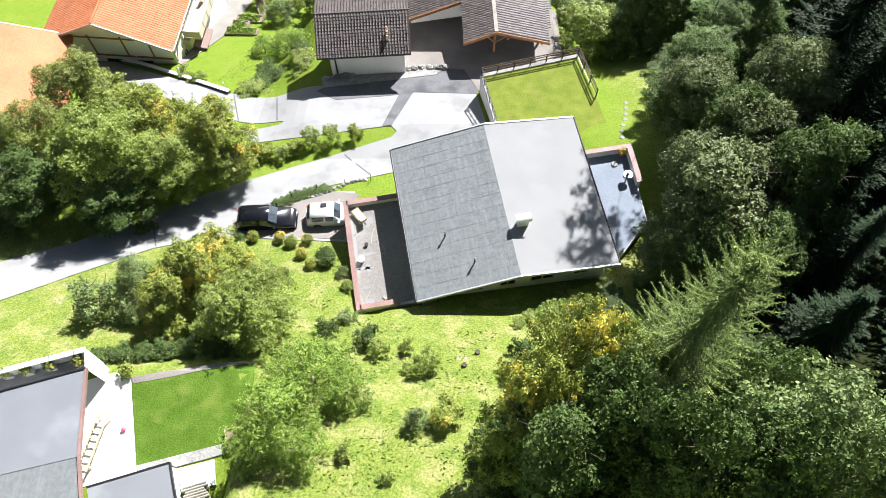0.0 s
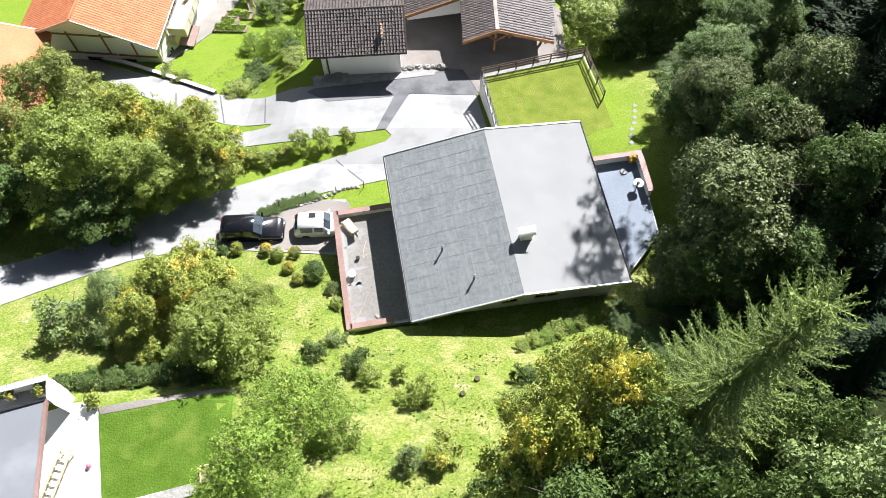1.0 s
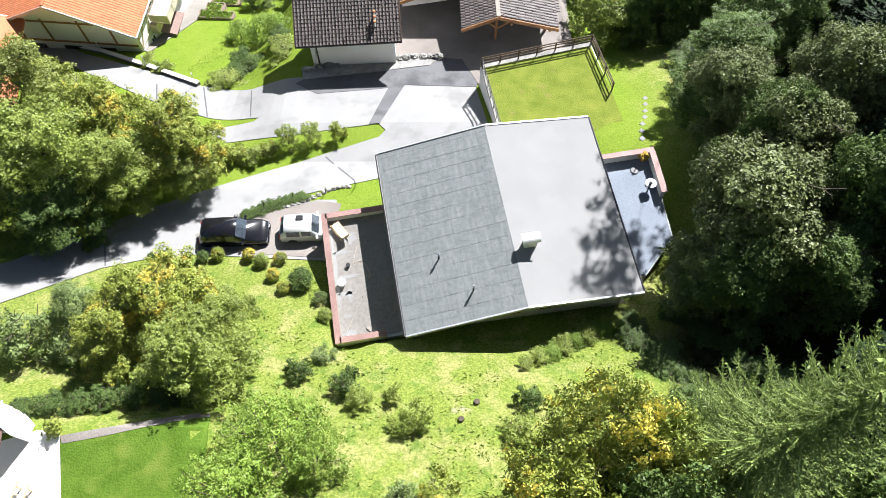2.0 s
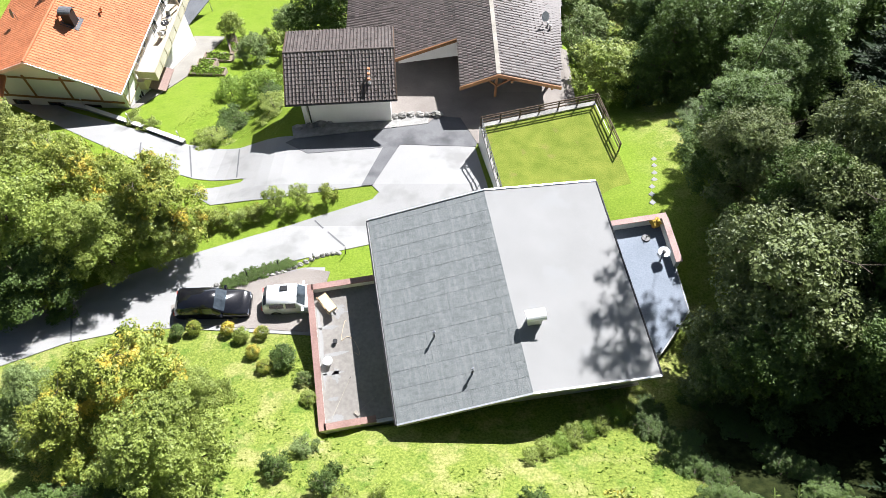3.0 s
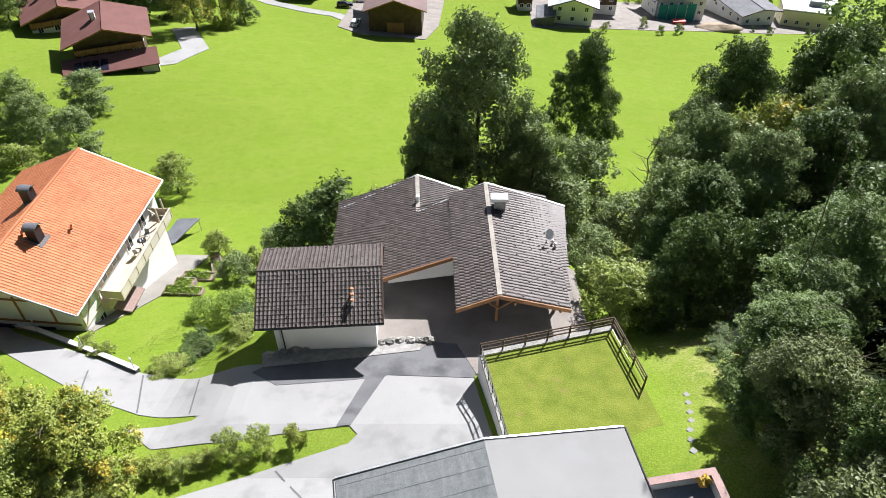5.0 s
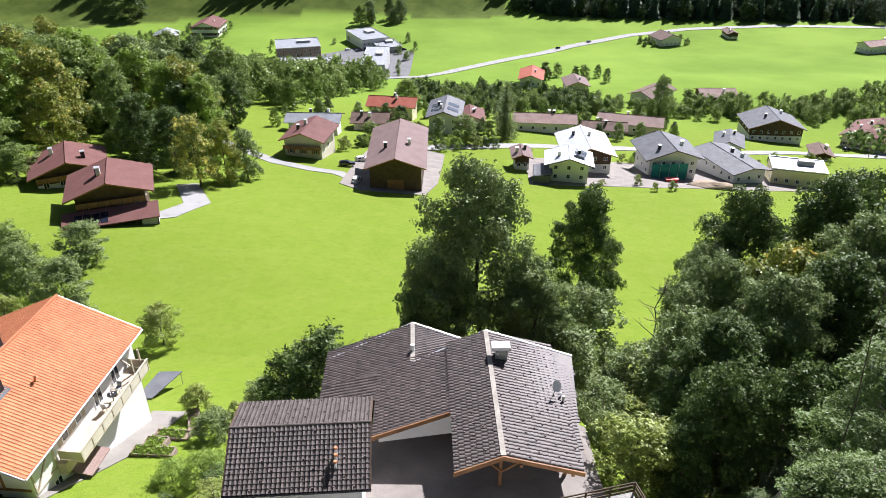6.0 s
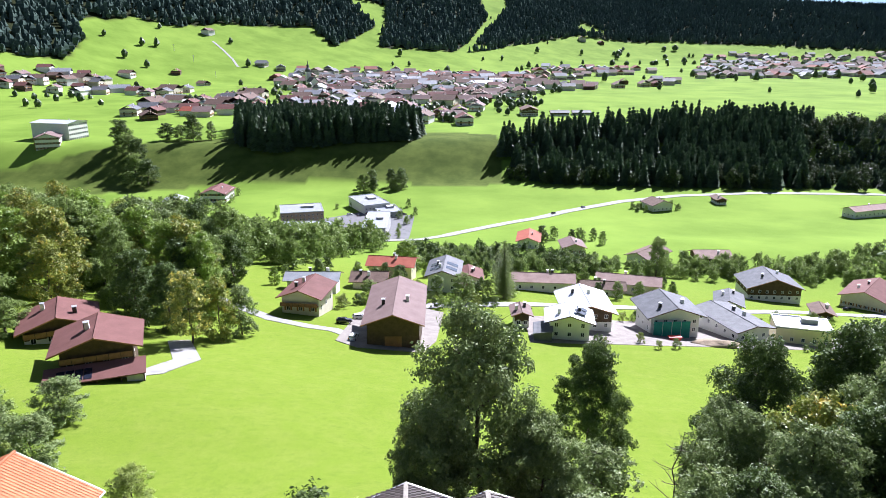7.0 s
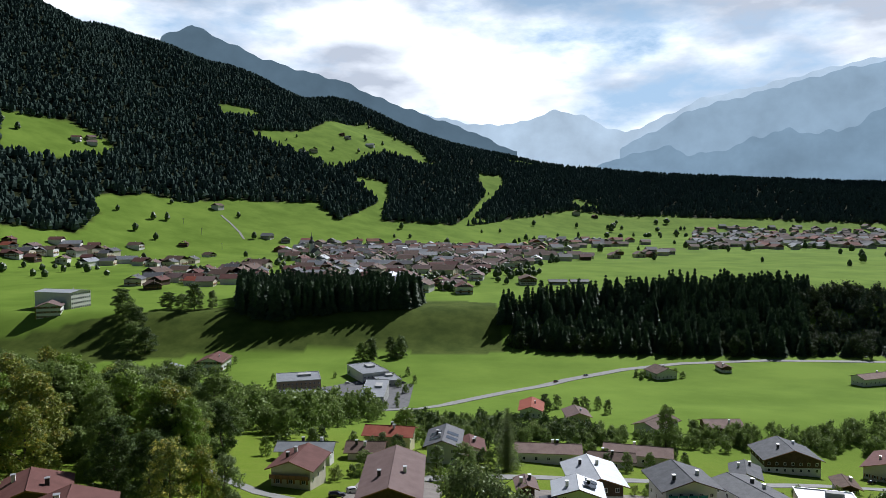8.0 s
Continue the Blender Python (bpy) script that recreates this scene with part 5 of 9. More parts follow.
# local: ridge along y
gable_walls(oh, -6.4, 6.6, -8.1, 8.1, -19.0, -4.75, -7.62, -7.70, M_RENDER)
oroof = gable_roof(oh, -7.2, 7.45, -9.3, 9.0, -4.3, -7.55, -7.65, M_ORANGE_J, fascia=M_ZINC)
part("ridge_cap", Geo().tube((0, -9.3, -4.24), (0, 9.0, -4.24), 0.13), M_ORANGE, oh)
part("gutter", Geo().tube((7.52, -9.3, -7.74), (7.52, 9.0, -7.74), 0.08), M_ZINC, oh)
for x, y in ((-0.95, 1.3), (1.9, -3.2)):                            # sheet-metal chimneys with arched hoods
    z = -4.3 - abs(x) * 0.45
    c_ = part("chimney", Geo().box(x, y, z - 0.5, 0.85, 0.95, 1.75), M_BLACK, oh)
    g = Geo()
    arc_ = [(math.cos(math.pi * i / 8), math.sin(math.pi * i / 8)) for i in range(9)]
    g.put([(x + sgn * 0.6, y - 0.52 * c, z + 1.3 + 0.3 * s_) for c, s_ in arc_ for sgn in (-1, 1)] + [(x + sgn * 0.6, y - 0.48 * c, z + 1.3 + 0.25 * s_) for c, s_ in arc_ for sgn in (-1, 1)],
          [(2 * i, 2 * i + 1, 2 * i + 3, 2 * i + 2) for i in range(8)] + [(18 + 2 * i, 20 + 2 * i, 21 + 2 * i, 19 + 2 * i) for i in range(8)]
          + [(2 * i, 2 * i + 2, 20 + 2 * i, 18 + 2 * i) for i in range(8)] + [(2 * i + 1, 19 + 2 * i, 21 + 2 * i, 2 * i + 3) for i in range(8)])
    part("chimney_hood", g, M_DARKROOF, c_)
    part("flashing", Geo().slab([(x - 0.7, y - 0.75, z + 0.35), (x + 0.75, y - 0.75, z - 0.25), (x + 0.75, y + 0.75, z - 0.25), (x - 0.7, y + 0.75, z + 0.35)] if x > 0 else
                                [(x - 0.75, y - 0.75, z - 0.25), (x + 0.7, y - 0.75, z + 0.35), (x + 0.7, y + 0.75, z + 0.35), (x - 0.75, y + 0.75, z - 0.25)], 0.05), M_DARKROOF, c_)
for x, y in ((3.6, -0.9), (0.9, -3.4)):
    z = -4.3 - abs(x) * 0.45
    v_ = part("vent_pipe", Geo().tube((x, y, z - 0.1), (x, y, z + 0.4), 0.09), M_POT, oh)
    part("cowl", Geo().tube((x, y, z + 0.4), (x + 0.28, y, z + 0.55), 0.11, 0.13), M_POT, v_)
part("satellite_dish", Geo().tube((-4.2, -2.4, -5.3), (-4.28, -2.5, -5.25), 0.1, 0.42, 16).tube((-4.2, -2.3, -6.4), (-4.2, -2.3, -5.3), 0.03), M_PINKROOF, oh)
# timbering and windows on the gable that faces the road
for x in (-5.0, -2.2, 1.4, 4.3):
    part("timber", Geo().box(x, -8.13, -10.2, 0.2, 0.08, 2.9), M_WOOD, oh)
part("timber", Geo().box(0, -8.13, -10.4, 12.8, 0.08, 0.22), M_WOOD, oh)
part("timber", Geo().box(0, -8.13, -7.75, 10.2, 0.08, 0.2), M_WOOD, oh)
for x, w in ((-4.2, 1.6), (-0.6, 1.8), (3.0, 1.6)):
    window(oh, x, -8.1, -11.9, w, 1.0, "s", M_DARKWOOD)
# long side: braced timbers near the corner, windows with open shutters, doors to the balcony
M_BUFFWOOD = surf("buff_timber", (0.42, 0.36, 0.26), (0.58, 0.51, 0.39), 0.75, 1.0, 16, 0.15)
for y0, z0, y1, z1 in ((-7.9, -10.8, -5.2, -10.8), (-7.9, -8.0, -7.9, -10.8), (-5.2, -8.0, -5.2, -10.8), (-7.8, -10.7, -5.3, -8.1)):
    part("timber", Geo().tube((6.64, y0, z0), (6.64, y1, z1), 0.09, n=4), M_BUFFWOOD, oh)
for y in (-3.4, -1.4):
    window(oh, 6.6, y, -9.6, 0.9, 1.3, "e", M_WHITE_METAL, shutters=M_BUFFWOOD)
for y in (1.6, 4.6):
    window(oh, 6.6, y, -10.4, 1.3, 2.0, "e", M_WHITE_METAL, name="balcony_door")
for y in (-5.6, -2.6, 1.2, 4.2):
    window(oh, 6.6, y, -12.9, 1.0, 1.3, "e", M_WHITE_METAL)
balc = part("balcony", Geo().box(7.65, 1.0, -10.6, 2.0, 11.6, 0.16), M_BUFFWOOD, oh)
for k in range(8):
    part("baluster", Geo().box(8.62, -4.7 + k * 1.63, -10.6, 0.12, 0.12, 1.2), M_BUFFWOOD, balc)
    if k < 7:
        part("balustrade", Geo().box(8.62, -3.885 + k * 1.63, -10.4, 0.06, 1.42, 0.85), M_CREAM, balc, "cream boarded panel")
part("handrail", Geo().box(8.62, 1.0, -9.46, 0.16, 11.7, 0.07), M_BUFFWOOD, balc)
for y in (-4.75, 6.75):
    part("balustrade", Geo().box(7.62, y, -10.4, 1.9, 0.06, 0.9), M_BUFFWOOD, balc)
for y in (5.3, 6.7):
    part("post", Geo().box(8.0, y, -10.44, 0.14, 0.14, 2.2), M_BUFFWOOD, balc)
part("strut", Geo().tube((8.0, 5.3, -9.2), (7.0, 5.3, -8.3), 0.08, n=4), M_BUFFWOOD, balc)
part("oriel", Geo().box(6.95, -4.6, -11.6, 0.8, 1.2, 1.1), M_BUFFWOOD, oh, "small boarded bay")
part("awning", Geo().slab([(6.6, -4.4, -12.1), (8.6, -4.4, -12.5), (8.6, -1.4, -12.5), (6.6, -1.4, -12.1)], 0.1), M_PINKROOF, oh)
OM = pose(-35.35, 62.9, 0, 0, 0, -5.3)
bt = thing("balcony_table", "round dark table set with white cups on the farmhouse balcony", "table")
bt.matrix_world = OM @ pose(7.55, 2.2, -10.44)
part("tabletop", Geo().tube((0, 0, 0.68), (0, 0, 0.73), 0.42, 0.42, 16), M_BLACK, bt)
part("column", Geo().tube((0, 0, 0), (0, 0, 0.68), 0.05), M_BLACK, bt)
for dx, dy in ((0.1, 0.1), (-0.15, 0.05), (0.0, -0.18)):
    part("cup", Geo().tube((dx, dy, 0.73), (dx, dy, 0.84), 0.05, 0.06, 8), M_WHITE_METAL, bt)
for y, t in ((3.3, 180), (1.0, 0)):
    cr = thing("balcony_chair", "light folding chair beside the balcony table", "chair", group="chairs on the balcony")
    cr.matrix_world = OM @ pose(7.5, y, -10.44, 0, 0, t)
    part("seat", Geo().box(0, 0, 0.42, 0.46, 0.44, 0.05), M_GREYWALL, cr)
    part("backrest", Geo().hexa([(-0.23, -0.25, 0.45), (0.23, -0.25, 0.45), (0.23, -0.21, 0.45), (-0.23, -0.21, 0.45), (-0.23, -0.38, 0.95), (0.23, -0.38, 0.95), (0.23, -0.34, 0.95), (-0.23, -0.34, 0.95)]), M_GREYWALL, cr)
    for sx in (-0.2, 0.2):
        for sy in (-0.19, 0.19):
            part("leg", Geo().box(sx, sy, 0, 0.04, 0.04, 0.42), M_GREYWALL, cr)

# second orange roof beside it
o2 = thing("house", "house with an orange tiled roof behind a leafy tree", "house", -45.6, 47.0, 0, 10)
gable_walls(o2, -6.0, 6.2, -5.2, 5.2, -12.5, -3.55, -6.55, -6.65, M_CREAM)
gable_roof(o2, -7.4, 7.4, -6.4, 6.4, -3.2, -6.9, -6.9, M_ORANGE_J, fascia=M_ZINC)
for y in (-3.0, 0.4, 3.0):
    window(o2, 6.2, y, -8.9, 1.0, 1.2, "e")

# ---- upper neighbour: flat roofs, patio and lawn ----
def edge_strip(pts, z, h, w):
    """A thin upright strip along a line."""
    g = Geo()
    for (ax, ay), (bx, by) in zip(pts, pts[1:]):
        g.box((ax + bx) / 2, (ay + by) / 2, z, math.hypot(bx - ax, by - ay), w, h, math.degrees(math.atan2(by - ay, bx - ax)))
    return g


nb = thing("house", "flat-roofed modern house with grey membrane and planted balcony", "house")
part("wall", Geo().prism([(-29.84, 9.55), (-28.48, 5.38), (-22.6, 4.9), (-23.2, 11.4)], 5.6, 10.42), M_RENDER, nb)
rn = part("roof", Geo().prism([(-30.0, 9.6), (-28.6, 5.3), (-20.0, 7.3), (-20.7, 12.3)], 10.43, 10.6), M_MEMBRANE, nb, "pale grey sheet roof")
rn2 = part("roof", Geo().prism([(-28.6, 5.3), (-27.4, 1.9), (-19.1, 4.1), (-20.0, 7.3)], 10.43, 10.57), M_FELT_W, nb, "darker grey lower roof")
part("edging", edge_strip([(-30.0, 9.6), (-20.7, 12.3)], 10.45, 0.24, 0.09), M_BLACK, rn)
part("edging", edge_strip([(-20.7, 12.3), (-20.0, 7.3), (-19.1, 4.1)], 10.42, 0.24, 0.14), M_COPING, rn, "red-brown roof edging")
bal = part("balcony", Geo().prism([(-31.8, 10.2), (-21.8, 12.7), (-21.8, 14.0), (-32.1, 11.2)], 8.1, 8.3), M_CONCRETE, nb)
part("parapet", edge_strip([(-31.4, 11.2), (-21.7, 13.9)], 8.3, 0.92, 0.10), M_GREYWALL, bal)
part("coping", edge_strip([(-31.4, 11.2), (-21.7, 13.9)], 9.22, 0.05, 0.34), M_PALEGLASS, bal, "pale glass-topped rail")
for k in range(7):
    part("rail_joint", edge_strip([(-31.4 + (-21.7 - -31.4) * (k + 0.5) / 7, 11.2 + (13.9 - 11.2) * (k + 0.5) / 7), (-31.4 + (-21.7 - -31.4) * (k + 0.52) / 7, 11.2 + (13.9 - 11.2) * (k + 0.52) / 7)], 9.2, 0.08, 0.38), M_BLACK, bal)
part("side_panel", Geo().prism([(-21.4, 12.7), (-20.8, 12.3), (-20.9, 13.2), (-21.7, 13.9)], 7.2, 9.42), M_RENDER, nb)
for x, y in [(-26.4, 12.6), (-25.2, 12.8), (-23.9, 13.1), (-22.2, 13.3)]:
    tp = thing("planter", "square grey planter with ornamental grass on the balcony", "planter", x, y, 8.3, 14, "planters on the balcony")
    part("tub", Geo().box(0, 0, 0, 0.5, 0.5, 0.42), M_GREYWALL, tp)
    part("grass", quads_mesh("grass", leaf_cloud([(0, 0, 0.6, 0.25, 0.25, 0.2)], 180, 0.13, abs(int(x * 7))), L_YELLOW), None, tp)
draped("pavement", [(-21.8, 12.5), (-20.5, 12.9), (-19.4, 12.8), (-17.9, 6.9), (-21.4, 6.0), (-22.9, 8.0), (-22.8, 12.2)], M_RENDER, 0.05, 1.0, "white paved patio beside the flat-roofed house", "patio")
draped("lawn", [(-19.2, 12.2), (-16.9, 12.6), (-12.0, 13.7), (-11.6, 11.4), (-12.8, 8.6), (-18.0, 7.3)], M_GARDENLAWN, 0.07, 1.0, "close-mown deep green garden lawn", "lawn")
draped("pavement", [(-19.3, 12.6), (-16.0, 13.2), (-12.2, 14.1), (-12.0, 13.7), (-16.9, 12.6), (-19.1, 12.2)], M_PAVING, 0.09, 1.0, "narrow stone garden path", "path")
draped("pavement", [(-18.0, 7.3), (-12.8, 8.6), (-12.7, 8.0), (-15.7, 7.2), (-16.1, 7.4), (-17.8, 6.9)], M_STONE, 0.09, 1.0, "grey gravel strip along the lawn", "path")
draped("pavement", [(-15.6, 7.1), (-13.5, 7.6), (-13.2, 6.2), (-15.1, 5.8)], M_RENDER, 0.14, 1.0, "small white paved pad beside the shed", "patio")
sh = thing("shed", "low garden shed with a flat grey felt roof", "shed")
part("wall", Geo().prism([(-18.99, 3.99), (-14.86, 4.84), (-15.61, 7.09), (-19.74, 5.87)], 7.0, 9.08), M_RENDER, sh)
part("roof", Geo().prism([(-19.1, 3.9), (-14.7, 4.8), (-15.5, 7.2), (-19.9, 5.9)], 9.085, 9.2), M_MEMBRANE, sh)
part("edging", edge_strip([(-19.9, 5.9), (-15.5, 7.2), (-14.7, 4.8)], 9.03, 0.22, 0.09), M_BLACK, sh)
wp = thing("wood_pile", "loose pile of grey split logs beside the shed", "wood pile", -14.2, 5.7, 7.62, 15)
for k in range(14):
    part("log", Geo().tube((-0.75 + 0.1 * (k % 3), -0.5 + 0.16 * (k % 7), 0.14 + 0.2 * (k // 7)), (0.75 - 0.08 * (k % 4), -0.45 + 0.155 * (k % 7), 0.16 + 0.2 * (k // 7)), 0.085, 0.075, 7), M_GREYWOOD, wp)
gt = thing("grass_tuft", "yellow ornamental grass at the patio's corner", "plant", -19.6, 12.9, 7.6)
part("blades", quads_mesh("blades", leaf_cloud([(0, 0, 0.35, 0.35, 0.35, 0.3)], 300, 0.16, 8), L_YELLOW), None, gt)


# ---- cars ----
def car(x, y, z, turn, paint, length, width, height, label, estate=0.5, box=None):
    """A parked car: shaped body, glasshouse, wheels with rims, lights."""
    e = thing("car", label, "car", x, y, z, turn)
    L, W, H = length / 2, width / 2, height
    # cross sections along x: position, half width, sill, belt, roof half width, roof height
    secs = [(-L, 0.80, 0.42, 0.72, 0.70, 0.72), (-L + 0.12, 0.95, 0.25, 0.95, 0.74, 1.10), (-L + 0.5, 1.0, 0.22, 1.0, 0.74, H - 0.06), (-0.5, 1.0, 0.2, 1.0, 0.76, H),
            (0.25, 1.0, 0.2, 0.98, 0.75, H - 0.03), (L * 0.36, 1.0, 0.2, 0.97, 0.78, 1.02), (L - 0.55, 0.97, 0.22, 0.90, 0.80, 0.92), (L - 0.12, 0.86, 0.28, 0.72, 0.70, 0.74), (L, 0.72, 0.40, 0.60, 0.60, 0.62)]
    g, gl = Geo(), Geo()
    rings = []
    for px, hw, sill, belt, rw, rt in secs:
        hw *= W
        rw *= W
        rings.append([(px, -hw * 0.96, sill), (px, -hw, (sill + belt) / 2), (px, -hw * 0.97, belt), (px, -rw, rt - 0.02 if rt - belt > 0.2 else max(rt, belt + 0.02)), (px, 0, rt + 0.03 if rt - belt > 0.2 else max(rt, belt + 0.02) + 0.05),
                      (px, rw, rt - 0.02 if rt - belt > 0.2 else max(rt, belt + 0.02)), (px, hw * 0.97, belt), (px, hw, (sill + belt) / 2), (px, hw * 0.96, sill)])
    n = 9
    g.put([p for r in rings for p in r], [(i * n + j, i * n + j + 1, (i + 1) * n + j + 1, (i + 1) * n + j) for i in range(len(rings) - 1) for j in range(n - 1)]
          + [tuple(range(n)), tuple(reversed(range((len(rings) - 1) * n, len(rings) * n)))])
    body = part("body", g, paint, e, smooth=True)

    def pane(name, pts):
        c = sum((Vector(p) for p in pts), Vector()) / 4
        out = Vector((c.x * 0.1, c.y, 0.9)).normalized() * 0.022
        if "side" in name:
            out = Vector((0, math.copysign(1, c.y), 0.25)).normalized() * 0.02
        q = [Vector(p) + out for p in pts]
        part(name, Geo().put(q + [p - out * 0.6 for p in q], [(0, 1, 2, 3), (7, 6, 5, 4), (0, 4, 5, 1), (1, 5, 6, 2), (2, 6, 7, 3), (3, 7, 4, 0)]), M_GLASS, body)

    def lerp(a, b, u):
        return tuple(a[i] + (b[i] - a[i]) * u for i in range(3))
    for s in (0, 1):
        idx = (3, 2) if s == 0 else (5, 6)
        for a, b in ((2, 3), (3, 4)):
            A, B = rings[a], rings[b]
            pane("side_window", [lerp(lerp(A[idx[1]], A[idx[0]], 0.12), lerp(B[idx[1]], B[idx[0]], 0.12), 0.08), lerp(lerp(A[idx[1]], A[idx[0]], 0.12), lerp(B[idx[1]], B[idx[0]], 0.12), 0.92),
                                 lerp(lerp(A[idx[1]], A[idx[0]], 0.85), lerp(B[idx[1]], B[idx[0]], 0.85), 0.92), lerp(lerp(A[idx[1]], A[idx[0]], 0.85), lerp(B[idx[1]], B[idx[0]], 0.85), 0.08)])
    A, B = rings[4], rings[5]
    part("windscreen", Geo().put([lerp(A[3], B[3], 0.08), lerp(A[3], B[3], 0.95), lerp(A[4], B[4], 0.98), lerp(A[5], B[5], 0.95), lerp(A[5], B[5], 0.08), lerp(A[4], B[4], 0.06)], [(0, 1, 2, 5), (5, 2, 3, 4)]), M_GLASS, body, at=pose(0.02, 0, 0.025))
    A, B = rings[1], rings[2]
    part("rear_window", Geo().put([lerp(A[3], B[3], 0.15), lerp(A[3], B[3], 0.85), lerp(A[4], B[4], 0.85), lerp(A[5], B[5], 0.85), lerp(A[5], B[5], 0.15), lerp(A[4], B[4], 0.15)], [(0, 5, 2, 1), (5, 4, 3, 2)]), M_GLASS, body, at=pose(-0.03, 0, 0.02))
    for sx in (-L * 0.58, L * 0.60):
        for sy in (-1, 1):
            wh = part("wheel", Geo().tube((sx, sy * (W - 0.20), 0.33), (sx, sy * (W + 0.01), 0.33), 0.33, n=18), M_RUBBER, e)
            part("rim", Geo().tube((sx, sy * (W - 0.02), 0.33), (sx, sy * (W + 0.025), 0.33), 0.22, 0.19, 12), M_CHROME, wh)
    for sy in (-1, 1):
        part("headlight", Geo().box(L - 0.20, sy * W * 0.66, 0.60, 0.26, 0.36, 0.14), M_CHROME, e)
        part("tail_light", Geo().box(-L + 0.07, sy * W * 0.74, 0.72, 0.10, 0.24, 0.24), M_REDPAINT, e)
        part("mirror", Geo().box(L * 0.30, sy * (W + 0.09), 0.98, 0.14, 0.22, 0.14), paint, e)
    if box:
        part("roof_hatch", Geo().box(-0.55, 0.35, H + 0.02, 0.5, 0.36, 0.07), M_BLACK, e)
    return e


def floor_z(x, y):
    return ground_z(x, y) + 0.09


car(-14.4, 28.35, floor_z(-14.4, 28.35), 1.0, M_CARBLACK, 4.9, 1.92, 1.68, "glossy black estate car parked on the paved bay")
car(-9.15, 28.75, floor_z(-9.15, 28.75), 3.0, M_CARWHITE, 4.2, 1.80, 1.60, "white compact car parked beside the terrace wall", box=True)
for x, y, t, p, lb in ((-25.5, 200.5, 10, M_CARBLACK, "black car parked by the red-roofed house"), (-22.0, 208.0, 20, M_CARWHITE, "white car parked near the barn"), (-20.8, 183.5, 80, M_CARWHITE, "white van parked beside the barn"),
                       (-62, 545, 40, M_CARGREY, "grey car parked at the works"), (-70, 548, 40, M_CARWHITE, "white car parked at the works"), (-56, 549, 40, M_CARBLACK, "black car parked at the works"),
                       (-33, 545, 10, M_CARWHITE, "white car parked beside the white building"), (-28, 548, 10, M_CARBLACK, "black car parked beside the white building"), (115, 573, 36, M_CARGREY, "grey car on the valley road"), (88, 552, 40, M_CARBLACK, "dark car on the valley road"),
                       (180, 309, 30, M_CARBLACK, "black car parked by the cream house")):
    car(x, y, ground_z(x, y) + 0.3, t, p, 4.4, 1.8, 1.5, lb)

# ---- on the west terrace (places in the house's own frame) ----
HM = pose(HX, HY, 0, 0, 0, HT)


def on_house(name, label, cat, x, y, z, turn=0):
    e = thing(name, label, cat)
    e.matrix_world = HM @ pose(x, y, z, 0, 0, turn)
    return e


lg = on_house("deck_chair", "wooden deck chair with beige cushion on the terrace", "chair", -10.65, 2.35, 1.07, -62)
part("cushion", Geo().hexa([(-0.75, -0.27, 0.30), (0.2, -0.27, 0.26), (0.2, 0.27, 0.26), (-0.75, 0.27, 0.30), (-0.75, -0.27, 0.37), (0.2, -0.27, 0.33), (0.2, 0.27, 0.33), (-0.75, 0.27, 0.37)]), M_CLOTH, lg)
part("backrest", Geo().hexa([(0.2, -0.27, 0.28), (0.72, -0.27, 0.62), (0.72, 0.27, 0.62), (0.2, 0.27, 0.28), (0.16, -0.27, 0.35), (0.68, -0.27, 0.70), (0.68, 0.27, 0.70), (0.16, 0.27, 0.35)]), M_CLOTH, lg)
for sy in (-0.31, 0.31):
    part("side_rail", Geo().box(-0.1, sy, 0.24, 1.5, 0.05, 0.06), M_PALEWOOD, lg)
    for sx in (-0.7, 0.4):
        part("leg", Geo().box(sx, sy, 0, 0.05, 0.05, 0.25), M_PALEWOOD, lg)
wb = on_house("bucket", "white plastic tub standing on the terrace floor", "tub", -11.0, -1.4, 1.07, 20)
part("tub", Geo().tube((0, 0, 0), (0, 0, 0.34), 0.22, 0.27, 14), M_WHITE_METAL, wb)
part("lid", Geo().tube((0, 0, 0.34), (0, 0, 0.37), 0.29, 0.29, 14), M_WHITE_METAL, wb)
pk = on_house("plant_pot", "small dark empty pot on the terrace", "pot", -10.45, -0.15, 1.07)
part("pot", Geo().tube((0, 0, 0), (0, 0, 0.22), 0.11, 0.15, 12), M_BLACK, pk)
rod = on_house("pole", "long thin pole lying on the terrace", "pole", -10.5, -3.8, 1.10, 60)
part("shaft", Geo().tube((-1.35, 0, 0), (1.35, 0, 0), 0.018, n=6), M_GREYWOOD, rod)
part("tip", Geo().tube((1.35, 0, 0), (1.5, 0, 0), 0.03, 0.01, 6), M_BLACK, rod)
br = on_house("broom", "broom with a grey head lying on the terrace", "broom", -8.9, -4.3, 1.10, 35)
part("handle", Geo().tube((-0.75, 0, 0), (0.6, 0, 0.02), 0.016, n=6), M_GREYWOOD, br)
part("head", Geo().box(-0.9, 0, -0.02, 0.18, 0.36, 0.08), M_GREYWOOD, br)
hs = on_house("garden_hose", "thin pale hose lying in loops on the terrace", "hose", -10.0, 0.2, 1.09)
pts = [(0.35 * math.cos(a * 0.55) + 0.05 * a, 0.9 - 0.16 * a + 0.35 * math.sin(a * 0.9), 0) for a in range(16)]
g = Geo()
for a, b in zip(pts, pts[1:]):
    g.tube(a, b, 0.012, n=5)
part("hose", g, M_CLOTH, hs)
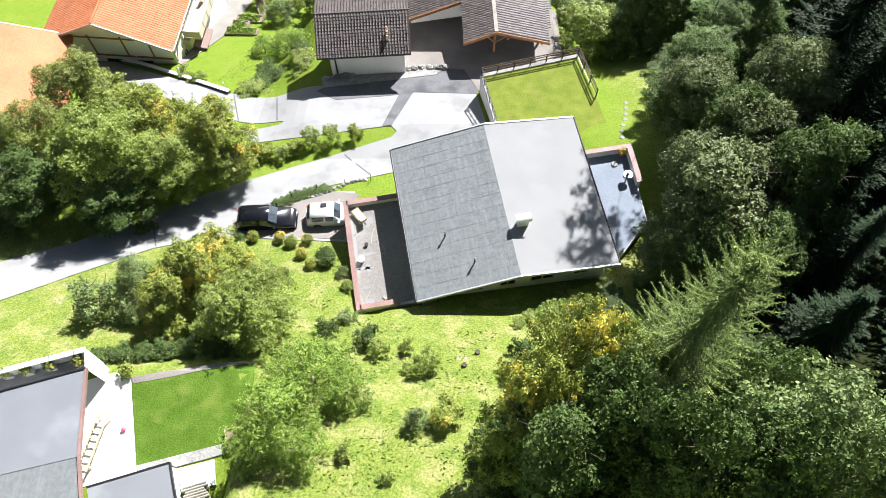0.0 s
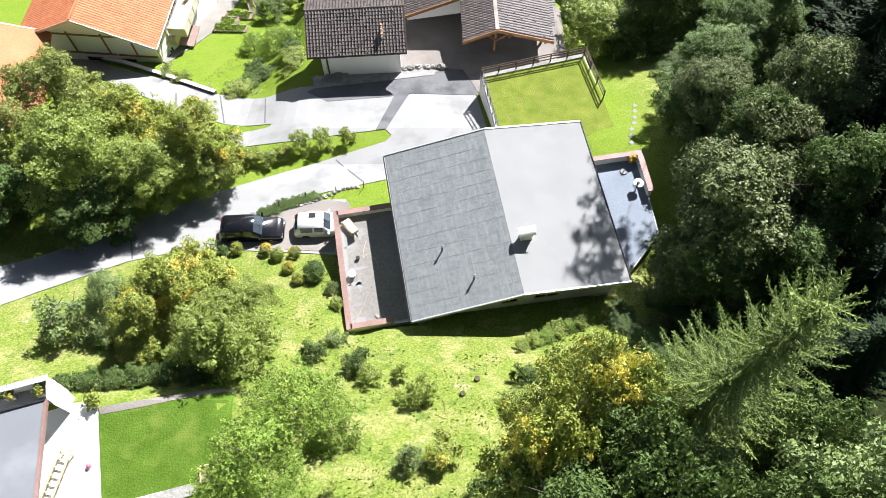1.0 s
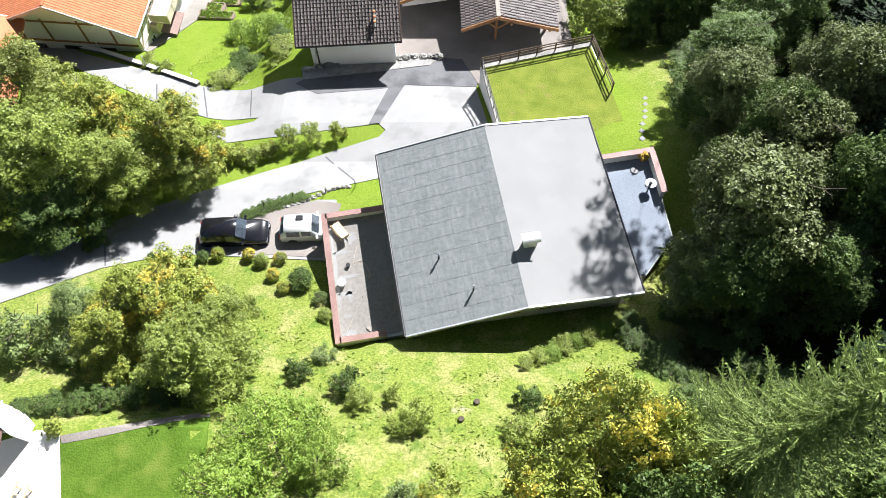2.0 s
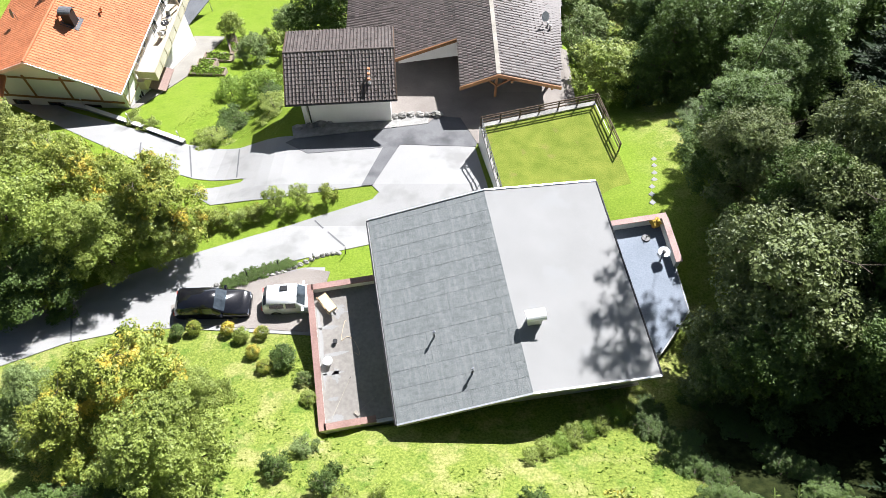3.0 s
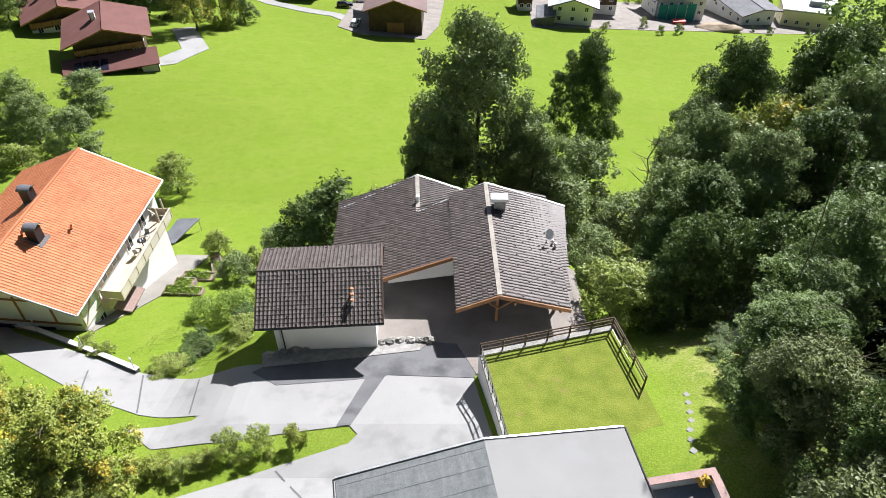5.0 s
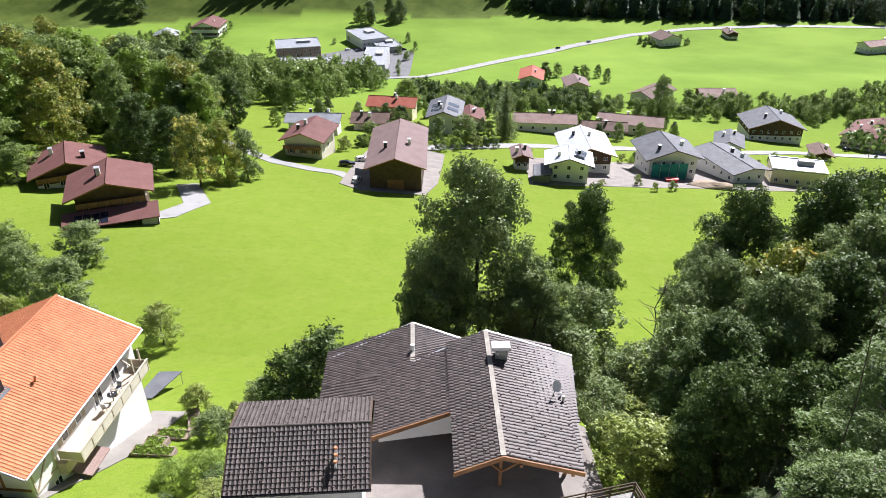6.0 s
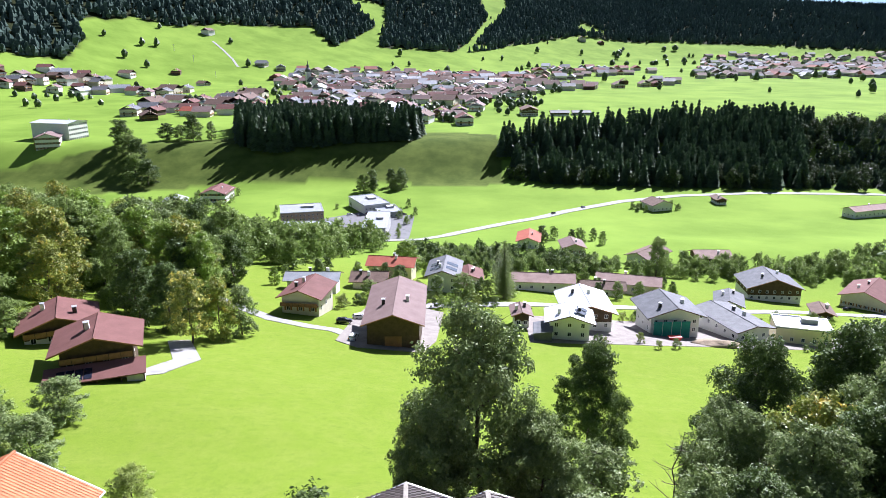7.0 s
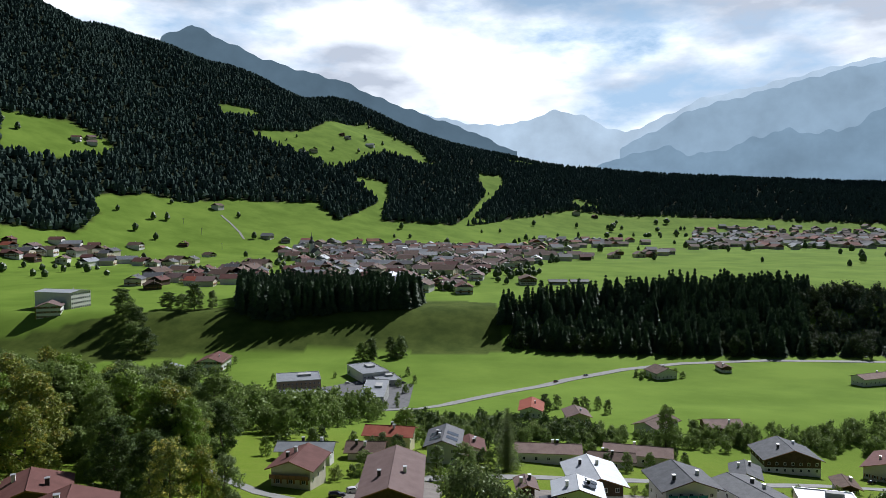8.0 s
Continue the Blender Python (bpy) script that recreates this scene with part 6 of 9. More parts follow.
# pale dried patches where the wet has gone
for x, y, sx, sy, t in ((-10.1, 1.9, 1.2, 0.9, 0), (-10.7, 0.9, 1.3, 0.35, 8), (-10.4, -0.9, 1.6, 0.3, 0), (-10.6, -2.3, 0.5, 0.9, 5), (-10.8, -2.1, 1.3, 0.3, 0), (-10.9, -3.7, 0.7, 0.3, 10), (-11.3, -0.6, 0.3, 7.6, 0), (-10.9, -4.9, 1.0, 0.5, 0)):
    rr = random.Random(int(x * 31 + y * 77))
    ring = [(x + sx / 2 * math.cos(a * 0.2618) * rr.uniform(0.45, 1.25), y + sy / 2 * math.sin(a * 0.2618) * rr.uniform(0.45, 1.25)) for a in range(24)]
    part("dry_patch", Geo().prism(ring, 1.072, 1.076), M_CONCRETE, tw, "pale dried-out screed")

lb = thing("board", "pale weathered board leaning at the corner of the house", "board", 11.3, 22.3, ground_z(11.3, 22.3), 20)
part("panel", Geo().slab([(-0.9, -0.45, 0.02), (0.9, -0.45, 0.1), (0.75, 0.5, 0.95), (-0.6, 0.5, 0.75)], 0.06), M_PATIO_BOARD, lb)

# small hut among the trees below the roof lawn
hz = ground_z(25.3, 51.4)
ht = thing("hut", "small steep-roofed hut with a white gable among trees", "hut", 25.3, 51.4, hz, -28)
part("wall", Geo().put([(-1.25, -1.5, -0.4), (1.25, -1.5, -0.4), (0, -1.5, 2.2), (-1.25, 1.5, -0.4), (1.25, 1.5, -0.4), (0, 1.5, 2.2)], [(0, 1, 2), (5, 4, 3), (0, 3, 4, 1), (1, 4, 5, 2), (2, 5, 3, 0)]), M_WHITE_METAL, ht)
for sg in (-1, 1):
    part("roof", Geo().slab([(sg * 1.5, -1.75, -0.35), (sg * 0.03, -1.75, 2.36), (sg * 0.03, 1.75, 2.36), (sg * 1.5, 1.75, -0.35)][::sg], 0.1), M_MOSSROOF, ht, "mossy dark green roof")

# ---- on the east terrace ----
tb = on_house("garden_table", "round pale garden table on a dark foot", "table", 11.1, 2.0, 1.37)
part("tabletop", Geo().tube((0, 0, 0.70), (0, 0, 0.74), 0.38, 0.38, 24), M_LIGHTROOF, tb)
part("column", Geo().tube((0, 0, 0.05), (0, 0, 0.70), 0.04), M_BLACK, tb)
for k in range(3):
    part("foot", Geo().tube((0, 0, 0.1), (0.35 * math.cos(k * 2.1), 0.35 * math.sin(k * 2.1), 0.02), 0.025, n=5), M_BLACK, tb)
kt = on_house("kettle", "small black pot standing on the garden table", "pot", 11.0, 1.9, 2.11)
part("pot", Geo().tube((0, 0, 0), (0, 0, 0.2), 0.09, 0.13, 12), M_BLACK, kt)
part("lid", Geo().tube((0, 0, 0.2), (0, 0, 0.24), 0.13, 0.03, 12), M_BLACK, kt)
bs = on_house("umbrella_stand", "round dark umbrella stand on the terrace floor", "stand", 10.55, 3.55, 1.37)
part("base", Geo().tube((0, 0, 0), (0, 0, 0.08), 0.30, 0.26, 18), M_BLACK, bs)
part("socket", Geo().tube((0, 0, 0.08), (0, 0, 0.4), 0.03), M_BLACK, bs)
pp = on_house("flower_pot", "terracotta pot with golden foliage on the parapet corner", "pot", 11.35, 4.35, 1.37)
part("pot", Geo().tube((0, 0, 0), (0, 0, 0.36), 0.16, 0.24, 12), M_POT, pp)
part("foliage", Geo().blob((0, 0, 0.55), (0.32, 0.32, 0.28), 3, 0.4, 8), surf("golden_leaves", (0.35, 0.22, 0.03), (0.55, 0.38, 0.06), 0.8, 4, 20, 0.5), pp)

# ---- stepping stones on the lower lawn ----
for k, (x, y) in enumerate(((17.2, 41.2), (16.95, 40.2), (16.7, 39.3), (16.3, 38.4), (16.05, 37.5), (17.4, 42.1), (15.9, 36.6))):
    s_ = 0.24
    whole("stepping_stone", Geo().prism([(x - s_, y), (x, y - s_), (x + s_, y), (x, y + s_)], ground_z(x, y) - 0.05, ground_z(x, y) + 0.07), M_CONCRETE, "square pale stepping stone set in the lawn", "paving stone", "stepping stones on the lawn")
# ---- stones before the outbuilding ----
for k, (x, y, r) in enumerate(((-9.7, 47.6, 0.5), (-9.0, 48.0, 0.55), (-11.6, 47.0, 0.45), (-10.5, 47.3, 0.35), (-4.2, 48.5, 0.45), (-3.4, 48.6, 0.4), (-2.7, 48.7, 0.45), (-2.0, 48.8, 0.38), (-1.2, 48.8, 0.42), (-0.5, 48.8, 0.35), (0.2, 48.8, 0.5))):
    whole("rock", Geo().blob((x, y, ground_z(x, y) + 0.2), (r, r * 0.8, r * 0.65), k, 0.3), M_STONE, "grey rough boulder in the gravel border", "rock", "boulders before the outbuilding")
# small uprights along the kerb of the parking bay
rail = [(-12.9, 31.1), (-10.9, 32.05), (-8.5, 32.6), (-6.3, 33.2)]
for x, y in rail:
    p = whole("kerb_post", Geo().tube((x, y, ground_z(x, y) - 0.1), (x + 0.1, y, ground_z(x, y) + 0.95), 0.035, n=6), M_BLACK, "thin dark metal post on the verge of the parking bay", "post", "posts along the parking bay")
for k in range(24):
    u = k / 23
    x, y = -15.2 + 8.4 * u, 30.1 + 3.0 * u + 0.3 * math.sin(u * 9)
    whole("kerb_stone", Geo().blob((x, y, ground_z(x, y) + 0.05), (0.24, 0.18, 0.15), 50 + k, 0.3, 6), M_STONE, "small rough edging stone of the planted verge", "stone", "edging stones of the verge")

# ---- drive of the orange-roofed house: retaining wall with railing posts and lamps ----
wa = [(-44, 58.6), (-36.7, 55.2), (-33.4, 53.9), (-27.6, 50.7), (-22.0, 47.5)]
rw = thing("retaining_wall", "low pale concrete wall with metal coping along the drive", "wall", kind="structure")
for (ax, ay), (bx, by) in zip(wa, wa[1:]):
    t = math.degrees(math.atan2(by - ay, bx - ax))
    d = math.hypot(bx - ax, by - ay)
    za, zb = ground_z(ax, ay), ground_z(bx, by)
    nx, ny = -(by - ay) / d * 0.14, (bx - ax) / d * 0.14
    part("wall", Geo().hexa([(ax - nx, ay - ny, za - 2), (bx - nx, by - ny, zb - 2), (bx + nx, by + ny, zb - 2), (ax + nx, ay + ny, za - 2), (ax - nx, ay - ny, za + 0.42), (bx - nx, by - ny, zb + 0.42), (bx + nx, by + ny, zb + 0.42), (ax + nx, ay + ny, za + 0.42)]), M_CONCRETE, rw)
    part("coping", Geo().hexa([(ax - nx * 1.4, ay - ny * 1.4, za + 0.424), (bx - nx * 1.4, by - ny * 1.4, zb + 0.424), (bx + nx * 1.4, by + ny * 1.4, zb + 0.424), (ax + nx * 1.4, ay + ny * 1.4, za + 0.424),
                               (ax - nx * 1.4, ay - ny * 1.4, za + 0.48), (bx - nx * 1.4, by - ny * 1.4, zb + 0.48), (bx + nx * 1.4, by + ny * 1.4, zb + 0.48), (ax + nx * 1.4, ay + ny * 1.4, za + 0.48)]), M_RENDER, rw)
for x, y in ((-33.5, 53.9), (-22.3, 47.6), (-27.9, 50.8)):
    z = ground_z(x, y) + 0.45
    lp = thing("garden_lamp", "slim metal lamp post on the drive wall", "lamp", x, y, z)
    part("post", Geo().tube((0, 0, 0), (0, 0, 1.1), 0.035, 0.03), M_ZINC, lp)
    part("lamp_head", Geo().tube((0, 0, 1.1), (0, 0, 1.28), 0.07, 0.05, 10), M_WHITE_METAL, lp)
M_PATIO = surf("cream_paving", (0.165, 0.152, 0.132), (0.235, 0.220, 0.195), 0.9, 0.5, 12, 0.1)
M_BEDWALL = surf("brown_bed_wall", (0.20, 0.145, 0.12), (0.33, 0.26, 0.22), 0.85, 1.2, 9, 0.3)
# patio, raised beds and canopy beside the farmhouse
draped("pavement", [(-28.9, 53.9), (-26.4, 62.2), (-25.2, 72.6), (-29.0, 72.8), (-29.4, 63.5), (-30.4, 55)], M_PATIO, 0.10, 1.0, "pale paved patio below the timber balcony", "patio")
for x, y, w, l, t in ((-24.4, 62.6, 3.8, 1.0, -4), (-24.2, 66.2, 3.2, 1.1, -4), (-23.2, 69.0, 1.0, 4.0, 20), (-25.0, 64.4, 2.0, 1.4, -4)):
    z = ground_z(x, y)
    bd = thing("raised_bed", "brown-walled raised bed with green vegetables", "garden bed", x, y, z, t, "raised beds beside the patio")
    for sx, sy, bw, bl in ((0, -l / 2, w, 0.12), (0, l / 2, w, 0.12), (-w / 2, 0, 0.12, l), (w / 2, 0, 0.12, l)):
        part("board", Geo().box(sx, sy, -0.5, bw, bl, 1.05), M_BEDWALL, bd)
    part("soil", Geo().box(0, 0, -0.5, w - 0.14, l - 0.14, 0.9), M_SOIL, bd)
    for a in range(-int(w), int(w) + 1):
        for b in (-1, 0, 1):
            if abs(a * 0.5) < w / 2 - 0.2 and abs(b * 0.35) < l / 2 - 0.1:
                part("vegetable", quads_mesh("vegetable", leaf_cloud([(a * 0.5, b * 0.35, 0.47, 0.08, 0.08, 0.07)], 42, 0.2, 9 + a + 3 * b), L_LIME), None, bd)
pv = thing("garden_canopy", "low dark grey flat canopy sheet on posts in the garden", "canopy", -30.9, 78.4, ground_z(-30.9, 78.4), 0)
part("sheet", Geo().slab([(-1.5, -2.3, 1.15), (0.3, -2.3, 1.15), (2.1, 2.5, 0.95), (-0.6, 2.4, 0.95)], 0.10), M_DARKROOF, pv, "dark grey sheet")
for sx, sy in ((-1.4, -2.1), (0.25, -2.1), (1.9, 2.3), (-0.5, 2.2)):
    part("leg", Geo().tube((sx, sy, -2.6), (sx, sy, 1.0), 0.05), M_ZINC, pv)

# ---- things on the upper neighbour's patio ----
bn = thing("trestle_bench", "pale slatted wooden trestle bench on the white patio", "bench", -20.6, 8.6, ground_z(-20.6, 8.6) + 0.05, 80)
for sy in (-0.3, 0.3):
    part("stile", Geo().box(0, sy, 0.5, 3.4, 0.09, 0.10), M_PALEWOOD, bn)
for k in range(8):
    part("rung", Geo().box(-1.5 + k * 0.43, 0, 0.52, 0.07, 0.6, 0.06), M_PALEWOOD, bn)
for sx in (-1.4, 1.4):
    for sy in (-0.28, 0.28):
        part("leg", Geo().box(sx, sy, -0.06, 0.08, 0.08, 0.58), M_PALEWOOD, bn)
bl = thing("ball", "small pink ball on the white patio", "ball", -19.1, 9.4, ground_z(-19.1, 9.4) + 0.18)
part("shell", Geo().blob((0, 0, 0), (0.14, 0.14, 0.14), 1, 0.0, 10), surf("pink_plastic", (0.75, 0.12, 0.22), (0.8, 0.18, 0.3), 0.4), bl)
tr_ = thing("planter_box", "wooden planter box with earth at the lawn's corner", "planter", -12.5, 8.8, ground_z(-12.5, 8.8), 12)
for sx, sy, bw, bl2 in ((0, -0.55, 0.7, 0.06), (0, 0.55, 0.7, 0.06), (-0.35, 0, 0.06, 1.1), (0.35, 0, 0.06, 1.1)):
    part("board", Geo().box(sx, sy, 0, bw, bl2, 0.55), M_PALEWOOD, tr_)
part("soil", Geo().box(0, 0, 0, 0.64, 1.04, 0.45), M_SOIL, tr_)
# white gabled hut in the wood and stump on the slope
hu = thing("hut", "small white gabled hut under the trees", "hut", 23.6, 47.6, ground_z(23.6, 47.6), 20)
gable_walls(hu, -0.7, 0.7, -0.9, 0.9, -0.6, 1.75, 0.9, 0.9, M_RENDER)
gable_roof(hu, -0.85, 0.85, -1.0, 1.0, 1.9, 0.86, 0.86, M_GREYWOOD, thick=0.08)
for x, y in ((1.3, 13.5), (2.2, 14.6)):
    z = ground_z(x, y)
    st = thing("tree_stump", "old grey tree stump in the rough grass", "stump", x, y, z)
    part("stump", Geo().tube((0, 0, -0.2), (0, 0, 0.28), 0.2, 0.15, 10), M_BARK, st)


# ---- houses of the valley ----
ROOFS = {"red": M_REDROOF, "maroon": M_MAROON, "pink": M_PINKROOF, "pale": M_LIGHTROOF, "grey": M_GREYROOF, "slate": M_DARKROOF, "brown": M_BROWNROOF, "brightred": M_BRIGHTRED, "flat": M_GREYROOF}
M_TAN = surf("tan_render", (0.30, 0.215, 0.16), (0.40, 0.30, 0.235), 0.9, 0.5, 18, 0.06)
WALLS = {"tan": M_TAN, "wood": M_DARKWOOD, "cream": M_CREAM, "white": M_RENDER, "yellow": M_YELLOW, "grey": M_GREYWALL, "pink": M_CREAM}
RNAME = {"red": "dark red", "maroon": "brown-red", "pink": "faded pinkish", "pale": "pale metal", "grey": "grey metal", "slate": "slate-grey", "brown": "brown", "brightred": "bright red", "flat": "flat grey"}
WNAME = {"tan": "tan rendered", "wood": "dark timber", "cream": "cream", "white": "white", "yellow": "yellow", "grey": "grey", "pink": "cream"}


def chalet(x, y, z, turn, w, l, eave, roof, walls, pitch=0.36, over=1.3, base="white", storeys=None, balcony=False, n_ch=1, seed=0, category="house"):
    """A house with its ridge along its length: walls, roof with bargeboards, windows in storeys, chimneys, balcony."""
    rnd = random.Random(seed + int(x * 7 + y * 3))
    e = thing("house", f"{WNAME[walls]} house with a {RNAME[roof]} roof", category, x, y, z, turn)
    hw, hl = w / 2, l / 2
    iw, il = hw - over, hl - over
    ww, wh = (2.4, 2.2) if y > 600 else (1.1, 1.3)
    st = max(1, int(eave / 2.6)) if storeys is None else storeys
    if roof == "flat":
        part("wall", Geo().box(0, 0, -5, w, l, eave + 5), WALLS[walls], e)
        r = part("roof", Geo().box(0, 0, eave + 0.004, w + 0.4, l + 0.4, 0.25), ROOFS[roof], e)
        part("parapet", Geo().box(0, -hl - 0.1, eave + 0.26, w + 0.4, 0.2, 0.35).box(0, hl + 0.1, eave + 0.26, w + 0.4, 0.2, 0.35).box(-hw - 0.1, 0, eave + 0.26, 0.2, l, 0.35).box(hw + 0.1, 0, eave + 0.26, 0.2, l, 0.35), M_ZINC, r)
        part("roof_unit", Geo().box(w * 0.15, l * 0.1, eave + 0.26, w * 0.3, l * 0.2, 1.4), M_GREYWALL, e)
        iw, il = hw, hl
    else:
        rise = hw * pitch
        zr = eave + rise
        gable_walls(e, -iw, iw, -il, il, -5, zr - 0.35, eave + over * pitch - 0.3, eave + over * pitch - 0.3, WALLS[walls])
        if walls == "wood":
            part("plinth_wall", Geo().box(0, 0, -5, 2 * iw + 0.12, 2 * il + 0.12, 5 + eave * 0.45), WALLS[base], e)
        gable_roof(e, -hw, hw, -hl, hl, zr, eave, eave, ROOFS[roof], fascia=M_WOOD if walls != "white" else M_DARKWOOD)
        part("ridge_cap", Geo().tube((0, -hl, zr + 0.02), (0, hl, zr + 0.02), 0.14, n=6), ROOFS[roof], e)
        for k in range(n_ch):
            cx, cy = rnd.choice((-1, 1)) * hw * rnd.uniform(0.15, 0.45), hl * rnd.uniform(-0.5, 0.5)
            zc = zr - abs(cx) * pitch
            chimney(e, cx, cy, zc - 0.4, zc + 1.3, 0.8, 0.9, M_RENDER if k % 2 == 0 else M_BLACK, M_ZINC)
    for s in range(st):
        zz = 0.9 + s * (4.6 if y > 600 else 2.75)
        if zz + 1.3 > eave + 0.2:
            break
        n = max(2, int(2 * iw / 3.0))
        for i in range(n):
            xx = -iw + (i + 0.5) * 2 * iw / n
            window(e, xx, -il - (0.06 if walls == "wood" and zz < eave * 0.3 else 0), zz, ww, wh, "s", M_WHITE_METAL, shutters=M_WOOD if (walls in ("cream", "white") and roof in ("red", "maroon")) else None)
        n = max(2, int(2 * il / 4.0))
        for i in range(n):
            yy = -il + (i + 0.5) * 2 * il / n
            window(e, iw, yy, zz, ww, wh, "e", M_WHITE_METAL)
            if x > 0:
                window(e, -iw, yy, zz, ww, wh, "w", M_WHITE_METAL)
    if eave == 6.0 and roof == "maroon":                              # barn: big door and plank joints on the gable
        part("barn_door", Geo().box(0, -il - 0.05, -1.2, 4.2, 0.08, 3.8), M_WOOD, e)
    if balcony and roof != "flat":
        b = part("balcony", Geo().box(0, -il - 0.7, 2.55, 2 * iw, 1.3, 0.16), M_WOOD, e)
        part("balustrade", Geo().box(0, -il - 1.3, 2.7, 2 * iw, 0.08, 0.95), M_WOOD, b)
        for i in range(7):
            part("baluster", Geo().box(-iw + i * iw / 3, -il - 1.34, 2.5, 0.1, 0.1, 1.2), M_DARKWOOD, b)
    return e


# farm on the meadow and the first row of houses
for row in ((-81.2, 161.0, -33.0, 26, 16.0, 14.0, 3.8, "red", "wood", 0.34, 1.6), (-64.3, 143.9, -30.7, 21, 16.2, 13.6, 4.6, "red", "wood", 0.34, 1.9, "wood"), (-37.7, 212.6, -46.6, -9, 13.5, 15.2, 5.0, "red", "cream"),
            (-10.5, 192.8, -44.3, 0, 15.7, 29.1, 6.0, "maroon", "wood", 0.36, 1.4, "wood", 0), (46.3, 226.7, -56.6, 0, 16.6, 20.5, 5.6, "pale", "wood", 0.32, 1.6), (38.1, 208.0, -53.4, -7, 14.3, 11.4, 5.4, "pale", "white", 0.32, 1.6),
            (73.5, 229.3, -60.0, 3, 19.0, 17.7, 6.2, "slate", "white", 0.34, 1.9), (25.5, 219.0, -54.7, 0, 6.7, 9.1, 4.0, "maroon", "wood")):
    chalet(*row, balcony=row[7] == "red", n_ch=2)
for row in ((151.5, 325.1, -85.3, -5, 25.5, 20.0, 6.0, "slate", "wood"), (96.1, 232.7, -62.4, 16, 14.5, 23.5, 4.0, "slate", "white", 0.2, 1.5), (116.6, 228.6, -64.1, -16, 16.2, 10.6, 5.0, "flat", "yellow"),
            (197.5, 322, -88.2, -43, 21, 27.0, 5.0, "red", "cream"), (42.8, 292, -69.7, 84, 12, 26.0, 4.0, "pink", "white"), (82.5, 309, -76.5, 74, 13, 28, 4.0, "pink", "cream"),
            (117.3, 286, -76.8, -20, 12, 16, 4.0, "slate", "white"), (151.6, 279.1, -77.7, -15, 9, 12, 3.0, "brown", "wood"), (-24.8, 263.4, -59.3, 88, 12, 14, 4.0, "brown", "cream"), (12.2, 288, -66.9, 0, 12, 14, 4.0, "red", "cream"), (68, 297, -74.2, 80, 11, 20, 3.5, "brown", "white"),
            (2.4, 270.5, -60.5, -5, 13.3, 19.9, 6.0, "slate", "white"), (-42.7, 248.8, -54.1, 88, 10, 19.2, 4.0, "grey", "white"), (-18.7, 293.2, -63.2, 82, 13, 20.0, 4.0, "brightred", "yellow")):
    chalet(*row, n_ch=2)
# houses and works on the valley floor
for row in ((53.2, 424.9, -90.4, -9, 14.7, 22.2, 4.0, "brightred", "white"), (75.9, 406.4, -89.3, 0, 14.3, 17.0, 4.0, "maroon", "cream"), (114.1, 387.3, -88.6, -46, 15.3, 25.1, 4.0, "brown", "white"),
            (149.3, 390.2, -90.4, 90, 15, 20.4, 4.0, "pink", "wood"), (-101.5, 520.3, -101.1, 14, 30, 26, 9.0, "flat", "tan"), (-87.3, 467.6, -95.6, 4, 35.8, 26.2, 4.0, "flat", "grey"),
            (-42.8, 479.5, -96.0, 0, 15.3, 45.3, 6.0, "flat", "grey"), (-57.3, 570.2, -104.2, 27, 21.2, 36.4, 7.0, "flat", "white"), (-41.3, 551.2, -103.8, 18, 17.6, 25.1, 4.0, "flat", "grey")):
    chalet(*row)
for row in ((-189.4, 605.6, -104.6, 0, 23.4, 29.3, 7.0, "red", "white"), (-217.0, 582.9, -104.4, 12, 19.5, 17.8, 4.0, "grey", "wood"), (333.0, 548, -103.0, -71, 14, 50, 5.0, "pink", "white"),
            (173.7, 570.0, -104.3, 17, 20.4, 18.1, 5.0, "brown", "white"), (231.3, 592.2, -104.5, 0, 10.2, 16.9, 4.0, "brown", "wood"), (-400, 764.0, -76, 77, 30, 46, 18.0, "pale", "white", 0.12, 0.8),
            (-393, 727, -80.5, 20, 24.0, 26.0, 12.0, "maroon", "white"), (118, 985, -74.6, 0, 24, 34, 8.0, "brown", "wood"), (158, 975, -74.6, 90, 15, 26, 4.5, "slate", "wood"), (189, 985, -74.4, 90, 14, 26, 3.5, "slate", "wood")):
    chalet(*row)

# porch, heat panels and wood store before the farmhouse on the meadow
fp = thing("farm_porch", "low porch with red sheet roof and dark heat panels", "porch", -64.3, 143.9, -30.7, 21)
part("roof", Geo().slab([(-8.6, -12.0, 1.5), (8.4, -12.0, 1.5), (8.4, -6.9, 2.6), (-8.6, -6.9, 2.6)], 0.2), M_REDROOF, fp)
for k in range(4):
    part("panel", Geo().slab([(-6.4 + k * 1.5, -11.4, 1.72), (-5.1 + k * 1.5, -11.4, 1.72), (-5.1 + k * 1.5, -8.4, 2.38), (-6.4 + k * 1.5, -8.4, 2.38)], 0.08), M_PV, fp)
for x in (-8.2, -4.0, 0.2, 4.2, 8.0):
    part("post", Geo().box(x, -11.7, -3.5, 0.22, 0.22, 4.8), M_DARKWOOD, fp)
part("wall", Geo().box(-4.0, -9.2, -3.5, 8.0, 4.2, 4.9), M_DARKWOOD, fp)
part("wall", Geo().box(6.6, -9.4, -3.5, 3.0, 4.4, 4.9), M_GREYWALL, fp)
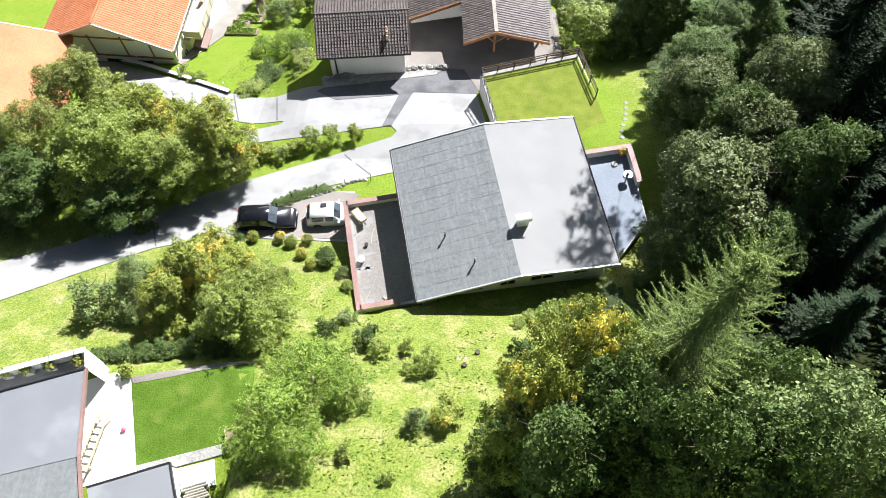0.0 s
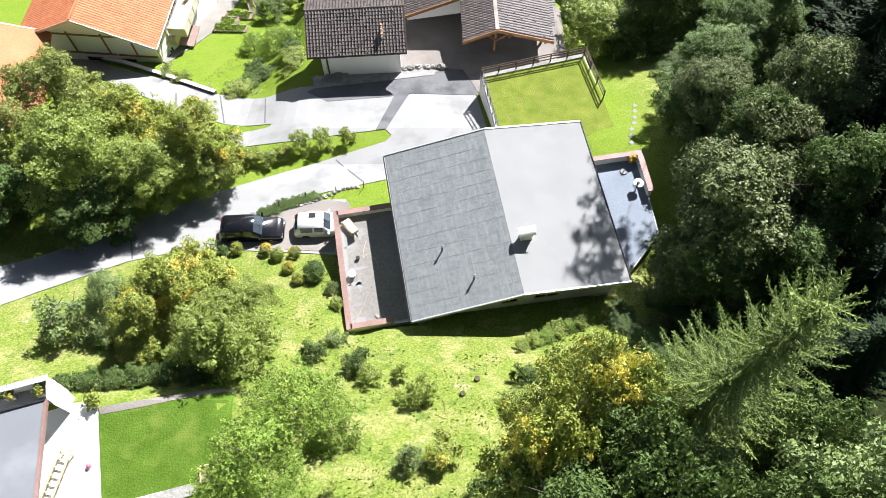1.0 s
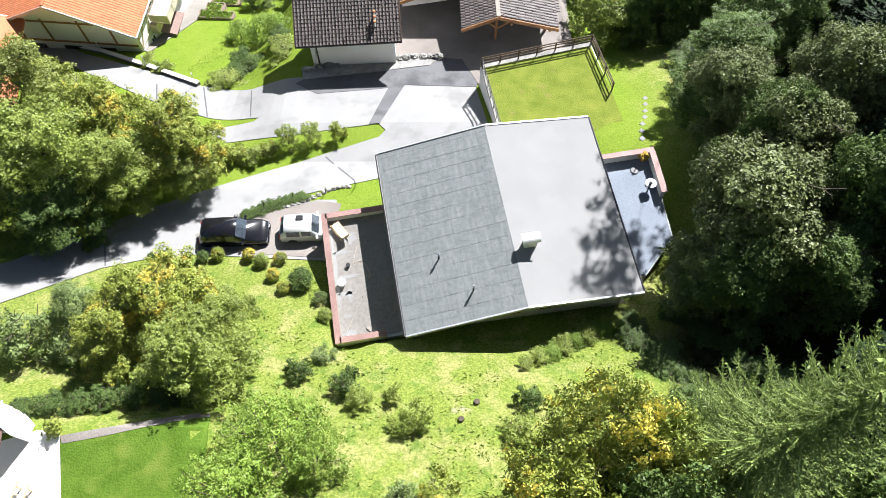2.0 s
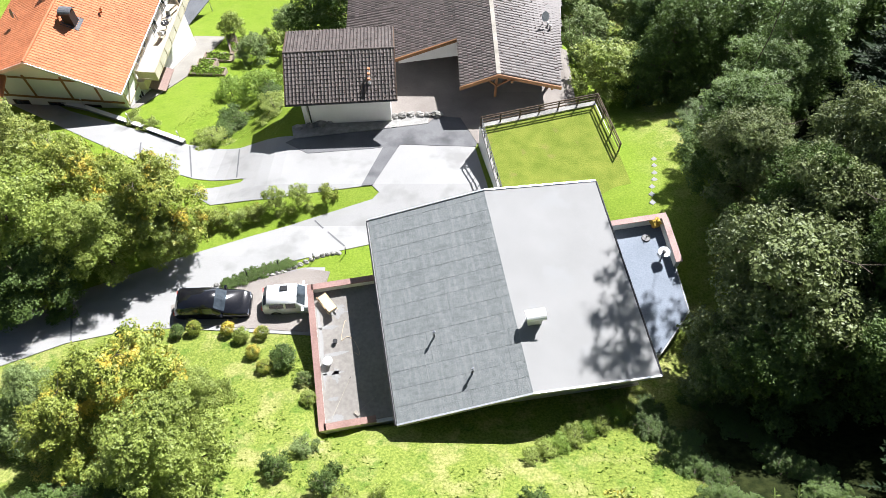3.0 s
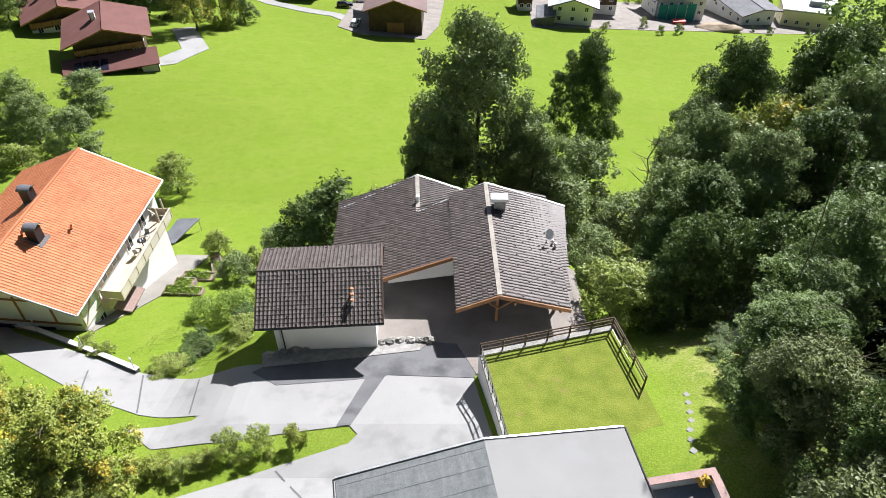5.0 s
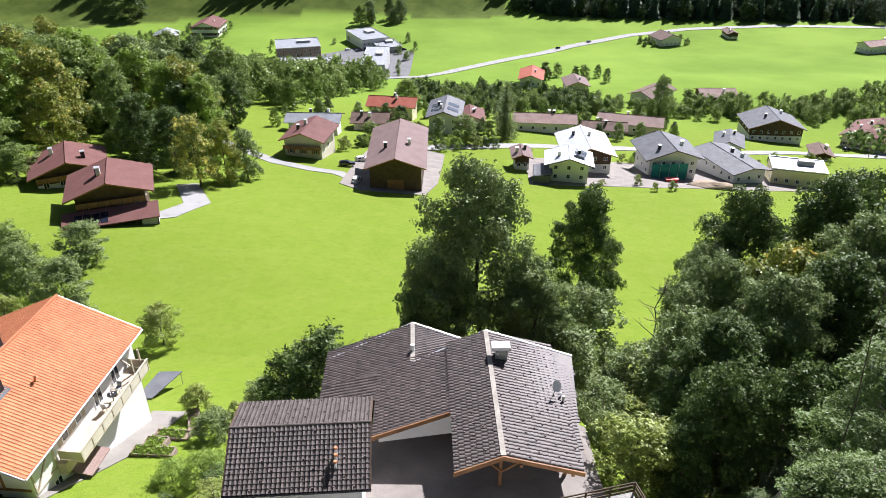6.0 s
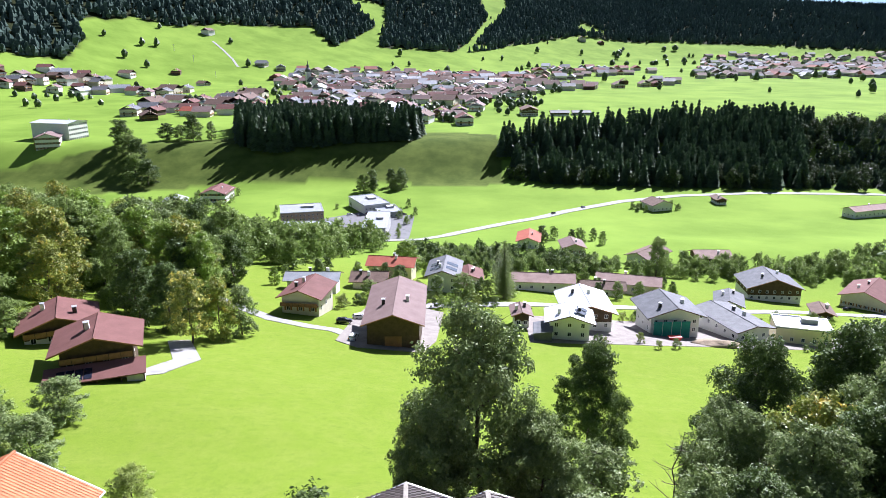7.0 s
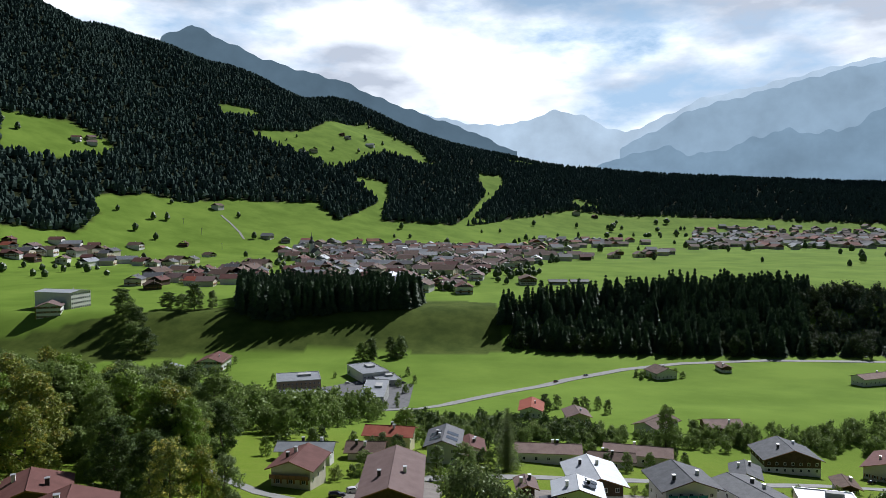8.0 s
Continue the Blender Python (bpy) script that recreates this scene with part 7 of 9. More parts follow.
# solar panels, netting and scaffold on some of them
def roof_panels(x, y, z, turn, w, eave, pitch, spots, label):
    """Rows of dark panels lying on the right-hand slope of a gable roof."""
    e = thing("solar_panel", label, "solar panel", x, y, z, turn)
    for px, py, sx, sy in spots:
        zz = eave + w / 2 * pitch - abs(px) * pitch
        s = -pitch if px > 0 else pitch
        part("panel", Geo().slab([(px - sx / 2, py - sy / 2, zz - s * sx / 2 + 0.12), (px + sx / 2, py - sy / 2, zz + s * sx / 2 + 0.12), (px + sx / 2, py + sy / 2, zz + s * sx / 2 + 0.12), (px - sx / 2, py + sy / 2, zz - s * sx / 2 + 0.12)], 0.08), M_PV, e)


roof_panels(38.1, 208.0, -53.4, -7, 13.3, 6.0, 0.36, ((3.0, -1.5, 3.2, 2.2), (3.6, 1.6, 3.2, 2.2)), "dark solar panels on the pale metal roof")
roof_panels(2.4, 270.5, -60.5, -5, 13.3, 6.0, 0.36, ((-3, -4, 4, 3), (-3, 1, 4, 3), (3, -4, 4, 3), (3, 1, 4, 3)), "dark solar panels on the slate-grey roof")
net = thing("netting", "teal building-site netting hung before the white house", "netting", 72.0, 219.6, -60.2, 3)
part("sheet", Geo().box(0, 0, 0.2, 11.5, 0.25, 5.4), M_TEAL, net)
for k in range(5):
    part("scaffold_pole", Geo().tube((-5.75 + k * 2.875, -0.2, -1.5), (-5.75 + k * 2.875, -0.2, 6.2), 0.08, n=6), M_ZINC, net)
skip = thing("skip", "red builder's skip beside the netting", "skip", 71.5, 214.5, ground_z(71.5, 214.5), 3)
part("body", Geo().hexa([(-1.4, -0.8, 0.1), (1.4, -0.8, 0.1), (1.4, 0.8, 0.1), (-1.4, 0.8, 0.1), (-2.0, -0.95, 1.3), (2.0, -0.95, 1.3), (2.0, 0.95, 1.3), (-2.0, 0.95, 1.3)]), M_REDPAINT, skip)
part("rim", Geo().box(0, -0.98, 1.2, 4.1, 0.1, 0.14), M_REDPAINT, skip)
heap = thing("soil_heap", "heap of pale building soil at the meadow's edge", "soil heap", 82, 212, ground_z(82, 212))
part("mound", Geo().blob((0, 0, 0), (7, 3, 1.6), 5, 0.25, 9), M_SOIL, heap, smooth=True)
lean = thing("outbuilding", "dark lean-to with a grey roof beside the cream house", "outbuilding", 30.2, 205, ground_z(30.2, 205), -7)
part("wall", Geo().box(0, 0, -3, 5, 8, 6.2), M_DARKROOF, lean)
part("roof", Geo().slab([(-2.8, -4.3, 3.0), (2.8, -4.3, 4.0), (2.8, 4.3, 4.0), (-2.8, 4.3, 3.0)], 0.2), M_DARKROOF, lean)

# roads of the valley
draped("road", strip([(-120, 430), (-60, 440), (-11.8, 443), (8, 473.6), (49.7, 516.5), (98.3, 560), (152, 597.4), (206.9, 620.5), (286, 632.8), (384, 626), (480, 600)], 8.0), M_CONCRETE, 0.3, 12, "pale country road across the valley floor", "road", 0.6)
draped("road", strip([(-12, 188), (-21, 186), (-27, 192), (-34, 193.5), (-45, 198.5), (-60, 213), (-80, 235)], 4.0), M_CONCRETE, 0.12, 3, "narrow pale grey lane to the barn", "road", 0.4)
draped("road", strip([(-14, 232), (14, 243), (38, 257), (71, 267.6), (104, 275), (140, 285), (190, 301), (260, 330)], 7.0), M_CONCRETE, 0.2, 5, "pale street between the houses", "road", 0.5)
draped("road", [(-25, 181), (-19, 176), (-3, 176), (0, 190), (2, 228), (-4, 232), (-22, 228), (-24, 205)], M_PAVING, 0.15, 4, "paved yard round the barn", "road", 0.4)
draped("road", [(-57, 136), (-51, 140), (-48, 152), (-56, 168), (-60, 165), (-53, 150)], M_CONCRETE, 0.12, 3, "pale grey drive beside the farm", "road", 0.4)
draped("road", [(-125, 440), (-20, 440), (-20, 545), (-60, 560), (-125, 500)], M_ASPHALT, 0.25, 12, "asphalt yards between the works", "road", 0.6)
draped("pavement", [(26, 199), (62, 203), (84, 210), (110, 216), (134, 222), (130, 246), (96, 248), (60, 240), (28, 232)], M_PAVING, 0.1, 4, "paved yards and parking places between the houses", "pavement", 0.4)

# ---- every tree and bush near the houses: kind, place, height, width ----
# trees along the road
for k, x, y, h, w in (
        ("rusty", -31.8, 40, 10, 9), ("rusty", -33.1, 34.6, 9, 7.5), ("dark", -32.6, 30.3, 7, 7), ("green", -26.7, 32, 10, 9), ("yellowing", -24.4, 36.5, 9, 7.5),
        ("green", -22.3, 32.0, 7, 6.5), ("yellowing", -19.1, 35.1, 8.5, 7.5), ("green", -18.1, 33.2, 4.5, 4), ("rusty", -36.5, 33.1, 6, 5), ("dark", -34.6, 29.5, 6, 6),
        ("dark", -26.2, 29.4, 6, 7),
):
    plant(k, x, y, h, w, group="trees along the road")
# trees on the slope behind the house
for k, x, y, h, w in (
        ("yellowing", -16.4, 20.6, 7.5, 7), ("green", -12.9, 17, 6.5, 6), ("yellowing", -18.3, 18.6, 6, 5.5), ("silver", -21.5, 20.7, 5, 4),
        ("pale_bush", -24.2, 19.1, 4, 4.6), ("green", -13, 20.4, 4, 4), ("pale_bush", -21.3, 18.4, 2.5, 3.2),
):
    plant(k, x, y, h, w, group="trees on the slope behind the house")
# dark hedge above the garden path
for x, y in ((-21.9, 14.1), (-20.6, 14.3), (-19.2, 14.5), (-17.8, 14.7), (-16.4, 14.9), (-15.0, 15.1), (-13.6, 15.4)):
    plant("dark_bush", x, y, 1.5, 2.3, group="dark hedge above the garden path")
# light young trees on the grass slope
for k, x, y, h, w in (
        ("lime", -7.8, 12.1, 5, 6), ("lime", -9.2, 9, 5, 5.5), ("lime", -5.7, 11, 3, 3.5), ("lime", -7.8, 7.3, 3.2, 3.5), ("lime", -10.2, 7.4, 3, 3.5),
):
    plant(k, x, y, h, w, group="light young trees on the grass slope")
# low dark growth along the road's edge above the parking bay
for x, y in ((-14.1, 30.3), (-13.7, 30.5), (-13.2, 30.7), (-12.7, 31.0), (-12.3, 31.2), (-11.8, 31.5), (-11.3, 31.7), (-10.7, 31.9), (-10.2, 32.1)):
    plant("dark_bush", x, y, 0.45, 1.5, group="low growth above the parking bay")
# wild bushes on the grass slope
for k, x, y, h, w in (
        ("dark_bush", -7.8, 16.6, 1.5, 2), ("dark_bush", -5.1, 15.6, 1.7, 2.2), ("bush", -4.2, 14.7, 1.4, 1.6), ("bush", -2.4, 15, 1.4, 1.2),
        ("bush", -1.2, 13.3, 1.9, 2.2), ("pale_bush", -1.5, 9.2, 1.8, 2), ("gold_bush", 0.1, 9.4, 1.7, 2.4), ("bush", 5.2, 17.2, 0.6, 1.2), ("bush", 6.1, 17.7, 0.8, 1.4), ("lime", 6.9, 18.0, 0.9, 1.6),
        ("bush", 7.7, 18.5, 1.0, 1.7), ("lime", 8.5, 18.9, 0.9, 1.5), ("bush", 9.3, 19.4, 1.1, 1.8), ("lime", 10.1, 19.8, 0.9, 1.6), ("bush", 10.9, 20.3, 1.0, 1.6), ("bush", -5.4, 7.3, 1.2, 1.2), ("bush", -3, 5.8, 0.8, 0.9), ("dark_bush", 5.1, 14.5, 1.6, 2), ("bush", 4.2, 12.7, 1.5, 2),
        ("pale_bush", -6.9, 17.9, 1, 1.8),
):
    plant(k, x, y, h, w, group="wild bushes on the grass slope")
# clipped bushes beside the parking place
for k, x, y, h, w in (
        ("gold_ball_bush", -15.3, 26.5, 1, 1), ("gold_ball_bush", -13.1, 26.4, 1, 1), ("ball_bush", -12.1, 25.9, 1, 1.1), ("gold_ball_bush", -10.9, 26.1, 0.9, 1),
        ("gold_ball_bush", -11.1, 24.6, 0.9, 1), ("gold_ball_bush", -10.2, 23.5, 0.8, 1), ("dark_ball_bush", -9.1, 24, 1.3, 1.8), ("dark_ball_bush", -16.3, 26.2, 0.9, 1),
        ("gold_ball_bush", -17.4, 26.1, 0.8, 0.8), ("dark_ball_bush", -19.6, 26, 1, 1.1), ("pale_bush", -7.6, 22.6, 1, 1.2), ("ball_bush", -7.2, 21.2, 0.8, 1),
):
    plant(k, x, y, h, w, group="clipped bushes beside the parking place")
# flowering hedge between the two drives
for k, x, y, h, w in (
        ("gold_bush", -15.9, 36.4, 1.5, 2.2), ("bush", -14.4, 36.3, 1.5, 2.2), ("gold_bush", -13.4, 36.9, 1.2, 1.8), ("bush", -12.0, 37.8, 1.9, 2.2),
        ("bush", -10.1, 38.1, 1.9, 2.2), ("gold_bush", -8.0, 38.6, 1.6, 1.6), ("gold_bush", -17.1, 36.1, 1.4, 2),
):
    plant(k, x, y, h, w, group="flowering hedge between the two drives")
# wood beside the house
for k, x, y, h, w in (
        ("maple", 19.4, 25.5, 12, 10), ("maple", 16.2, 22.5, 7, 5), ("maple", 22.7, 30.2, 12, 8.5), ("dark", 21.5, 31.8, 12, 6),
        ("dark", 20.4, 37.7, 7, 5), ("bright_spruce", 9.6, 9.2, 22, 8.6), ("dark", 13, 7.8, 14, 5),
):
    plant(k, x, y, h, w, group="wood beside the house")
# trees above the house
for k, x, y, h, w in (
        ("golden", 6.2, 9.9, 14.6, 5.6), ("yellowing", 4, 7.6, 14.8, 5.2), ("green", 7.8, 8.9, 14.2, 5.0), ("green", 3, 6.1, 11.1, 4.1), ("dark", 4.3, 5.1, 14.8, 5.9),
        ("dark", 7, 5.6, 16.7, 5.2), ("dark", 8.2, 4.2, 16.7, 5.2), ("silver", 13, 5.3, 17, 7.4), ("silver", 14.2, 4, 17, 5.9), ("dark", 10.7, 3.8, 16.7, 5.9),
        ("dark", 6.8, 7, 14.8, 5.2), ("dark", 9.2, 10.6, 10.5, 4.4),
):
    plant(k, x, y, h, w, group="trees above the house")
# low undergrowth at the wood's edge below the house corner
for k in range(38):
    x, y = 11.8 + (k * 0.618 % 1) * 8.5, 13.6 + (k * 0.7549 % 1) * 8.2
    plant("dark_bush", x, y, 0.45 + 0.4 * (k * 0.37 % 1), 1.5 + 0.9 * (k * 0.29 % 1), group="undergrowth at the wood's edge")
# dark wood; the farther tall spruces are added to keep it in shade
for k, x, y, h, w in (
        ("spruce", 34, 38, 26, 8), ("spruce", 41, 30, 27, 8), ("spruce", 38, 22, 25, 8), ("spruce", 47, 40, 28, 8), ("spruce", 33, 28, 22, 7.5),
        ("spruce", 42, 14, 25, 8), ("spruce", 36, 8, 22, 8), ("spruce", 50, 24, 27, 9), ("spruce", 28, 26, 16, 7), ("spruce", 30, 16, 15, 7), ("spruce", 26, 20, 12, 6),
        ("spruce", 31, 2, 22, 8), ("spruce", 42, 0, 24, 8), ("spruce", 44, 50, 28, 9), ("spruce", 25.5, 29, 12, 6), ("spruce", 37, 34, 27, 9), ("spruce", 41, 42, 28, 9), ("spruce", 45, 33, 27, 9), ("spruce", 39, 52, 28, 9), ("spruce", 33, 21, 21, 8),
        ("spruce", 36, 14, 22, 8), ("spruce", 30, 33, 19, 7), ("spruce", 28, 12, 13, 7), ("spruce", 23.5, 15, 8, 6),         ("dark", 17.5, 21.5, 8, 6), ("dark", 24.6, 25.4, 14, 8), ("dark", 21.8, 21.5, 9, 6.5),
):
    plant(k, x, y, h, w, group="dark wood")
# wood seen beyond the roof lawn
# the tall tree's crown stays unseen; it is added to dapple the pale roof
for k, x, y, h, w in (
        ("tall", 23.2, 45.4, 33, 7.5), ("birch", 22.4, 42, 9.5, 7.5), ("birch", 28, 48.5, 14, 9.5), ("birch", 25.5, 45, 10, 7), ("spruce", 31, 39, 24, 9), ("maple", 27, 35, 12, 8), ("spruce", 35, 47, 24, 9),
        ("great_dark", 24, 62, 15, 10), ("dark", 22.8, 55.6, 11.5, 7), ("dark", 27, 55.5, 11, 7), ("dark", 20.8, 59.5, 9, 6), ("great_silver", 30, 66, 18, 11),
):
    plant(k, x, y, h, w, group="wood seen beyond the roof lawn")
# trees and bushes east of the brown house
for k, x, y, h, w in (
        ("great_dark", 37, 70, 19, 12), ("yellowing", 36, 76, 19, 12), ("great_silver", 30, 78, 18, 11), ("silver", 25, 72, 13, 9), ("great_silver", 44, 78, 23, 13), ("great_dark", 56, 100, 27, 14),
        ("great_dark", 38, 92, 25, 13), ("great_silver", 33, 88, 18, 11), ("great_silver", 46, 66, 20, 12), ("great_silver", 40, 56, 17, 11), ("dark", 33, 54, 15, 10),
        ("great_dark", 48, 92, 27, 15), ("great_silver", 52, 80, 25, 14), ("silver", 20, 71, 9, 8), ("silver", 14, 73, 11, 9), ("silver", 16, 66, 7, 6),
        ("pale_bush", 13.5, 62, 5, 5), ("pale_bush", 14, 58, 4.5, 5), ("green", 15.1, 53.6, 7, 6.5), ("green", 18.2, 56.3, 6, 5), ("dark", 21.6, 40.3, 9, 7),
        ("dark", 28.2, 51.0, 9, 5), ("dark", 20.6, 54.4, 11.5, 6.5), ("dark", 18.6, 53.0, 7, 4.5), ("maple", 21.1, 36.8, 9, 7), ("dark_bush", 22.4, 53, 1.4, 3), ("dark_bush", 22.4, 49.0, 1.2, 3),
        ("dark_bush", 24.7, 59.8, 2.4, 4), ("dark_bush", 21.2, 47.1, 1.2, 3),
):
    plant(k, x, y, h, w, group="trees and bushes east of the brown house")
# big trees behind the brown house
for k, x, y, h, w in (
        ("great_silver", 5, 79.5, 29, 15), ("great_silver", 0, 75, 19, 9), ("great_silver", 11, 76, 18, 10), ("great_dark", 23, 109, 22, 10.5),
        ("dark", -9.5, 68, 12, 10), ("dark", -13.5, 70, 9, 7), ("green", -5, 70, 10, 8), ("green", -2, 67, 8, 7), ("silver", 18, 82, 13, 10),
):
    plant(k, x, y, h, w, group="big trees behind the brown house")
# gardens north of the yard
for k, x, y, h, w in (
        ("green", -36.2, 93, 6.5, 6), ("green", -23.6, 71.8, 4, 3.5), ("silver", -20, 66.2, 3.5, 4), ("bush", -14.3, 50.6, 1.1, 3.4), ("dark_bush", -14.9, 52.8, 1.3, 3.4), ("lime", -15.6, 54.6, 2.4, 3.4), ("lime", -17.6, 56.4, 2.8, 4.2), ("lime", -20.3, 57.0, 2.4, 3.6), ("dark_bush", -18.2, 50.6, 1.3, 4.2),
        ("bush", -19.6, 47.9, 1.1, 3.6), ("dark_bush", -18.9, 49.2, 0.9, 3.4), ("silver", -17.4, 73.5, 4, 5), ("bush", -15.1, 71.4, 3, 4), ("bush", -18.6, 68.8, 2.5, 3.5),
        ("silver", -62.1, 107.3, 9, 8), ("bush", -56.9, 102.2, 4, 6), ("bush", -61.6, 100.1, 4, 6), ("bush", -28, 51.5, 1, 2.2), ("bush", -26, 50.2, 1, 2),
):
    plant(k, x, y, h, w, group="gardens north of the yard")


# ---- far woods, town and mountains ----
def cones(spots, name, mat, label, seed, sides=5, tiers=2):
    """A wood seen from far off: many small trees in one mesh; each row of spots is x, y, height, width, roundness."""
    rs = np.random.RandomState(seed)
    V, F = [], []
    k = 0
    for x, y, h, w, rnd in spots:
        z = ground_z(x, y) - 0.5
        a0 = rs.uniform(0, 6.28)
        if rnd > 0.5:
            prof = [(0.12, 0.34), (0.35, 0.52), (0.62, 0.47), (0.86, 0.27), (1.0, 0.02)]
        else:
            prof = [(0.06, 0.50), (0.40, 0.27), (0.38, 0.40), (0.72, 0.14), (0.70, 0.22), (1.0, 0.01)]
        for u, r in prof:
            for i in range(sides):
                a = a0 + i * 2 * math.pi / sides + u
                q = r * w * rs.uniform(0.72, 1.25)
                V.append((x + math.cos(a) * q, y + math.sin(a) * q, z + u * h + rs.uniform(-0.03, 0.03) * h))
        for j in range(len(prof) - 1):
            for i in range(sides):
                F.append((k + j * sides + i, k + j * sides + (i + 1) % sides, k + (j + 1) * sides + (i + 1) % sides, k + (j + 1) * sides + i))
        k += sides * len(prof)
    me = bpy.data.meshes.new(name)
    me.from_pydata(V, [], F)
    me.materials.append(mat)
    return tagged(new(name, me), label, "wood", kind="stuff")


# spruce green made paler and bluer, distance haze painted into it
L_FARSPRUCE = leaf_mat("far_spruce", (0.036, 0.058, 0.050), (0.080, 0.112, 0.092), trans=0.0)
for node in L_FARSPRUCE.node_tree.nodes:
    if node.type == "BSDF_PRINCIPLED":
        node.inputs["Roughness"].default_value, node.inputs["Specular IOR Level"].default_value = 1.0, 0.0
L_FARLEAF = leaf_mat("far_broadleaf", (0.035, 0.062, 0.02), (0.085, 0.13, 0.035), trans=0.1)
rs = np.random.RandomState(5)


def scatter(n, poly, h, w, rnd, jitter=0.3):
    xs, ys_ = [p[0] for p in poly], [p[1] for p in poly]
    out = []
    while len(out) < n:
        x, y = rs.uniform(min(xs), max(xs), 400), rs.uniform(min(ys_), max(ys_), 400)
        for a, b in zip(x[in_poly(x, y, poly)], y[in_poly(x, y, poly)]):
            s = rs.uniform(1 - jitter, 1 + jitter)
            out.append((a, b, h * s, w * s, 1.0 if rs.rand() < rnd else 0.0))
    return out[:n]


# spruce belt on the bank between the fields and the town
belt = scatter(760, [(-198, 715), (-160, 706), (-110, 728), (-28, 752), (-20, 806), (-100, 832), (-180, 842), (-240, 850)], 28, 13, 0.0, 0.34)
belt += scatter(300, [(225, 690), (350, 690), (385, 790), (250, 800)], 31, 13, 0.0, 0.3)
belt += scatter(1900, [(58, 728), (78, 694), (125, 668), (250, 655), (420, 640), (640, 640), (700, 800), (560, 830), (420, 850), (230, 830), (120, 790), (66, 760)], 22, 12, 0.07, 0.38)


belt = [(x, y, h * (0.55 if x > 0.51 * y else 1.0), w * (0.75 if x > 0.51 * y else 1.0), r) for x, y, h, w, r in belt]      # younger growth at the far end


def spruce_stuff(spots, name, mat, label, seed, rings=12):
    """A spruce wood seen from some way off: whorls of drooping sprays on each tree, all in one mesh."""
    r = np.random.RandomState(seed)
    protos_ = []
    for k in range(5):
        q = []
        for i in range(rings):
            u = (i + r.uniform(0, 0.6)) / rings
            z, ln = 0.06 + 0.92 * u, 0.50 * (1 - u) ** 0.8 + 0.025
            nb = 5 + int(6 * (1 - u))
            for b in range(nb):
                a = b * 6.283 / nb + i * 0.7 + r.uniform(-0.35, 0.35)
                l2, wd = ln * r.uniform(0.7, 1.2), (0.11 + 0.12 * (1 - u)) * r.uniform(0.7, 1.2)
                ox, oy = math.cos(a), math.sin(a)
                q += [(0, 0, z + 0.05), (ox * l2 * 0.6 - oy * wd, oy * l2 * 0.6 + ox * wd, z - 0.01), (ox * l2, oy * l2, z - 0.06), (ox * l2 * 0.6 + oy * wd, oy * l2 * 0.6 - ox * wd, z - 0.01)]
        protos_.append(np.array(q))
    out = []
    for i, (x, y, h, w, rnd) in enumerate(spots):
        a, q = r.uniform(0, 6.28), protos_[i % 5]
        c_, n_s = math.cos(a) * w, math.sin(a) * w
        out.append(np.stack([q[:, 0] * c_ - q[:, 1] * n_s + x, q[:, 0] * n_s + q[:, 1] * c_ + y, q[:, 2] * h + ground_z(x, y) - 0.4], 1))
    return tagged(new(name, quads_mesh(name, np.concatenate(out), mat)), label, "wood", kind="stuff")


# belt green lightened in the colour to stand for distance haze
L_BELT = leaf_mat("hazed_belt_spruce", (0.036, 0.062, 0.036), (0.105, 0.155, 0.078), trans=0.22)
L_BELT.node_tree.nodes["Principled BSDF"].inputs["Specular IOR Level"].default_value = 0.04
spruce_stuff(belt, "spruce_belt", L_BELT, "dense dark spruce wood on the bank below the town", 1)

cand_a = np.radians(rs.uniform(-38, 36, 90000))
cand_r = np.sqrt(rs.uniform(1350 ** 2, 4400 ** 2, 90000))
cx, cy = cand_r * np.sin(cand_a), cand_r * np.cos(cand_a)
ok = wooded(cx, cy)
spots = [(a, b, 24 * s, 15 * s, 1.0 if q < 0.45 else 0.0) for a, b, s, q in zip(cx[ok], cy[ok], rs.uniform(0.65, 1.3, ok.sum()), rs.rand(ok.sum()))][:34000]
cones(spots, "mountain_forest", L_FARSPRUCE, "spruce forest covering the mountain flank", 2, 4)
# single trees and clumps on the pastures
spots = [(a, b, 20 * s, 13 * s, 1.0) for a, b, s in zip(cx[~ok], cy[~ok], rs.uniform(0.5, 1.2, (~ok).sum())) if rs.rand() < 0.004]
cones(spots, "pasture_trees", L_FARLEAF, "scattered trees on the mountain pastures", 8, 6)

# broadleaf woods and hedgerows of the valley, tree by tree
def grove(n, poly, h, kinds, group, squash=1.0):
    for x, y, s_, _, _ in scatter(n, poly, 1, 1, 0):
        k = kinds[int(rs.randint(len(kinds)))]
        plant(k, float(x), float(y), float(h * s_), float(h * s_ * (0.36 if "spruce" in k else 0.6) * squash), group=group)


grove(105, [(-175, 165), (-100, 168), (-85, 186), (-66, 196), (-58, 215), (-62, 255), (-110, 300), (-240, 280)], 24, ("wood_green", "wood_lime", "wood_green", "wood_gold", "wood_dark", "wood_silver", "wood_green", "wood_gold"), "wood behind the farm")
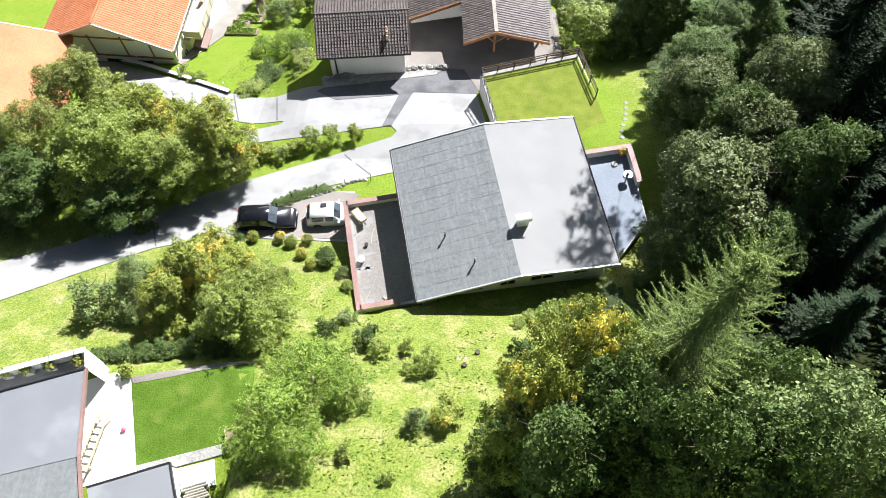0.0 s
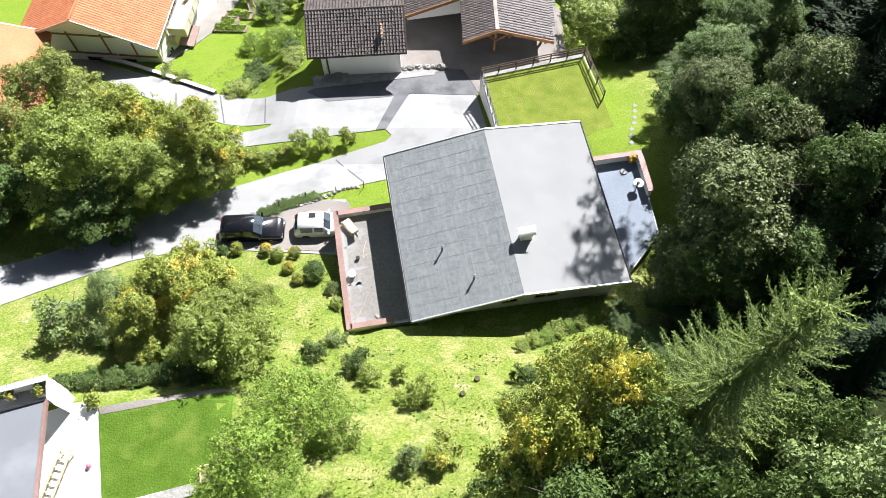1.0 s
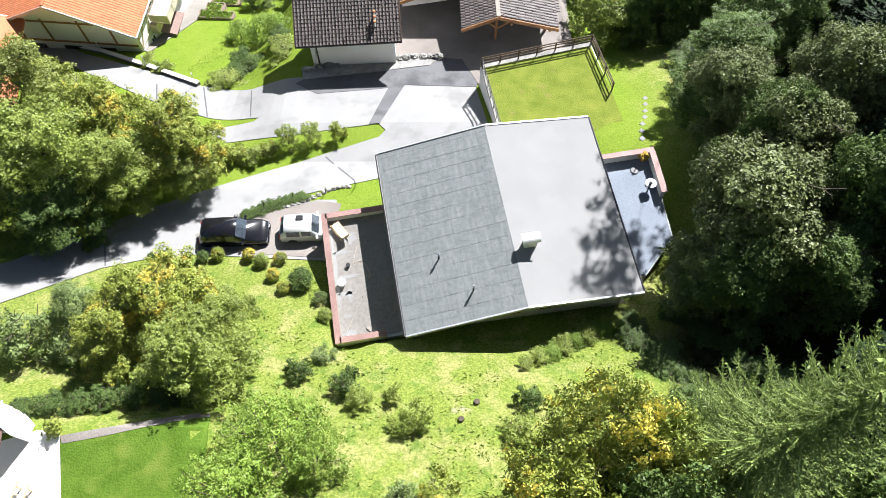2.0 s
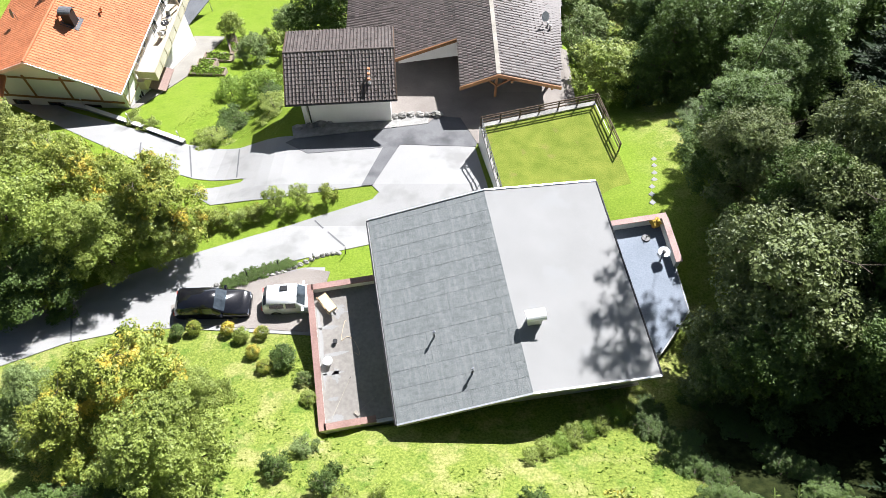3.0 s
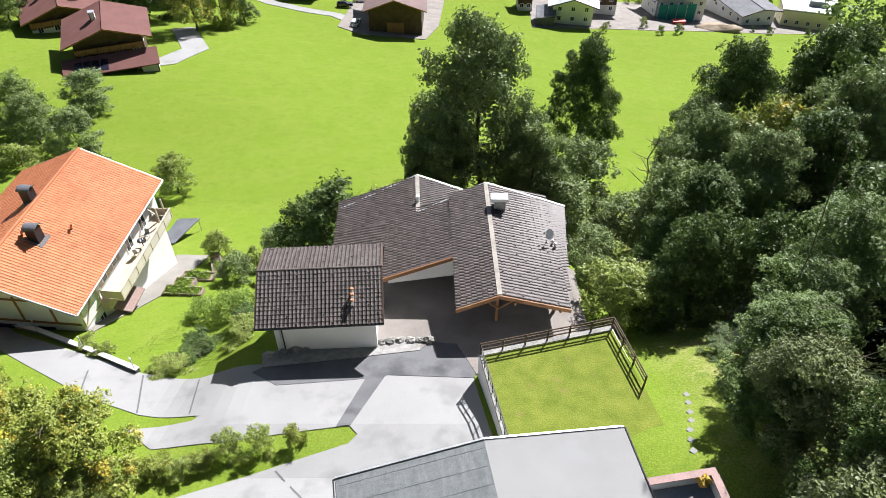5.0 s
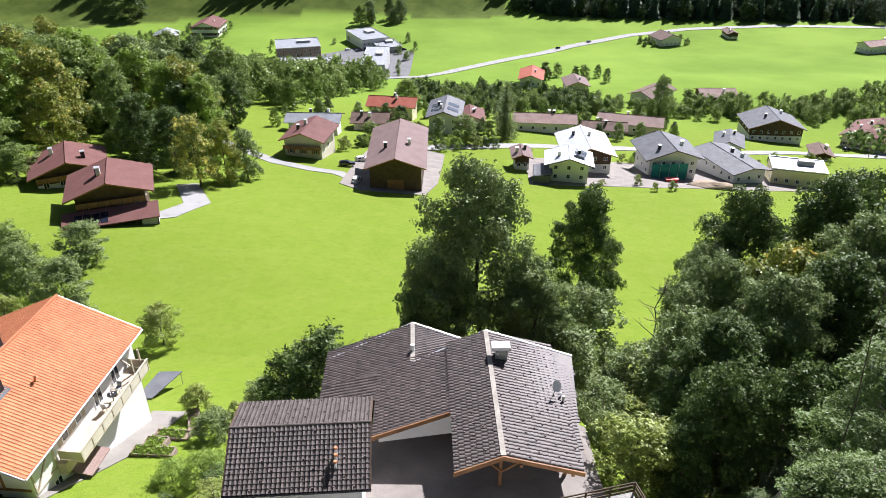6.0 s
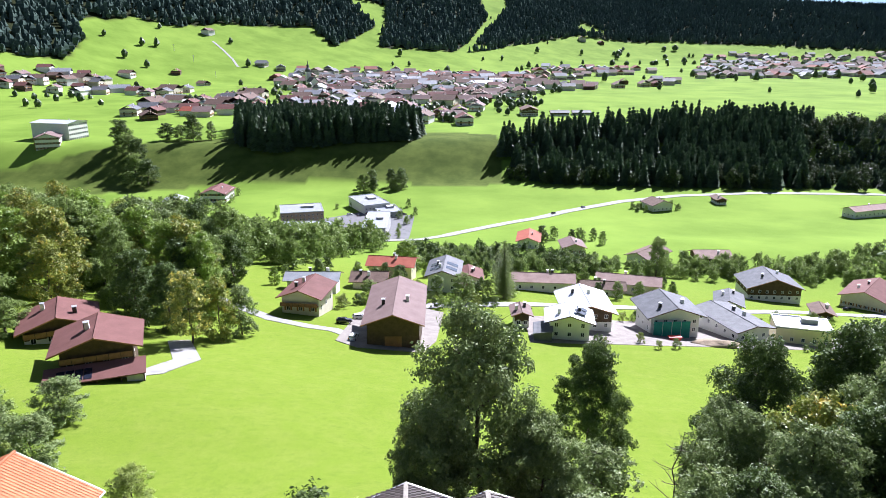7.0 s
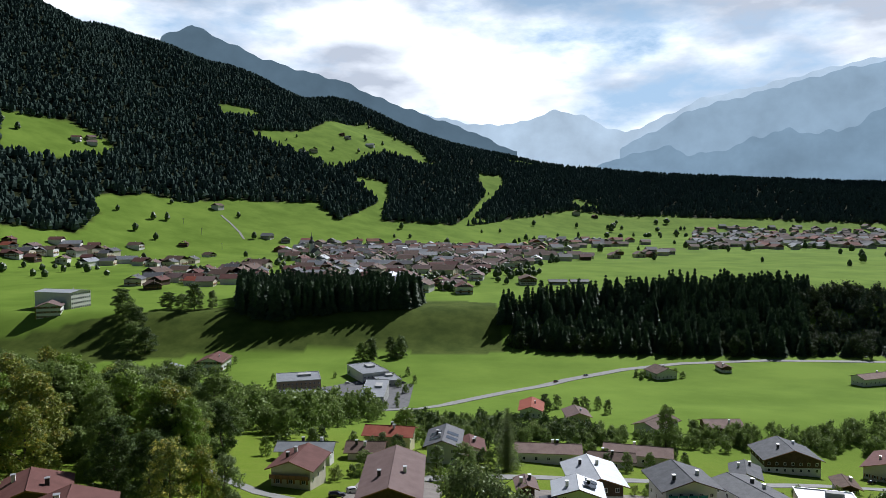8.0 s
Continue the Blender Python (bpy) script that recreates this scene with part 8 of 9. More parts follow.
for k, x, y, h, w in (("golden", -54.5, 165, 17.5, 11), ("wood_gold", -50, 172, 16, 8), ("wood_silver", -47, 178, 14, 8), ("wood_lime", -62, 196, 24, 12), ("wood_lime", -72, 200, 26, 12), ("wood_green", -84, 196, 26, 12), ("wood_dark", -63, 176, 18, 11), ("wood_dark", -72, 178, 20, 12),
                      ("spruce", -118, 176, 27, 8), ("spruce", -124, 180, 30, 9), ("spruce", -112, 184, 28, 8), ("wood_green", -92, 160, 9, 9), ("wood_green", -98, 154, 10, 8), ("wood_silver", -58, 118, 8, 8), ("wood_green", -66, 112, 10, 9), ("wood_silver", -52, 100, 11, 8)):
    plant(k, x, y, h, w, group="wood behind the farm")
def grove_stuff(n, poly, h, mat, name, label, leaves=620, size=0.075):
    """Trees too far off to tell one from another: crowns of leaf clumps in one mesh."""
    out = []
    protos_ = [leaf_cloud(crown_lobes(1.0, 0.75, 60 + k, 0.02, 26), leaves, size, 60 + k) for k in range(4)]
    for i, (x, y, s_, _, _) in enumerate(scatter(n, poly, 1, 1, 0)):
        a = rs.uniform(0, 6.28)
        q = protos_[i % 4] * (h * s_)
        c_, n_s = math.cos(a), math.sin(a)
        out.append(np.stack([q[:, 0] * c_ - q[:, 1] * n_s + x, q[:, 0] * n_s + q[:, 1] * c_ + y, q[:, 2] + ground_z(x, y) - 0.3], 1))
    return tagged(new(name, quads_mesh(name, np.concatenate(out), mat)), label, "trees", kind="stuff")


L_BROADBELT = leaf_mat("bank_leaves", (0.030, 0.050, 0.020), (0.085, 0.115, 0.045), trans=0.1, spec=0.06)
grove_stuff(170, [(60, 690), (120, 664), (250, 650), (420, 634), (640, 634), (640, 690), (420, 700), (250, 700), (110, 720)], 15, L_BROADBELT, "bank_wood", "rounded dark broadleaf trees along the foot of the bank")
grove_stuff(60, [(330, 700), (640, 700), (690, 800), (420, 820)], 20, L_BROADBELT, "bank_wood", "broadleaf trees among the spruces on the bank")
grove_stuff(95, [(-120, 300), (-60, 290), (-45, 340), (-25, 420), (-60, 430), (-130, 400)], 14, L_WOOD, "stream_trees", "green trees along the stream")
grove_stuff(230, [(-20, 330), (60, 335), (100, 345), (130, 352), (120, 372), (60, 385), (-20, 400)], 6, L_WOOD, "stream_hedge", "silvery bushes and trees along the stream")
grove_stuff(80, [(-20, 335), (60, 340), (100, 350), (60, 380), (-20, 395)], 8, L_DARK, "stream_alders", "dark trees along the stream")
grove_stuff(270, [(125, 352), (220, 352), (330, 400), (420, 440), (410, 465), (320, 432), (200, 388), (125, 378)], 7.5, L_WOOD, "stream_wood", "green trees along the stream and railway")
grove(64, [(-60, 245), (-20, 240), (110, 296), (110, 330), (40, 325), (-60, 285)], 6.5, ("wood_green", "wood_silver", "wood_dark", "wood_lime"), "garden trees between the houses")
plant("bright_spruce", 24, 262, 22, 13)
grove(9, [(28, 196), (60, 198), (92, 206), (130, 212), (132, 222), (92, 214), (60, 207), (28, 203)], 2.6, ("bush", "dark_bush", "pale_bush", "bush"), "garden bushes below the houses", 1.6)
grove(34, [(28, 240), (60, 246), (100, 258), (150, 272), (150, 262), (100, 246), (60, 236), (30, 232)], 3.2, ("bush", "dark_bush", "lime", "pale_bush"), "garden bushes along the street", 1.5)
grove(26, [(-40, 222), (-24, 234), (20, 250), (20, 240), (-10, 226), (-34, 216)], 3.6, ("bush", "dark_bush", "lime", "pale_bush"), "garden bushes beside the barn", 1.5)
bare = thing("tree", "leafless young tree with thin bare branches", "tree", 27, 86, ground_z(27, 86))
part("trunk", branch_geo(15, 4.0, 5, 0.13, 14, 0.2), M_BARK, bare)
plant("wood_green", 9, 246, 11, 9)
grove_stuff(46, [(-135, 445), (-30, 436), (-8, 470), (-20, 575), (-75, 600), (-130, 560)], 6, L_WOOD, "yard_trees", "small green trees between the works")
grove_stuff(20, [(-240, 570), (-180, 575), (-165, 625), (-230, 630)], 6, L_WOOD, "farm_trees", "small green trees round the valley farm")
grove_stuff(26, [(150, 555), (190, 560), (195, 585), (155, 585)], 5, L_WOOD, "house_trees", "small green trees round the roadside house")
plant("wood_lime", -14, 318, 15, 12)
plant("wood_green", -22, 236, 8, 7)
plant("wood_green", 108, 352, 22, 11)
for k, x, y, h, w in (("wood_dark", -268, 655, 25, 24), ("wood_green", -286, 672, 22, 20), ("wood_dark", -290, 690, 24, 20), ("wood_green", -302, 702, 22, 20), ("wood_dark", -316, 718, 28, 24), ("wood_green", -284, 655, 14, 14)):
    plant(k, x, y, h, w, group="trees on the bank")
for k, x, y, h, w in (("wood_dark", -282, 748, 18, 20), ("wood_green", -268, 748, 17, 16), ("wood_dark", -253, 742, 29, 22), ("wood_silver", -238, 752, 20, 11)):
    plant(k, x, y, h, w, group="trees on the terrace edge")
grove(9, [(-75, 635), (-35, 640), (-35, 662), (-75, 660)], 17, ("wood_dark", "wood_green", "wood_silver"), "trees at the foot of the bank")
grove(7, [(60, 428), (110, 425), (110, 450), (60, 450)], 9, ("wood_green", "wood_dark"), "orchard trees by the road")
trees_f = scatter(420, [(-360, 1015), (-267, 1180), (-170, 1060), (15, 900), (118, 1010), (210, 1330), (286, 1560), (60, 2050), (-300, 1700), (-430, 1100)], 11, 9, 1.0)
trees_f += scatter(90, [(574, 1760), (1139, 1850), (1700, 2600), (1348, 2900), (915, 2400)], 12, 10, 1.0)
trees_f += scatter(16, [(560, 2500), (900, 2500), (950, 3000), (600, 2900)], 22, 20, 1.0)
trees_f += scatter(12, [(-760, 1150), (-500, 1000), (-480, 1200), (-700, 1300)], 13, 10, 1.0)
cones(trees_f, "field_trees", L_FARLEAF, "single trees in the far fields and gardens", 4, 7)


# ---- the town ----
def town_house(roof, walls, w, l, h, seed):
    w, l, h = w * 1.62, l * 1.5, h * 1.2
    e = thing("house", f"{WNAME[walls]} town house with a {RNAME[roof]} roof", "house", group="houses of the town")
    part("wall", Geo().box(0, 0, -4, w - 2.6, l - 2.6, h + 4.5), WALLS[walls], e)
    gable_roof(e, -w / 2, w / 2, -l / 2, l / 2, h + w * 0.25, h, h, ROOFS[roof])
    for s in range(2):
        for i in range(2):
            part("window", Geo().box(-w * 0.22 + i * w * 0.44, -l / 2 + 1.27, 1.0 + s * 2.8, 2.2, 0.1, 1.6), M_GLASS, e)
    part("balcony", Geo().box(0, -l / 2 + 0.8, 2.9, w - 2.4, 1.0, 1.0), M_WOOD, e)
    chimney(e, w * 0.15, l * 0.1, h + 0.5, h + w * 0.25 + 1.3, 0.9, 0.9, M_RENDER)
    return e


protos = [town_house(*a) for a in (("red", "white", 14, 18, 7, 1), ("brown", "white", 16, 20, 8, 2), ("slate", "cream", 15, 18, 7, 3), ("maroon", "white", 14, 20, 6, 4), ("brown", "cream", 18, 24, 9, 5),
                                   ("grey", "white", 16, 26, 7, 6), ("maroon", "cream", 15, 17, 6, 7), ("red", "wood", 13, 16, 6, 8))]
# houses at the near edge of the town
for row in ((-393, 1037, ground_z(-393, 1037), 20, 26, 30, 6.0, "red", "white"), (-336, 979, ground_z(-336, 979), 75, 20, 26, 7.0, "brightred", "white"), (-306, 1090, ground_z(-306, 1090), 5, 34, 44, 9.0, "brown", "white"),
            (-284, 1128, ground_z(-284, 1128), 10, 24, 30, 8.0, "slate", "white"), (-211, 1110, ground_z(-211, 1110), 85, 20, 62, 6.0, "grey", "white"), (-374, 930, ground_z(-374, 930), 30, 22, 26, 6.0, "brown", "wood"),
            (-757, 1268, ground_z(-757, 1268), 15, 26, 30, 6.0, "red", "white"), (-791, 1307, ground_z(-791, 1307), 70, 24, 26, 6.0, "brightred", "white"), (-745, 1334, ground_z(-745, 1334), 10, 24, 26, 6.0, "slate", "white"),
            (-737, 1398, ground_z(-737, 1398), 80, 22, 24, 6.0, "brown", "wood"), (-693, 1459, ground_z(-693, 1459), 5, 24, 26, 6.0, "brown", "white"), (-664, 1548, ground_z(-664, 1548), 85, 26, 30, 7.0, "brown", "white"),
            (-599, 1655, ground_z(-599, 1655), 10, 22, 22, 6.0, "red", "wood"), (-509, 1560, ground_z(-509, 1560), 60, 22, 26, 5.0, "brown", "white"), (-394, 1730, ground_z(-394, 1730), 5, 26, 30, 7.0, "brown", "wood"),
            (-216, 1236, ground_z(-216, 1236), 75, 26, 32, 8.0, "grey", "white"), (-176, 1297, ground_z(-176, 1297), 80, 30, 36, 8.0, "brown", "white"), (-356, 1318, ground_z(-356, 1318), 15, 26, 30, 7.0, "brown", "cream"),
            (-359, 1207, ground_z(-359, 1207), 75, 22, 26, 6.0, "maroon", "white"), (-125, 1121, ground_z(-125, 1121), 85, 24, 44, 7.0, "pale", "white"), (-76, 1188, ground_z(-76, 1188), 15, 30, 34, 9.0, "brown", "white")):
    x, y, z, turn, w, l, h, roof, walls = row
    town_house(roof, walls, w / 1.62, l / 1.5, h / 1.2, 0).matrix_world = pose(x, y, z, 0, 0, turn)
core = [(-541, 1833), (-450, 1877), (-367, 1642), (-255, 1235), (-250, 990), (-170, 930), (34, 877), (83, 1191), (187, 1324), (264, 1868), (-133, 2030), (-332, 1880)]
spots_t = scatter(700, core, 1, 1, 0)
spots_t += scatter(60, [(-430, 950), (-248, 982), (-291, 1223), (-400, 1290), (-430, 1100)], 1, 1, 0)
spots_t += scatter(60, [(-740, 1220), (-823, 1335), (-750, 1501), (-470, 1400), (-450, 1300), (-701, 1300)], 1, 1, 0)
spots_t += scatter(110, [(166, 1324), (520, 1607), (560, 1760), (300, 1560), (230, 1700), (725, 2183), (337, 2390), (200, 1900)], 1, 1, 0)
spots_t += scatter(330, [(620, 1800), (1151, 1845), (1767, 2827), (1047, 2941)], 1, 1, 0)
taken = []
i_ = 0
rest_w, rest_r, rest_b = Geo(), [Geo(), Geo(), Geo(), Geo()], Geo()
for x, y, s, _, _ in sorted(spots_t, key=lambda q: math.hypot(q[0], q[1])):
    if any(abs(x - a) < 24 and abs(y - b) < 29 for a, b in taken) or (abs(x + 262) < 30 and abs(y - 1480) < 45):
        continue
    taken.append((x, y))
    src = protos[int(rs.randint(len(protos)))] if rs.rand() < 0.7 else protos[1 + i_ % 3]
    turn = rs.choice([0, 8, -12, 90, 75, 100]) + rs.uniform(-6, 6)
    m = pose(x, y, ground_z(x, y), 0, 0, turn)
    if i_ < len(protos):
        protos[i_].matrix_world = m
    elif i_ < 240:
        copy_thing(src, m)
    else:                                                          # the farthest ones, too small to tell apart
        w, l, h = rs.uniform(20, 29), rs.uniform(23, 36), rs.uniform(6.5, 10)
        for g_, pts, fs in ((rest_w, [(a * (w / 2 - 1.6), b * (l / 2 - 1.6), z) for z in (-4, h + 0.6) for a, b in ((-1, -1), (1, -1), (1, 1), (-1, 1))], [(3, 2, 1, 0), (4, 5, 6, 7), (0, 1, 5, 4), (1, 2, 6, 5), (2, 3, 7, 6), (3, 0, 4, 7)]),
                            (rest_r[int(rs.choice(4, p=[0.4, 0.2, 0.28, 0.12]))], [(-w / 2, -l / 2, h), (w / 2, -l / 2, h), (w / 2, l / 2, h), (-w / 2, l / 2, h), (0, -l / 2, h + w * 0.27), (0, l / 2, h + w * 0.27)], [(0, 4, 5, 3), (4, 1, 2, 5), (0, 1, 4), (2, 3, 5), (3, 2, 1, 0)])):
            g_.put([m @ Vector(q) for q in pts], fs)
        for zf in (1.0, 3.9):                                       # rows of windows and balconies
            for sg in (-1, 1):
                rest_b.put([m @ Vector((a * (w / 2 - 2.6), sg * (l / 2 - 1.6 + b), zf + c * 1.5)) for c in (0, 1) for a, b in ((-1, 0), (1, 0), (1, 0.3), (-1, 0.3))], [(3, 2, 1, 0), (4, 5, 6, 7), (0, 1, 5, 4), (1, 2, 6, 5), (2, 3, 7, 6), (3, 0, 4, 7)])
                rest_b.put([m @ Vector((sg * (w / 2 - 1.6 + b), a * (l / 2 - 3), zf + c * 1.3)) for c in (0, 1) for a, b in ((-1, 0), (1, 0), (1, 0.2), (-1, 0.2))], [(3, 2, 1, 0), (4, 5, 6, 7), (0, 1, 5, 4), (1, 2, 6, 5), (2, 3, 7, 6), (3, 0, 4, 7)])
    i_ += 1
tagged(part("far_house_walls", rest_w, surf("far_walls", (0.50, 0.47, 0.42), (0.74, 0.73, 0.70), 0.9, 0.02, 0.03, 0.0)), "white walls of the farthest houses", "houses", kind="stuff")
for g_, c1, c2, what in zip(rest_r, ((0.13, 0.098, 0.088), (0.18, 0.085, 0.07), (0.14, 0.142, 0.15), (0.30, 0.31, 0.33)), ((0.19, 0.135, 0.115), (0.28, 0.11, 0.085), (0.22, 0.225, 0.235), (0.44, 0.45, 0.47)), ("brown", "dull red", "grey", "pale metal")):
    tagged(part("far_house_roofs", g_, surf("far_" + what.replace(" ", "_") + "_roofs", c1, c2, 0.8, 0.01, 0.05, 0.0, island=0.25, spec=0.15)), what + " roofs of the farthest houses", "houses", kind="stuff")

tagged(part("far_house_balconies", rest_b, M_DARKWOOD), "dark balconies and window rows of the farthest houses", "houses", kind="stuff")

for k, (x, y) in enumerate([(-556, 2841), (-520, 2893), (-460, 3278), (-430, 3250), (-328, 3247), (-1074, 2107), (-1040, 2130), (-1057, 2160), (-638, 2029), (566, 2999), (640, 2985)]):
    copy_thing(protos[(k * 3 + 1) % 8], pose(x, y, ground_z(x, y), 0, 0, 20 * k))

# pylons of the ski lift and the track on the pasture
for x, y in [(-662.0, 1828.4), (-598.9, 1777.9), (-515.6, 1671.8)]:
    py_ = thing("lift_pylon", "slim grey metal ski lift pylon on the pasture", "pylon", x, y, ground_z(x, y), 20, "pylons of the ski lift")
    part("mast", Geo().tube((0, 0, -1), (0, 0, 15), 0.5, 0.35, 8), M_GREYROOF, py_)
    part("crossarm", Geo().box(0, 0, 14.6, 5.0, 0.5, 0.5), M_GREYROOF, py_)
draped("road", strip([(-612.1, 1979.9), (-573.1, 1932.4), (-530.1, 1867.0), (-501.9, 1807.7)], 6.0), M_CONCRETE, 0.6, 14, "pale farm track up the pasture", "road", 1.2)

# church
cz = ground_z(-262, 1480)
chu = thing("church", "white church with a dark onion-topped tower", "church", -262, 1480, cz, 25)
gable_walls(chu, -8, 8, -20, 14, -4, 20, 12, 12, M_RENDER)
gable_roof(chu, -9, 9, -21, 15, 21, 11.5, 11.5, M_DARKROOF)
tow = part("tower", Geo().box(-3, 18, -4, 9, 9, 34), M_RENDER, chu)
g = Geo()
for (z0, r0), (z1, r1) in zip([(30, 5.4), (33, 6.2), (36, 5.0), (38, 2.6), (40, 2.2), (43, 2.6), (46, 0.8), (54, 0.1)], [(33, 6.2), (36, 5.0), (38, 2.6), (40, 2.2), (43, 2.6), (46, 0.8), (54, 0.1)]):
    g.tube((-3, 18, z0), (-3, 18, z1), r0, r1, 10)
part("spire", g, M_DARKROOF, tow)

# ---- ranges at the end of the valley, haze painted in as glow, too far to shift ----
def range_backdrop(name, dist, prof, mat, label, depth=260):
    """A far range: its crest by azimuth in degrees and rise in metres per metre of distance."""
    az = np.linspace(prof[0][0], prof[-1][0], 260)
    top = np.interp(az, [p[0] for p in prof], [p[1] for p in prof])
    V, F = [], []
    for k, (a, t) in enumerate(zip(az, top)):
        j = 0.0013 * math.sin(a * 2.3 + dist) + 0.0008 * math.sin(a * 5.1 + 1)
        for d, u in ((dist, -0.05), (dist + depth * 0.5, t * 0.55), (dist + depth, t + j)):
            V.append((math.sin(radians(a)) * d, math.cos(radians(a)) * d, 27 + d * u))
        if k:
            for q in range(2):
                i = 3 * (k - 1) + q
                F.append((i, i + 3, i + 4, i + 1))
    me = bpy.data.meshes.new(name)
    me.from_pydata(V, [], F)
    me.materials.append(mat)
    me.shade_smooth()
    return tagged(new(name, me), label, "mountain", kind="structure")


# distance haze painted as bluish base colour and emission, mottled by noise
def haze_glow_mat(name, c, glow):
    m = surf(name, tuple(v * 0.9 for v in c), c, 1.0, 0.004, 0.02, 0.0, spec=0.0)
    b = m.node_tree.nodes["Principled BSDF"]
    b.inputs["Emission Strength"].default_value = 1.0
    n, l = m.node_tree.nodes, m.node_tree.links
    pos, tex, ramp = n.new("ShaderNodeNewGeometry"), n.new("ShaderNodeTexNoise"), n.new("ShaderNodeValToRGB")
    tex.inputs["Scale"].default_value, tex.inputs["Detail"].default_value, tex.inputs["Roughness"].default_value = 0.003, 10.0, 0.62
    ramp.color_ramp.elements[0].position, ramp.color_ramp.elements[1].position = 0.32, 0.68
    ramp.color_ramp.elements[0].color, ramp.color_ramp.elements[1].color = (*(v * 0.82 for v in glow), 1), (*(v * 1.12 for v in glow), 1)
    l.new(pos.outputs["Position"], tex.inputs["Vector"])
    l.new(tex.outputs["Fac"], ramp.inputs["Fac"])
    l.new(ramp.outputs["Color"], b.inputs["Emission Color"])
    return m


range_backdrop("backdrop", 4700, [(-12, 0.10), (-6, 0.135), (-3, 0.140), (0, 0.128), (3, 0.118), (6, 0.120), (9, 0.137), (11, 0.130), (13, 0.112), (14.5, 0.104), (17, 0.122), (20, 0.146), (24, 0.158), (29, 0.176), (36, 0.19), (44, 0.2)], haze_glow_mat("pale_haze_glow_range", (0.10, 0.14, 0.19), (0.46, 0.56, 0.65)), "mountain range closing the valley, its pale blue haze painted as glow")
range_backdrop("backdrop", 4640, [(14, 0.085), (16.5, 0.104), (19, 0.130), (21, 0.139), (24, 0.150), (29, 0.170), (36, 0.185), (44, 0.19)], haze_glow_mat("haze_glow_flank", (0.08, 0.12, 0.16), (0.29, 0.39, 0.48)), "mountain flank across the valley, its blue haze painted as glow")
range_backdrop("backdrop", 4560, [(10, 0.03), (13, 0.066), (17, 0.083), (21, 0.091), (25, 0.108), (29, 0.113), (34, 0.135), (44, 0.15)], haze_glow_mat("haze_glow_range", (0.06, 0.09, 0.13), (0.21, 0.30, 0.38)), "lower flank across the valley, blue haze and shade painted as glow")
range_backdrop("backdrop", 4480, [(-23, 0.16), (-21.3, 0.225), (-19.2, 0.243), (-17, 0.226), (-14, 0.204), (-11, 0.190), (-8, 0.178), (-5, 0.155), (-2, 0.136), (2, 0.112), (6, 0.08)], haze_glow_mat("slate_haze_glow_ridge", (0.05, 0.07, 0.08), (0.10, 0.15, 0.19)), "wooded ridge behind the mountain, slate-blue haze painted as glow")


# ---- roof tiles, the nearest slopes tile by tile ----
tiles(rf, (-4.85, 0.7, -3.88), (4.85, 0.7, -3.88), (-4.85, -3.45, -5.86), 0.31, 0.36, M_DARKTILE, M_DARKTILE_J, 300)
tiles(rf, (-4.85, 0.8, -3.88), (4.85, 0.8, -3.88), (-4.85, 4.2, -4.7), 0.31, 0.36, M_DARKTILE, M_DARKTILE_J, 0)
tiles(broof4, (5.2, 48.25, bz(5)), (4.75, 61.0, bz(5)), (10.3, 48.05, bz(10.3)), 0.31, 0.37, M_DARKTILE, M_DARKTILE_J, 0, step=0.034)
tiles(broof, (5.2, 48.25, bz(5)), (4.75, 61.0, bz(5)), (2.15, 47.5, bz(2.15)), 0.31, 0.37, M_DARKTILE, M_DARKTILE_J, 300)
tiles(broof2, (2.1, 52.9, bz(2.1)), (1.95, 60.0, bz(1.95)), (-3.35, 51.75, bz(-3.35)), 0.31, 0.37, M_DARKTILE, M_DARKTILE_J, 0)
tiles(broof3, (-0.9, 59.15, bz(-0.9)), (-1.05, 63.8, bz(-1.05)), (-7.7, 57.4, bz(-7.7)), 0.31, 0.37, M_DARKTILE, M_DARKTILE_J, 0)
tiles(broof3, (-3.4, 55.4, bz(-3.4)), (-3.4, 58.0, bz(-3.4)), (-7.7, 55.4, bz(-7.7)), 0.31, 0.37, M_DARKTILE, M_DARKTILE_J, 0)
tiles(broof5, (-0.85, 59.0, bz(-0.85)), (-1.05, 63.9, bz(-1.05)), (4.8, 57.6, -2.9), 0.31, 0.37, M_DARKTILE, M_DARKTILE_J, 0)
tiles(oroof, (0, -9.3, -4.3), (0, 9.0, -4.3), (7.45, -9.3, -7.65), 0.30, 0.42, M_ORANGE, M_ORANGE_J, 300, step=0.028)
tiles(oroof, (0, -9.3, -4.3), (0, 9.0, -4.3), (-7.2, -9.3, -7.55), 0.30, 0.42, M_ORANGE, M_ORANGE_J, 0, step=0.028)


def snow_guards(parent, a, b, c, rows, gap, mat=M_MAROON):
    """Small hooks in staggered rows on a tiled slope: a and b are the ends of its ridge, c the foot under a. Their
    colour is paler than the tiles, with the sunlight put into it.
    """
    a, b, c = Vector(a), Vector(b), Vector(c)
    along, down = b - a, c - a
    n = max(2, round(along.length / gap))
    me = Geo().box(0, 0, 0.04, 0.10, 0.06, 0.10).mesh("snow_guard", mat)
    for j in range(rows):
        for i in range(n):
            ob = new("snow_guard", me)
            ob.parent = parent
            ob.location = a + along * ((i + 0.25 + 0.5 * (j % 2)) / n) + down * ((j + 0.7) / rows)


# the slope widens towards its far end: short rows of tiles along the eave
a4, b4, c4 = Vector((5.2, 48.25, bz(5))), Vector((4.75, 61.0, bz(5))), Vector((10.3, 48.05, bz(10.3)))
